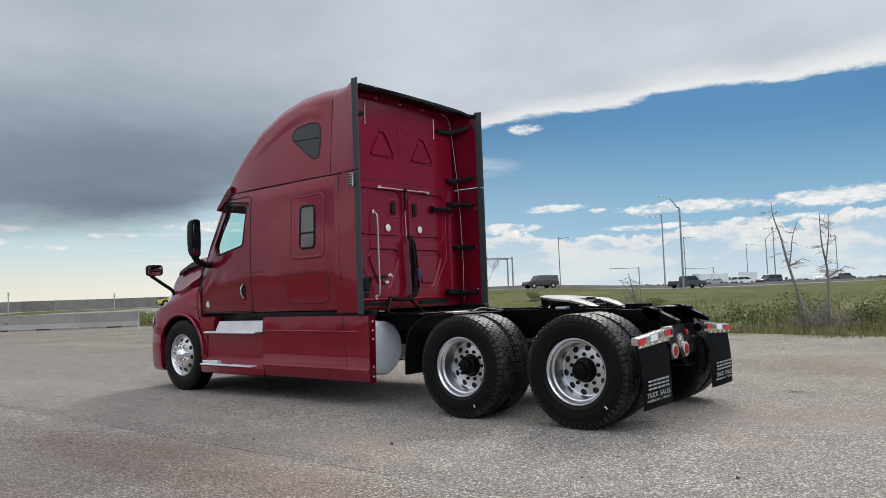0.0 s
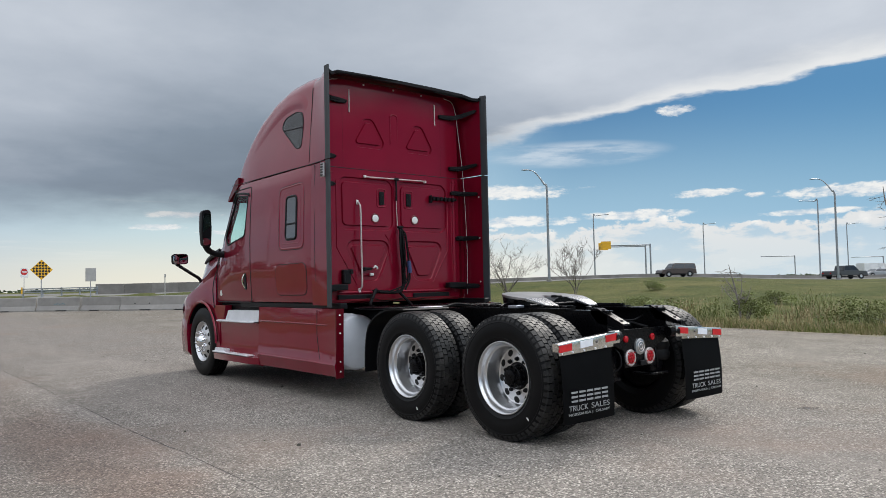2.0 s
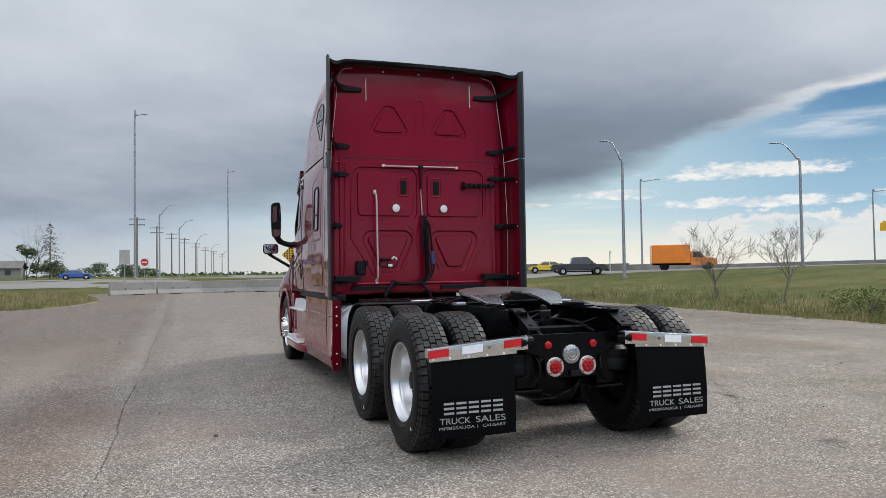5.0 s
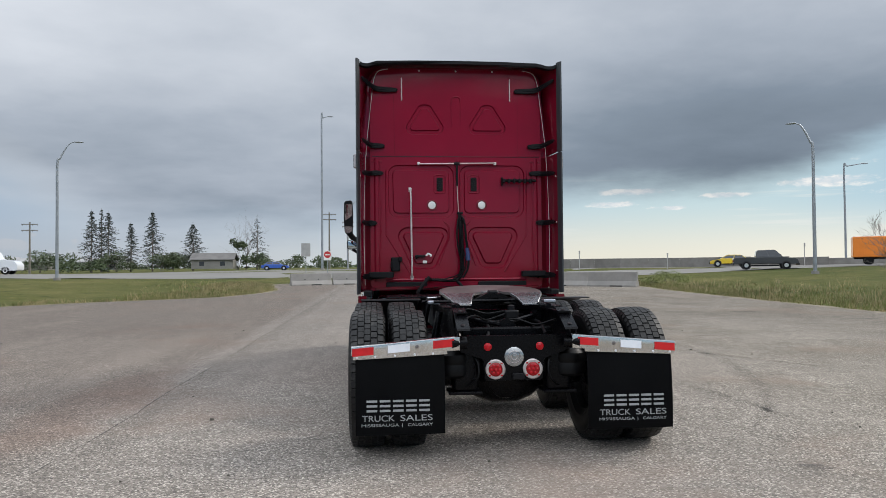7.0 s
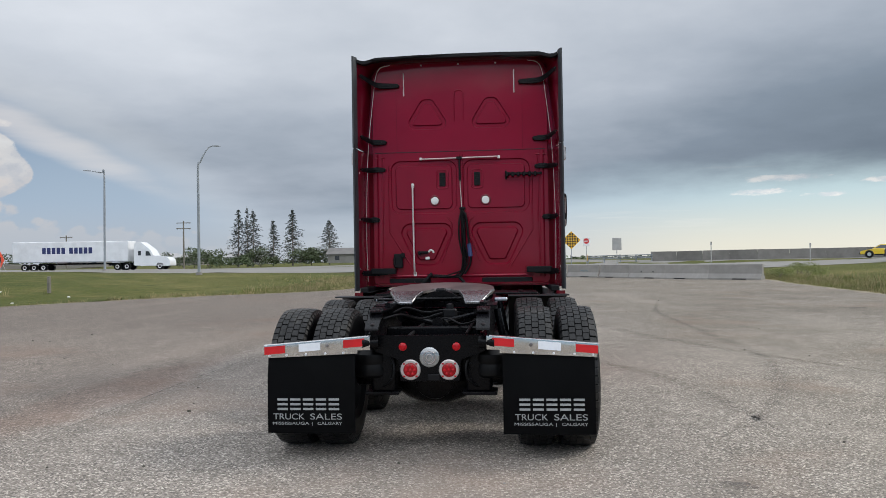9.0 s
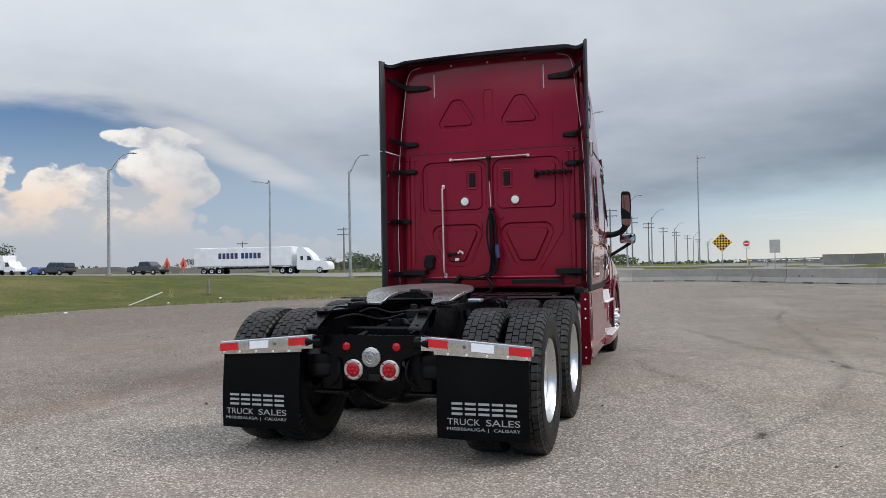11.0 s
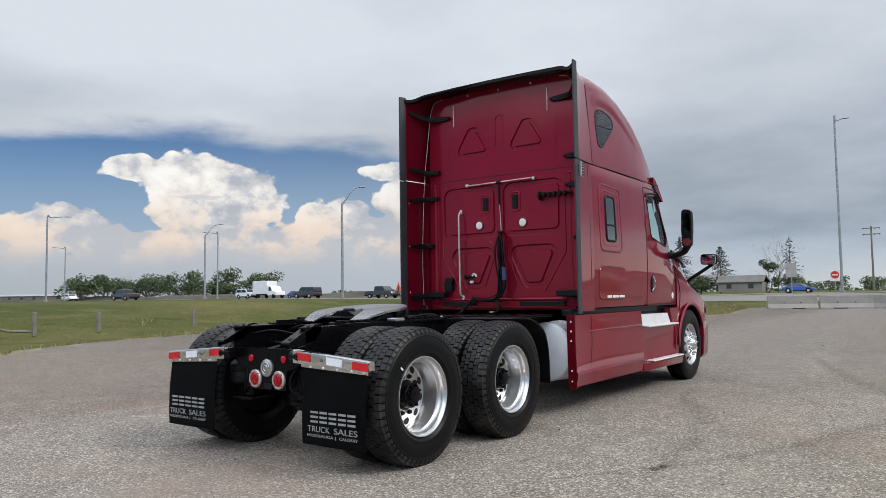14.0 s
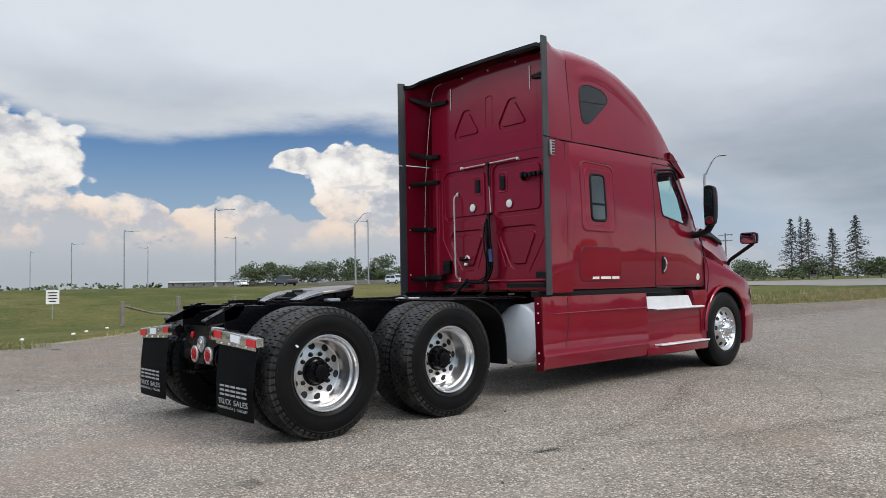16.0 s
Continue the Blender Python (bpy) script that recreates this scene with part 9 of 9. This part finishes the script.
box(b, (-0.50, YW - 0.03, 1.50), (0.03, 0.06, 0.05), bevel=0.008)
glad = part("gladhand_holder", b, BLACK_PLASTIC, truck, "air coupling holder with pale coupling")
b = B()
tube(b, [(-0.385, YW - 0.06, 1.51), (-0.36, YW - 0.065, 1.535), (-0.33, YW - 0.06, 1.52), (-0.325, YW - 0.06, 1.50)], 0.013, 8)
part("coupling", b, PALE, glad, "pale metal coupling")
b = B()
box(b, (-0.40, YW - 0.045, 1.435), (0.05, 0.03, 0.035), bevel=0.006)
part("coupling", b, PALE, glad, "pale metal coupling")
b = B()
box(b, (-0.755, YW - 0.03, 1.41), (0.11, 0.06, 0.17), bevel=0.012)
box(b, (-0.70, YW - 0.05, 1.47), (0.05, 0.05, 0.06), bevel=0.01)
box(b, (-0.80, YW - 0.045, 1.40), (0.03, 0.05, 0.09), bevel=0.008)
part("socket_box", b, BLACK_PLASTIC, truck, "small black socket box")
# comb-like hose hanger
b = B()
box(b, (0.765, YW - 0.05, 2.425), (0.43, 0.035, 0.032), bevel=0.008)
for i in range(6):
    box(b, (0.57 + 0.066 * i, YW - 0.07, 2.418), (0.036, 0.05, 0.055), bevel=0.008)
box(b, (0.556, YW - 0.03, 2.415), (0.02, 0.06, 0.10), bevel=0.005)
part("hose_hanger", b, BLACK_PLASTIC, truck, "black comb-like hose hanger")

# ---- side and roof extenders
EXT = 2.665
for s in SIDES:
    for z0, z1 in ((1.085, 2.722),):
        bm = B()
        rings = []
        zs = [z0 + (z1 - z0) * i / 6 for i in range(7)]
        for z in zs:
            lean = 0.03 * max(0, (z - 2.734)) * 0.5
            f = flank(3.2, z)
            rings.append([(s * 1.195, EXT + 0.075, z), (s * (f + (1.195 - f) * 0.69), EXT + 0.20, z), (s * (f + (1.195 - f) * 0.22), 3.055, z), (s * (f + 0.0012), 3.15, z), (s * (f - 0.035), 3.06, z), (s * (1.165 - lean), EXT + 0.20, z), (s * (1.175 - lean), EXT + 0.075, z)])
        if z1 > 3:
            rings[-1] = [(x, y, zz + (0.0 if y < 2.8 else -0.05 if y < 3.0 else -0.14)) for x, y, zz in rings[-1]]
        loft(bm, rings)
        ext = part("side_extender", bm, PAINT, truck, "red side fairing panel with grey rubber edge")
        bm = B()
        loft(bm, [[(s * 1.212, EXT, z), (s * 1.208, EXT + 0.09, z), (s * 1.196, EXT + 0.09, z), (s * 1.168, EXT + 0.085, z), (s * 1.172, EXT + 0.06, z), (s * 1.196, EXT, z)] for z in (z0 - (0.0 if z0 > 2 else 0.02), z1 + (0.015 if z1 > 3 else 0))])
        part("edge_rubber", bm, EDGE_RUBBER, ext, "grey rubber edge strip")
        if z0 < 2:
            for z in (1.32, 1.9, 2.45):
                bm = B()
                lathe(bm, [(0, 0.010), (-s * 0.004, 0.009), (-s * 0.005, 0)], 10, "x", (s * 1.166, 2.80, z), cap=False)
                part("rivet", bm, PALE, ext)
    # small slotted marker on the flank beside the seam
    bm = B()
    box(bm, (s * 1.225, 2.785, 2.615), (0.03, 0.07, 0.16), bevel=0.008)
    mark = part("slotted_vent", bm, BEZEL, truck, "small pale slotted vent on the side fairing")
    for i in range(5):
        bm = B()
        box(bm, (s * 1.242, 2.785, 2.555 + 0.03 * i), (0.006, 0.052, 0.018))
        part("slot", bm, SEAM, mark)
    # inner return between wall and fairing, coloured darker red than both
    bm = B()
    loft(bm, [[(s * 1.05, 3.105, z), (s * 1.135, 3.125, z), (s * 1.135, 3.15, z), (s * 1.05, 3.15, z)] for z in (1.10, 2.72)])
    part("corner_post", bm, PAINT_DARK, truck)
    # support arms
    for z_in, z_out, x_in, size in ((3.530, 3.605, 0.727, 0.032), (2.846, 2.880, 0.887, 0.031), (2.514, 2.490, 0.904, 0.030), (1.908, 1.905, 0.983, 0.031), (1.268, 1.268, 0.885, 0.036)):
        bm = B()
        a, c = Vector((s * x_in, YW - 0.022, z_in)), Vector((s * 1.140, EXT + 0.15, z_out))
        k1, k2 = a.lerp(c, 0.42), a.lerp(c, 0.66)
        k1.y, k2.y = YW - 0.032, YW - 0.085
        k1.z, k2.z = z_in + 0.004, z_in + 0.22 * (z_out - z_in) - 0.004
        pts = curve_pts([a, k1, k2, c], 4)
        rings = []
        for i, p in enumerate(pts):
            u = i / (len(pts) - 1)
            h = size * (0.74 + 0.26 * min(1, 5 * u, 5 * (1 - u)))
            e = 0.005
            rings.append([p + Vector((0, -0.013, -h + e)), p + Vector((0, -0.013, h - e)), p + Vector((0, -0.013 + e, h)), p + Vector((0, 0.012, h)), p + Vector((0, 0.012, -h)), p + Vector((0, -0.013 + e, -h))])
        loft(bm, rings)
        arm = part("fairing_arm", bm, BLACK_PLASTIC, truck, "black bracket arm holding the side fairing")
        bm = B()
        rib = pts[2:-2]
        loft(bm, [[p + Vector((0, -0.013, -0.006)), p + Vector((0, -0.021, -0.004)), p + Vector((0, -0.021, 0.004)), p + Vector((0, -0.013, 0.006))] for p in rib])
        part("stiffening_rib", bm, BLACK_PLASTIC, arm)
        for p, dz in ((a, 0.0), (c, 0.0), (k1, -0.9 * size)):
            bm = B()
            lathe(bm, [(0.0, 0.013), (-0.012, 0.012), (-0.015, 0.0)], 10, "y", (p.x, p.y - 0.012, p.z + dz), cap=False)
            part("bolt", bm, BLACK_PAINT, arm)
    bm = B()
    tube(bm, curve_pts([(s * 0.83, YW - 0.01, 3.79), (s * 0.95, YW - 0.02, 3.755), (s * 1.005, YW - 0.03, 3.64), (s * 1.035, YW - 0.04, 3.40), (s * 1.105, YW - 0.06, 2.7), (s * 1.13, YW - 0.08, 1.8), (s * 1.12, YW - 0.08, 1.16)]), 0.004, 6)
    part("corner_gasket", bm, WIRE_PALE, truck, "thin pale gasket line down the corner")
    bm = B()
    box(bm, (s * 0.93, 3.03, 1.285), (0.30, 0.10, 0.07), bevel=0.01)
    part("lower_bracket", bm, BLACK_PLASTIC, truck)
# upper fairing: grows out of the rounded roof into a square trailing edge
END = [(1.192, 2.742, 2.745), (1.194, 3.05, 2.745), (1.195, 3.35, 2.745), (1.196, 3.60, 2.745), (1.196, 3.72, 2.745), (1.192, 3.785, 2.75), (1.165, 3.770, 2.77), (1.13, 3.758, 2.79), (1.09, 3.760, 2.82), (1.05, 3.775, 2.85), (1.01, 3.797, 2.88), (0.96, 3.818, 2.91), (0.50, 3.835, 2.93), (0.0, 3.838, 2.93)]
END = END + [(-x, z, y) for x, z, y in END[-2::-1]]


def flow(k):
    """Outline of the upper fairing, from the roof (0) to its trailing edge (1)."""
    ease = k * k
    return [(a[0] + (e[0] - a[0]) * (0.6 * k + 0.4 * ease), a[1] + (e[2] - a[1]) * k, a[2] + (e[1] - a[2]) * ease) for a, e in zip(roof_ring(3.205), END)]


bm = B()
loft(bm, [flow(i / 6) for i in range(7)], cap=False, closed=False)
bmesh.ops.recalc_face_normals(bm, faces=bm.faces)
bmesh.ops.solidify(bm, geom=bm.faces[:], thickness=0.018)
rext = part("upper_fairing", bm, PAINT, truck, "red upper fairing flaring back from the roof", 45)
for s in SIDES:
    bm = B()
    loft(bm, [[(s * 1.214, EXT, z), (s * 1.210, EXT + 0.09, z), (s * 1.197, EXT + 0.095, z), (s * 1.168, EXT + 0.085, z), (s * 1.172, EXT + 0.06, z), (s * 1.197, EXT, z)] for z in (2.734, 3.4, 3.80)])
    part("edge_rubber", bm, EDGE_RUBBER, rext, "grey rubber edge strip")
bm = B()
lip = [(e[0], e[2], e[1]) for e in END[6:-6]]
loft(bm, [[(x, y + 0.02, z + 0.008) for x, y, z in lip] + [(x, y + 0.02, z - 0.034) for x, y, z in lip[::-1]], [(x, y - 0.045, z + 0.008) for x, y, z in lip] + [(x, y - 0.045, z - 0.030) for x, y, z in lip[::-1]]])
part("trailing_lip", bm, BLACK_PLASTIC, rext, "black rubber trailing lip")
for x in (-0.45, 0.0, 0.45):
    bm = B()
    lathe(bm, [(0, 0.012), (-0.008, 0.010), (-0.010, 0)], 10, "y", (x, YW - 0.002, 3.775), cap=False)
    part("bolt", bm, PALE, rear)
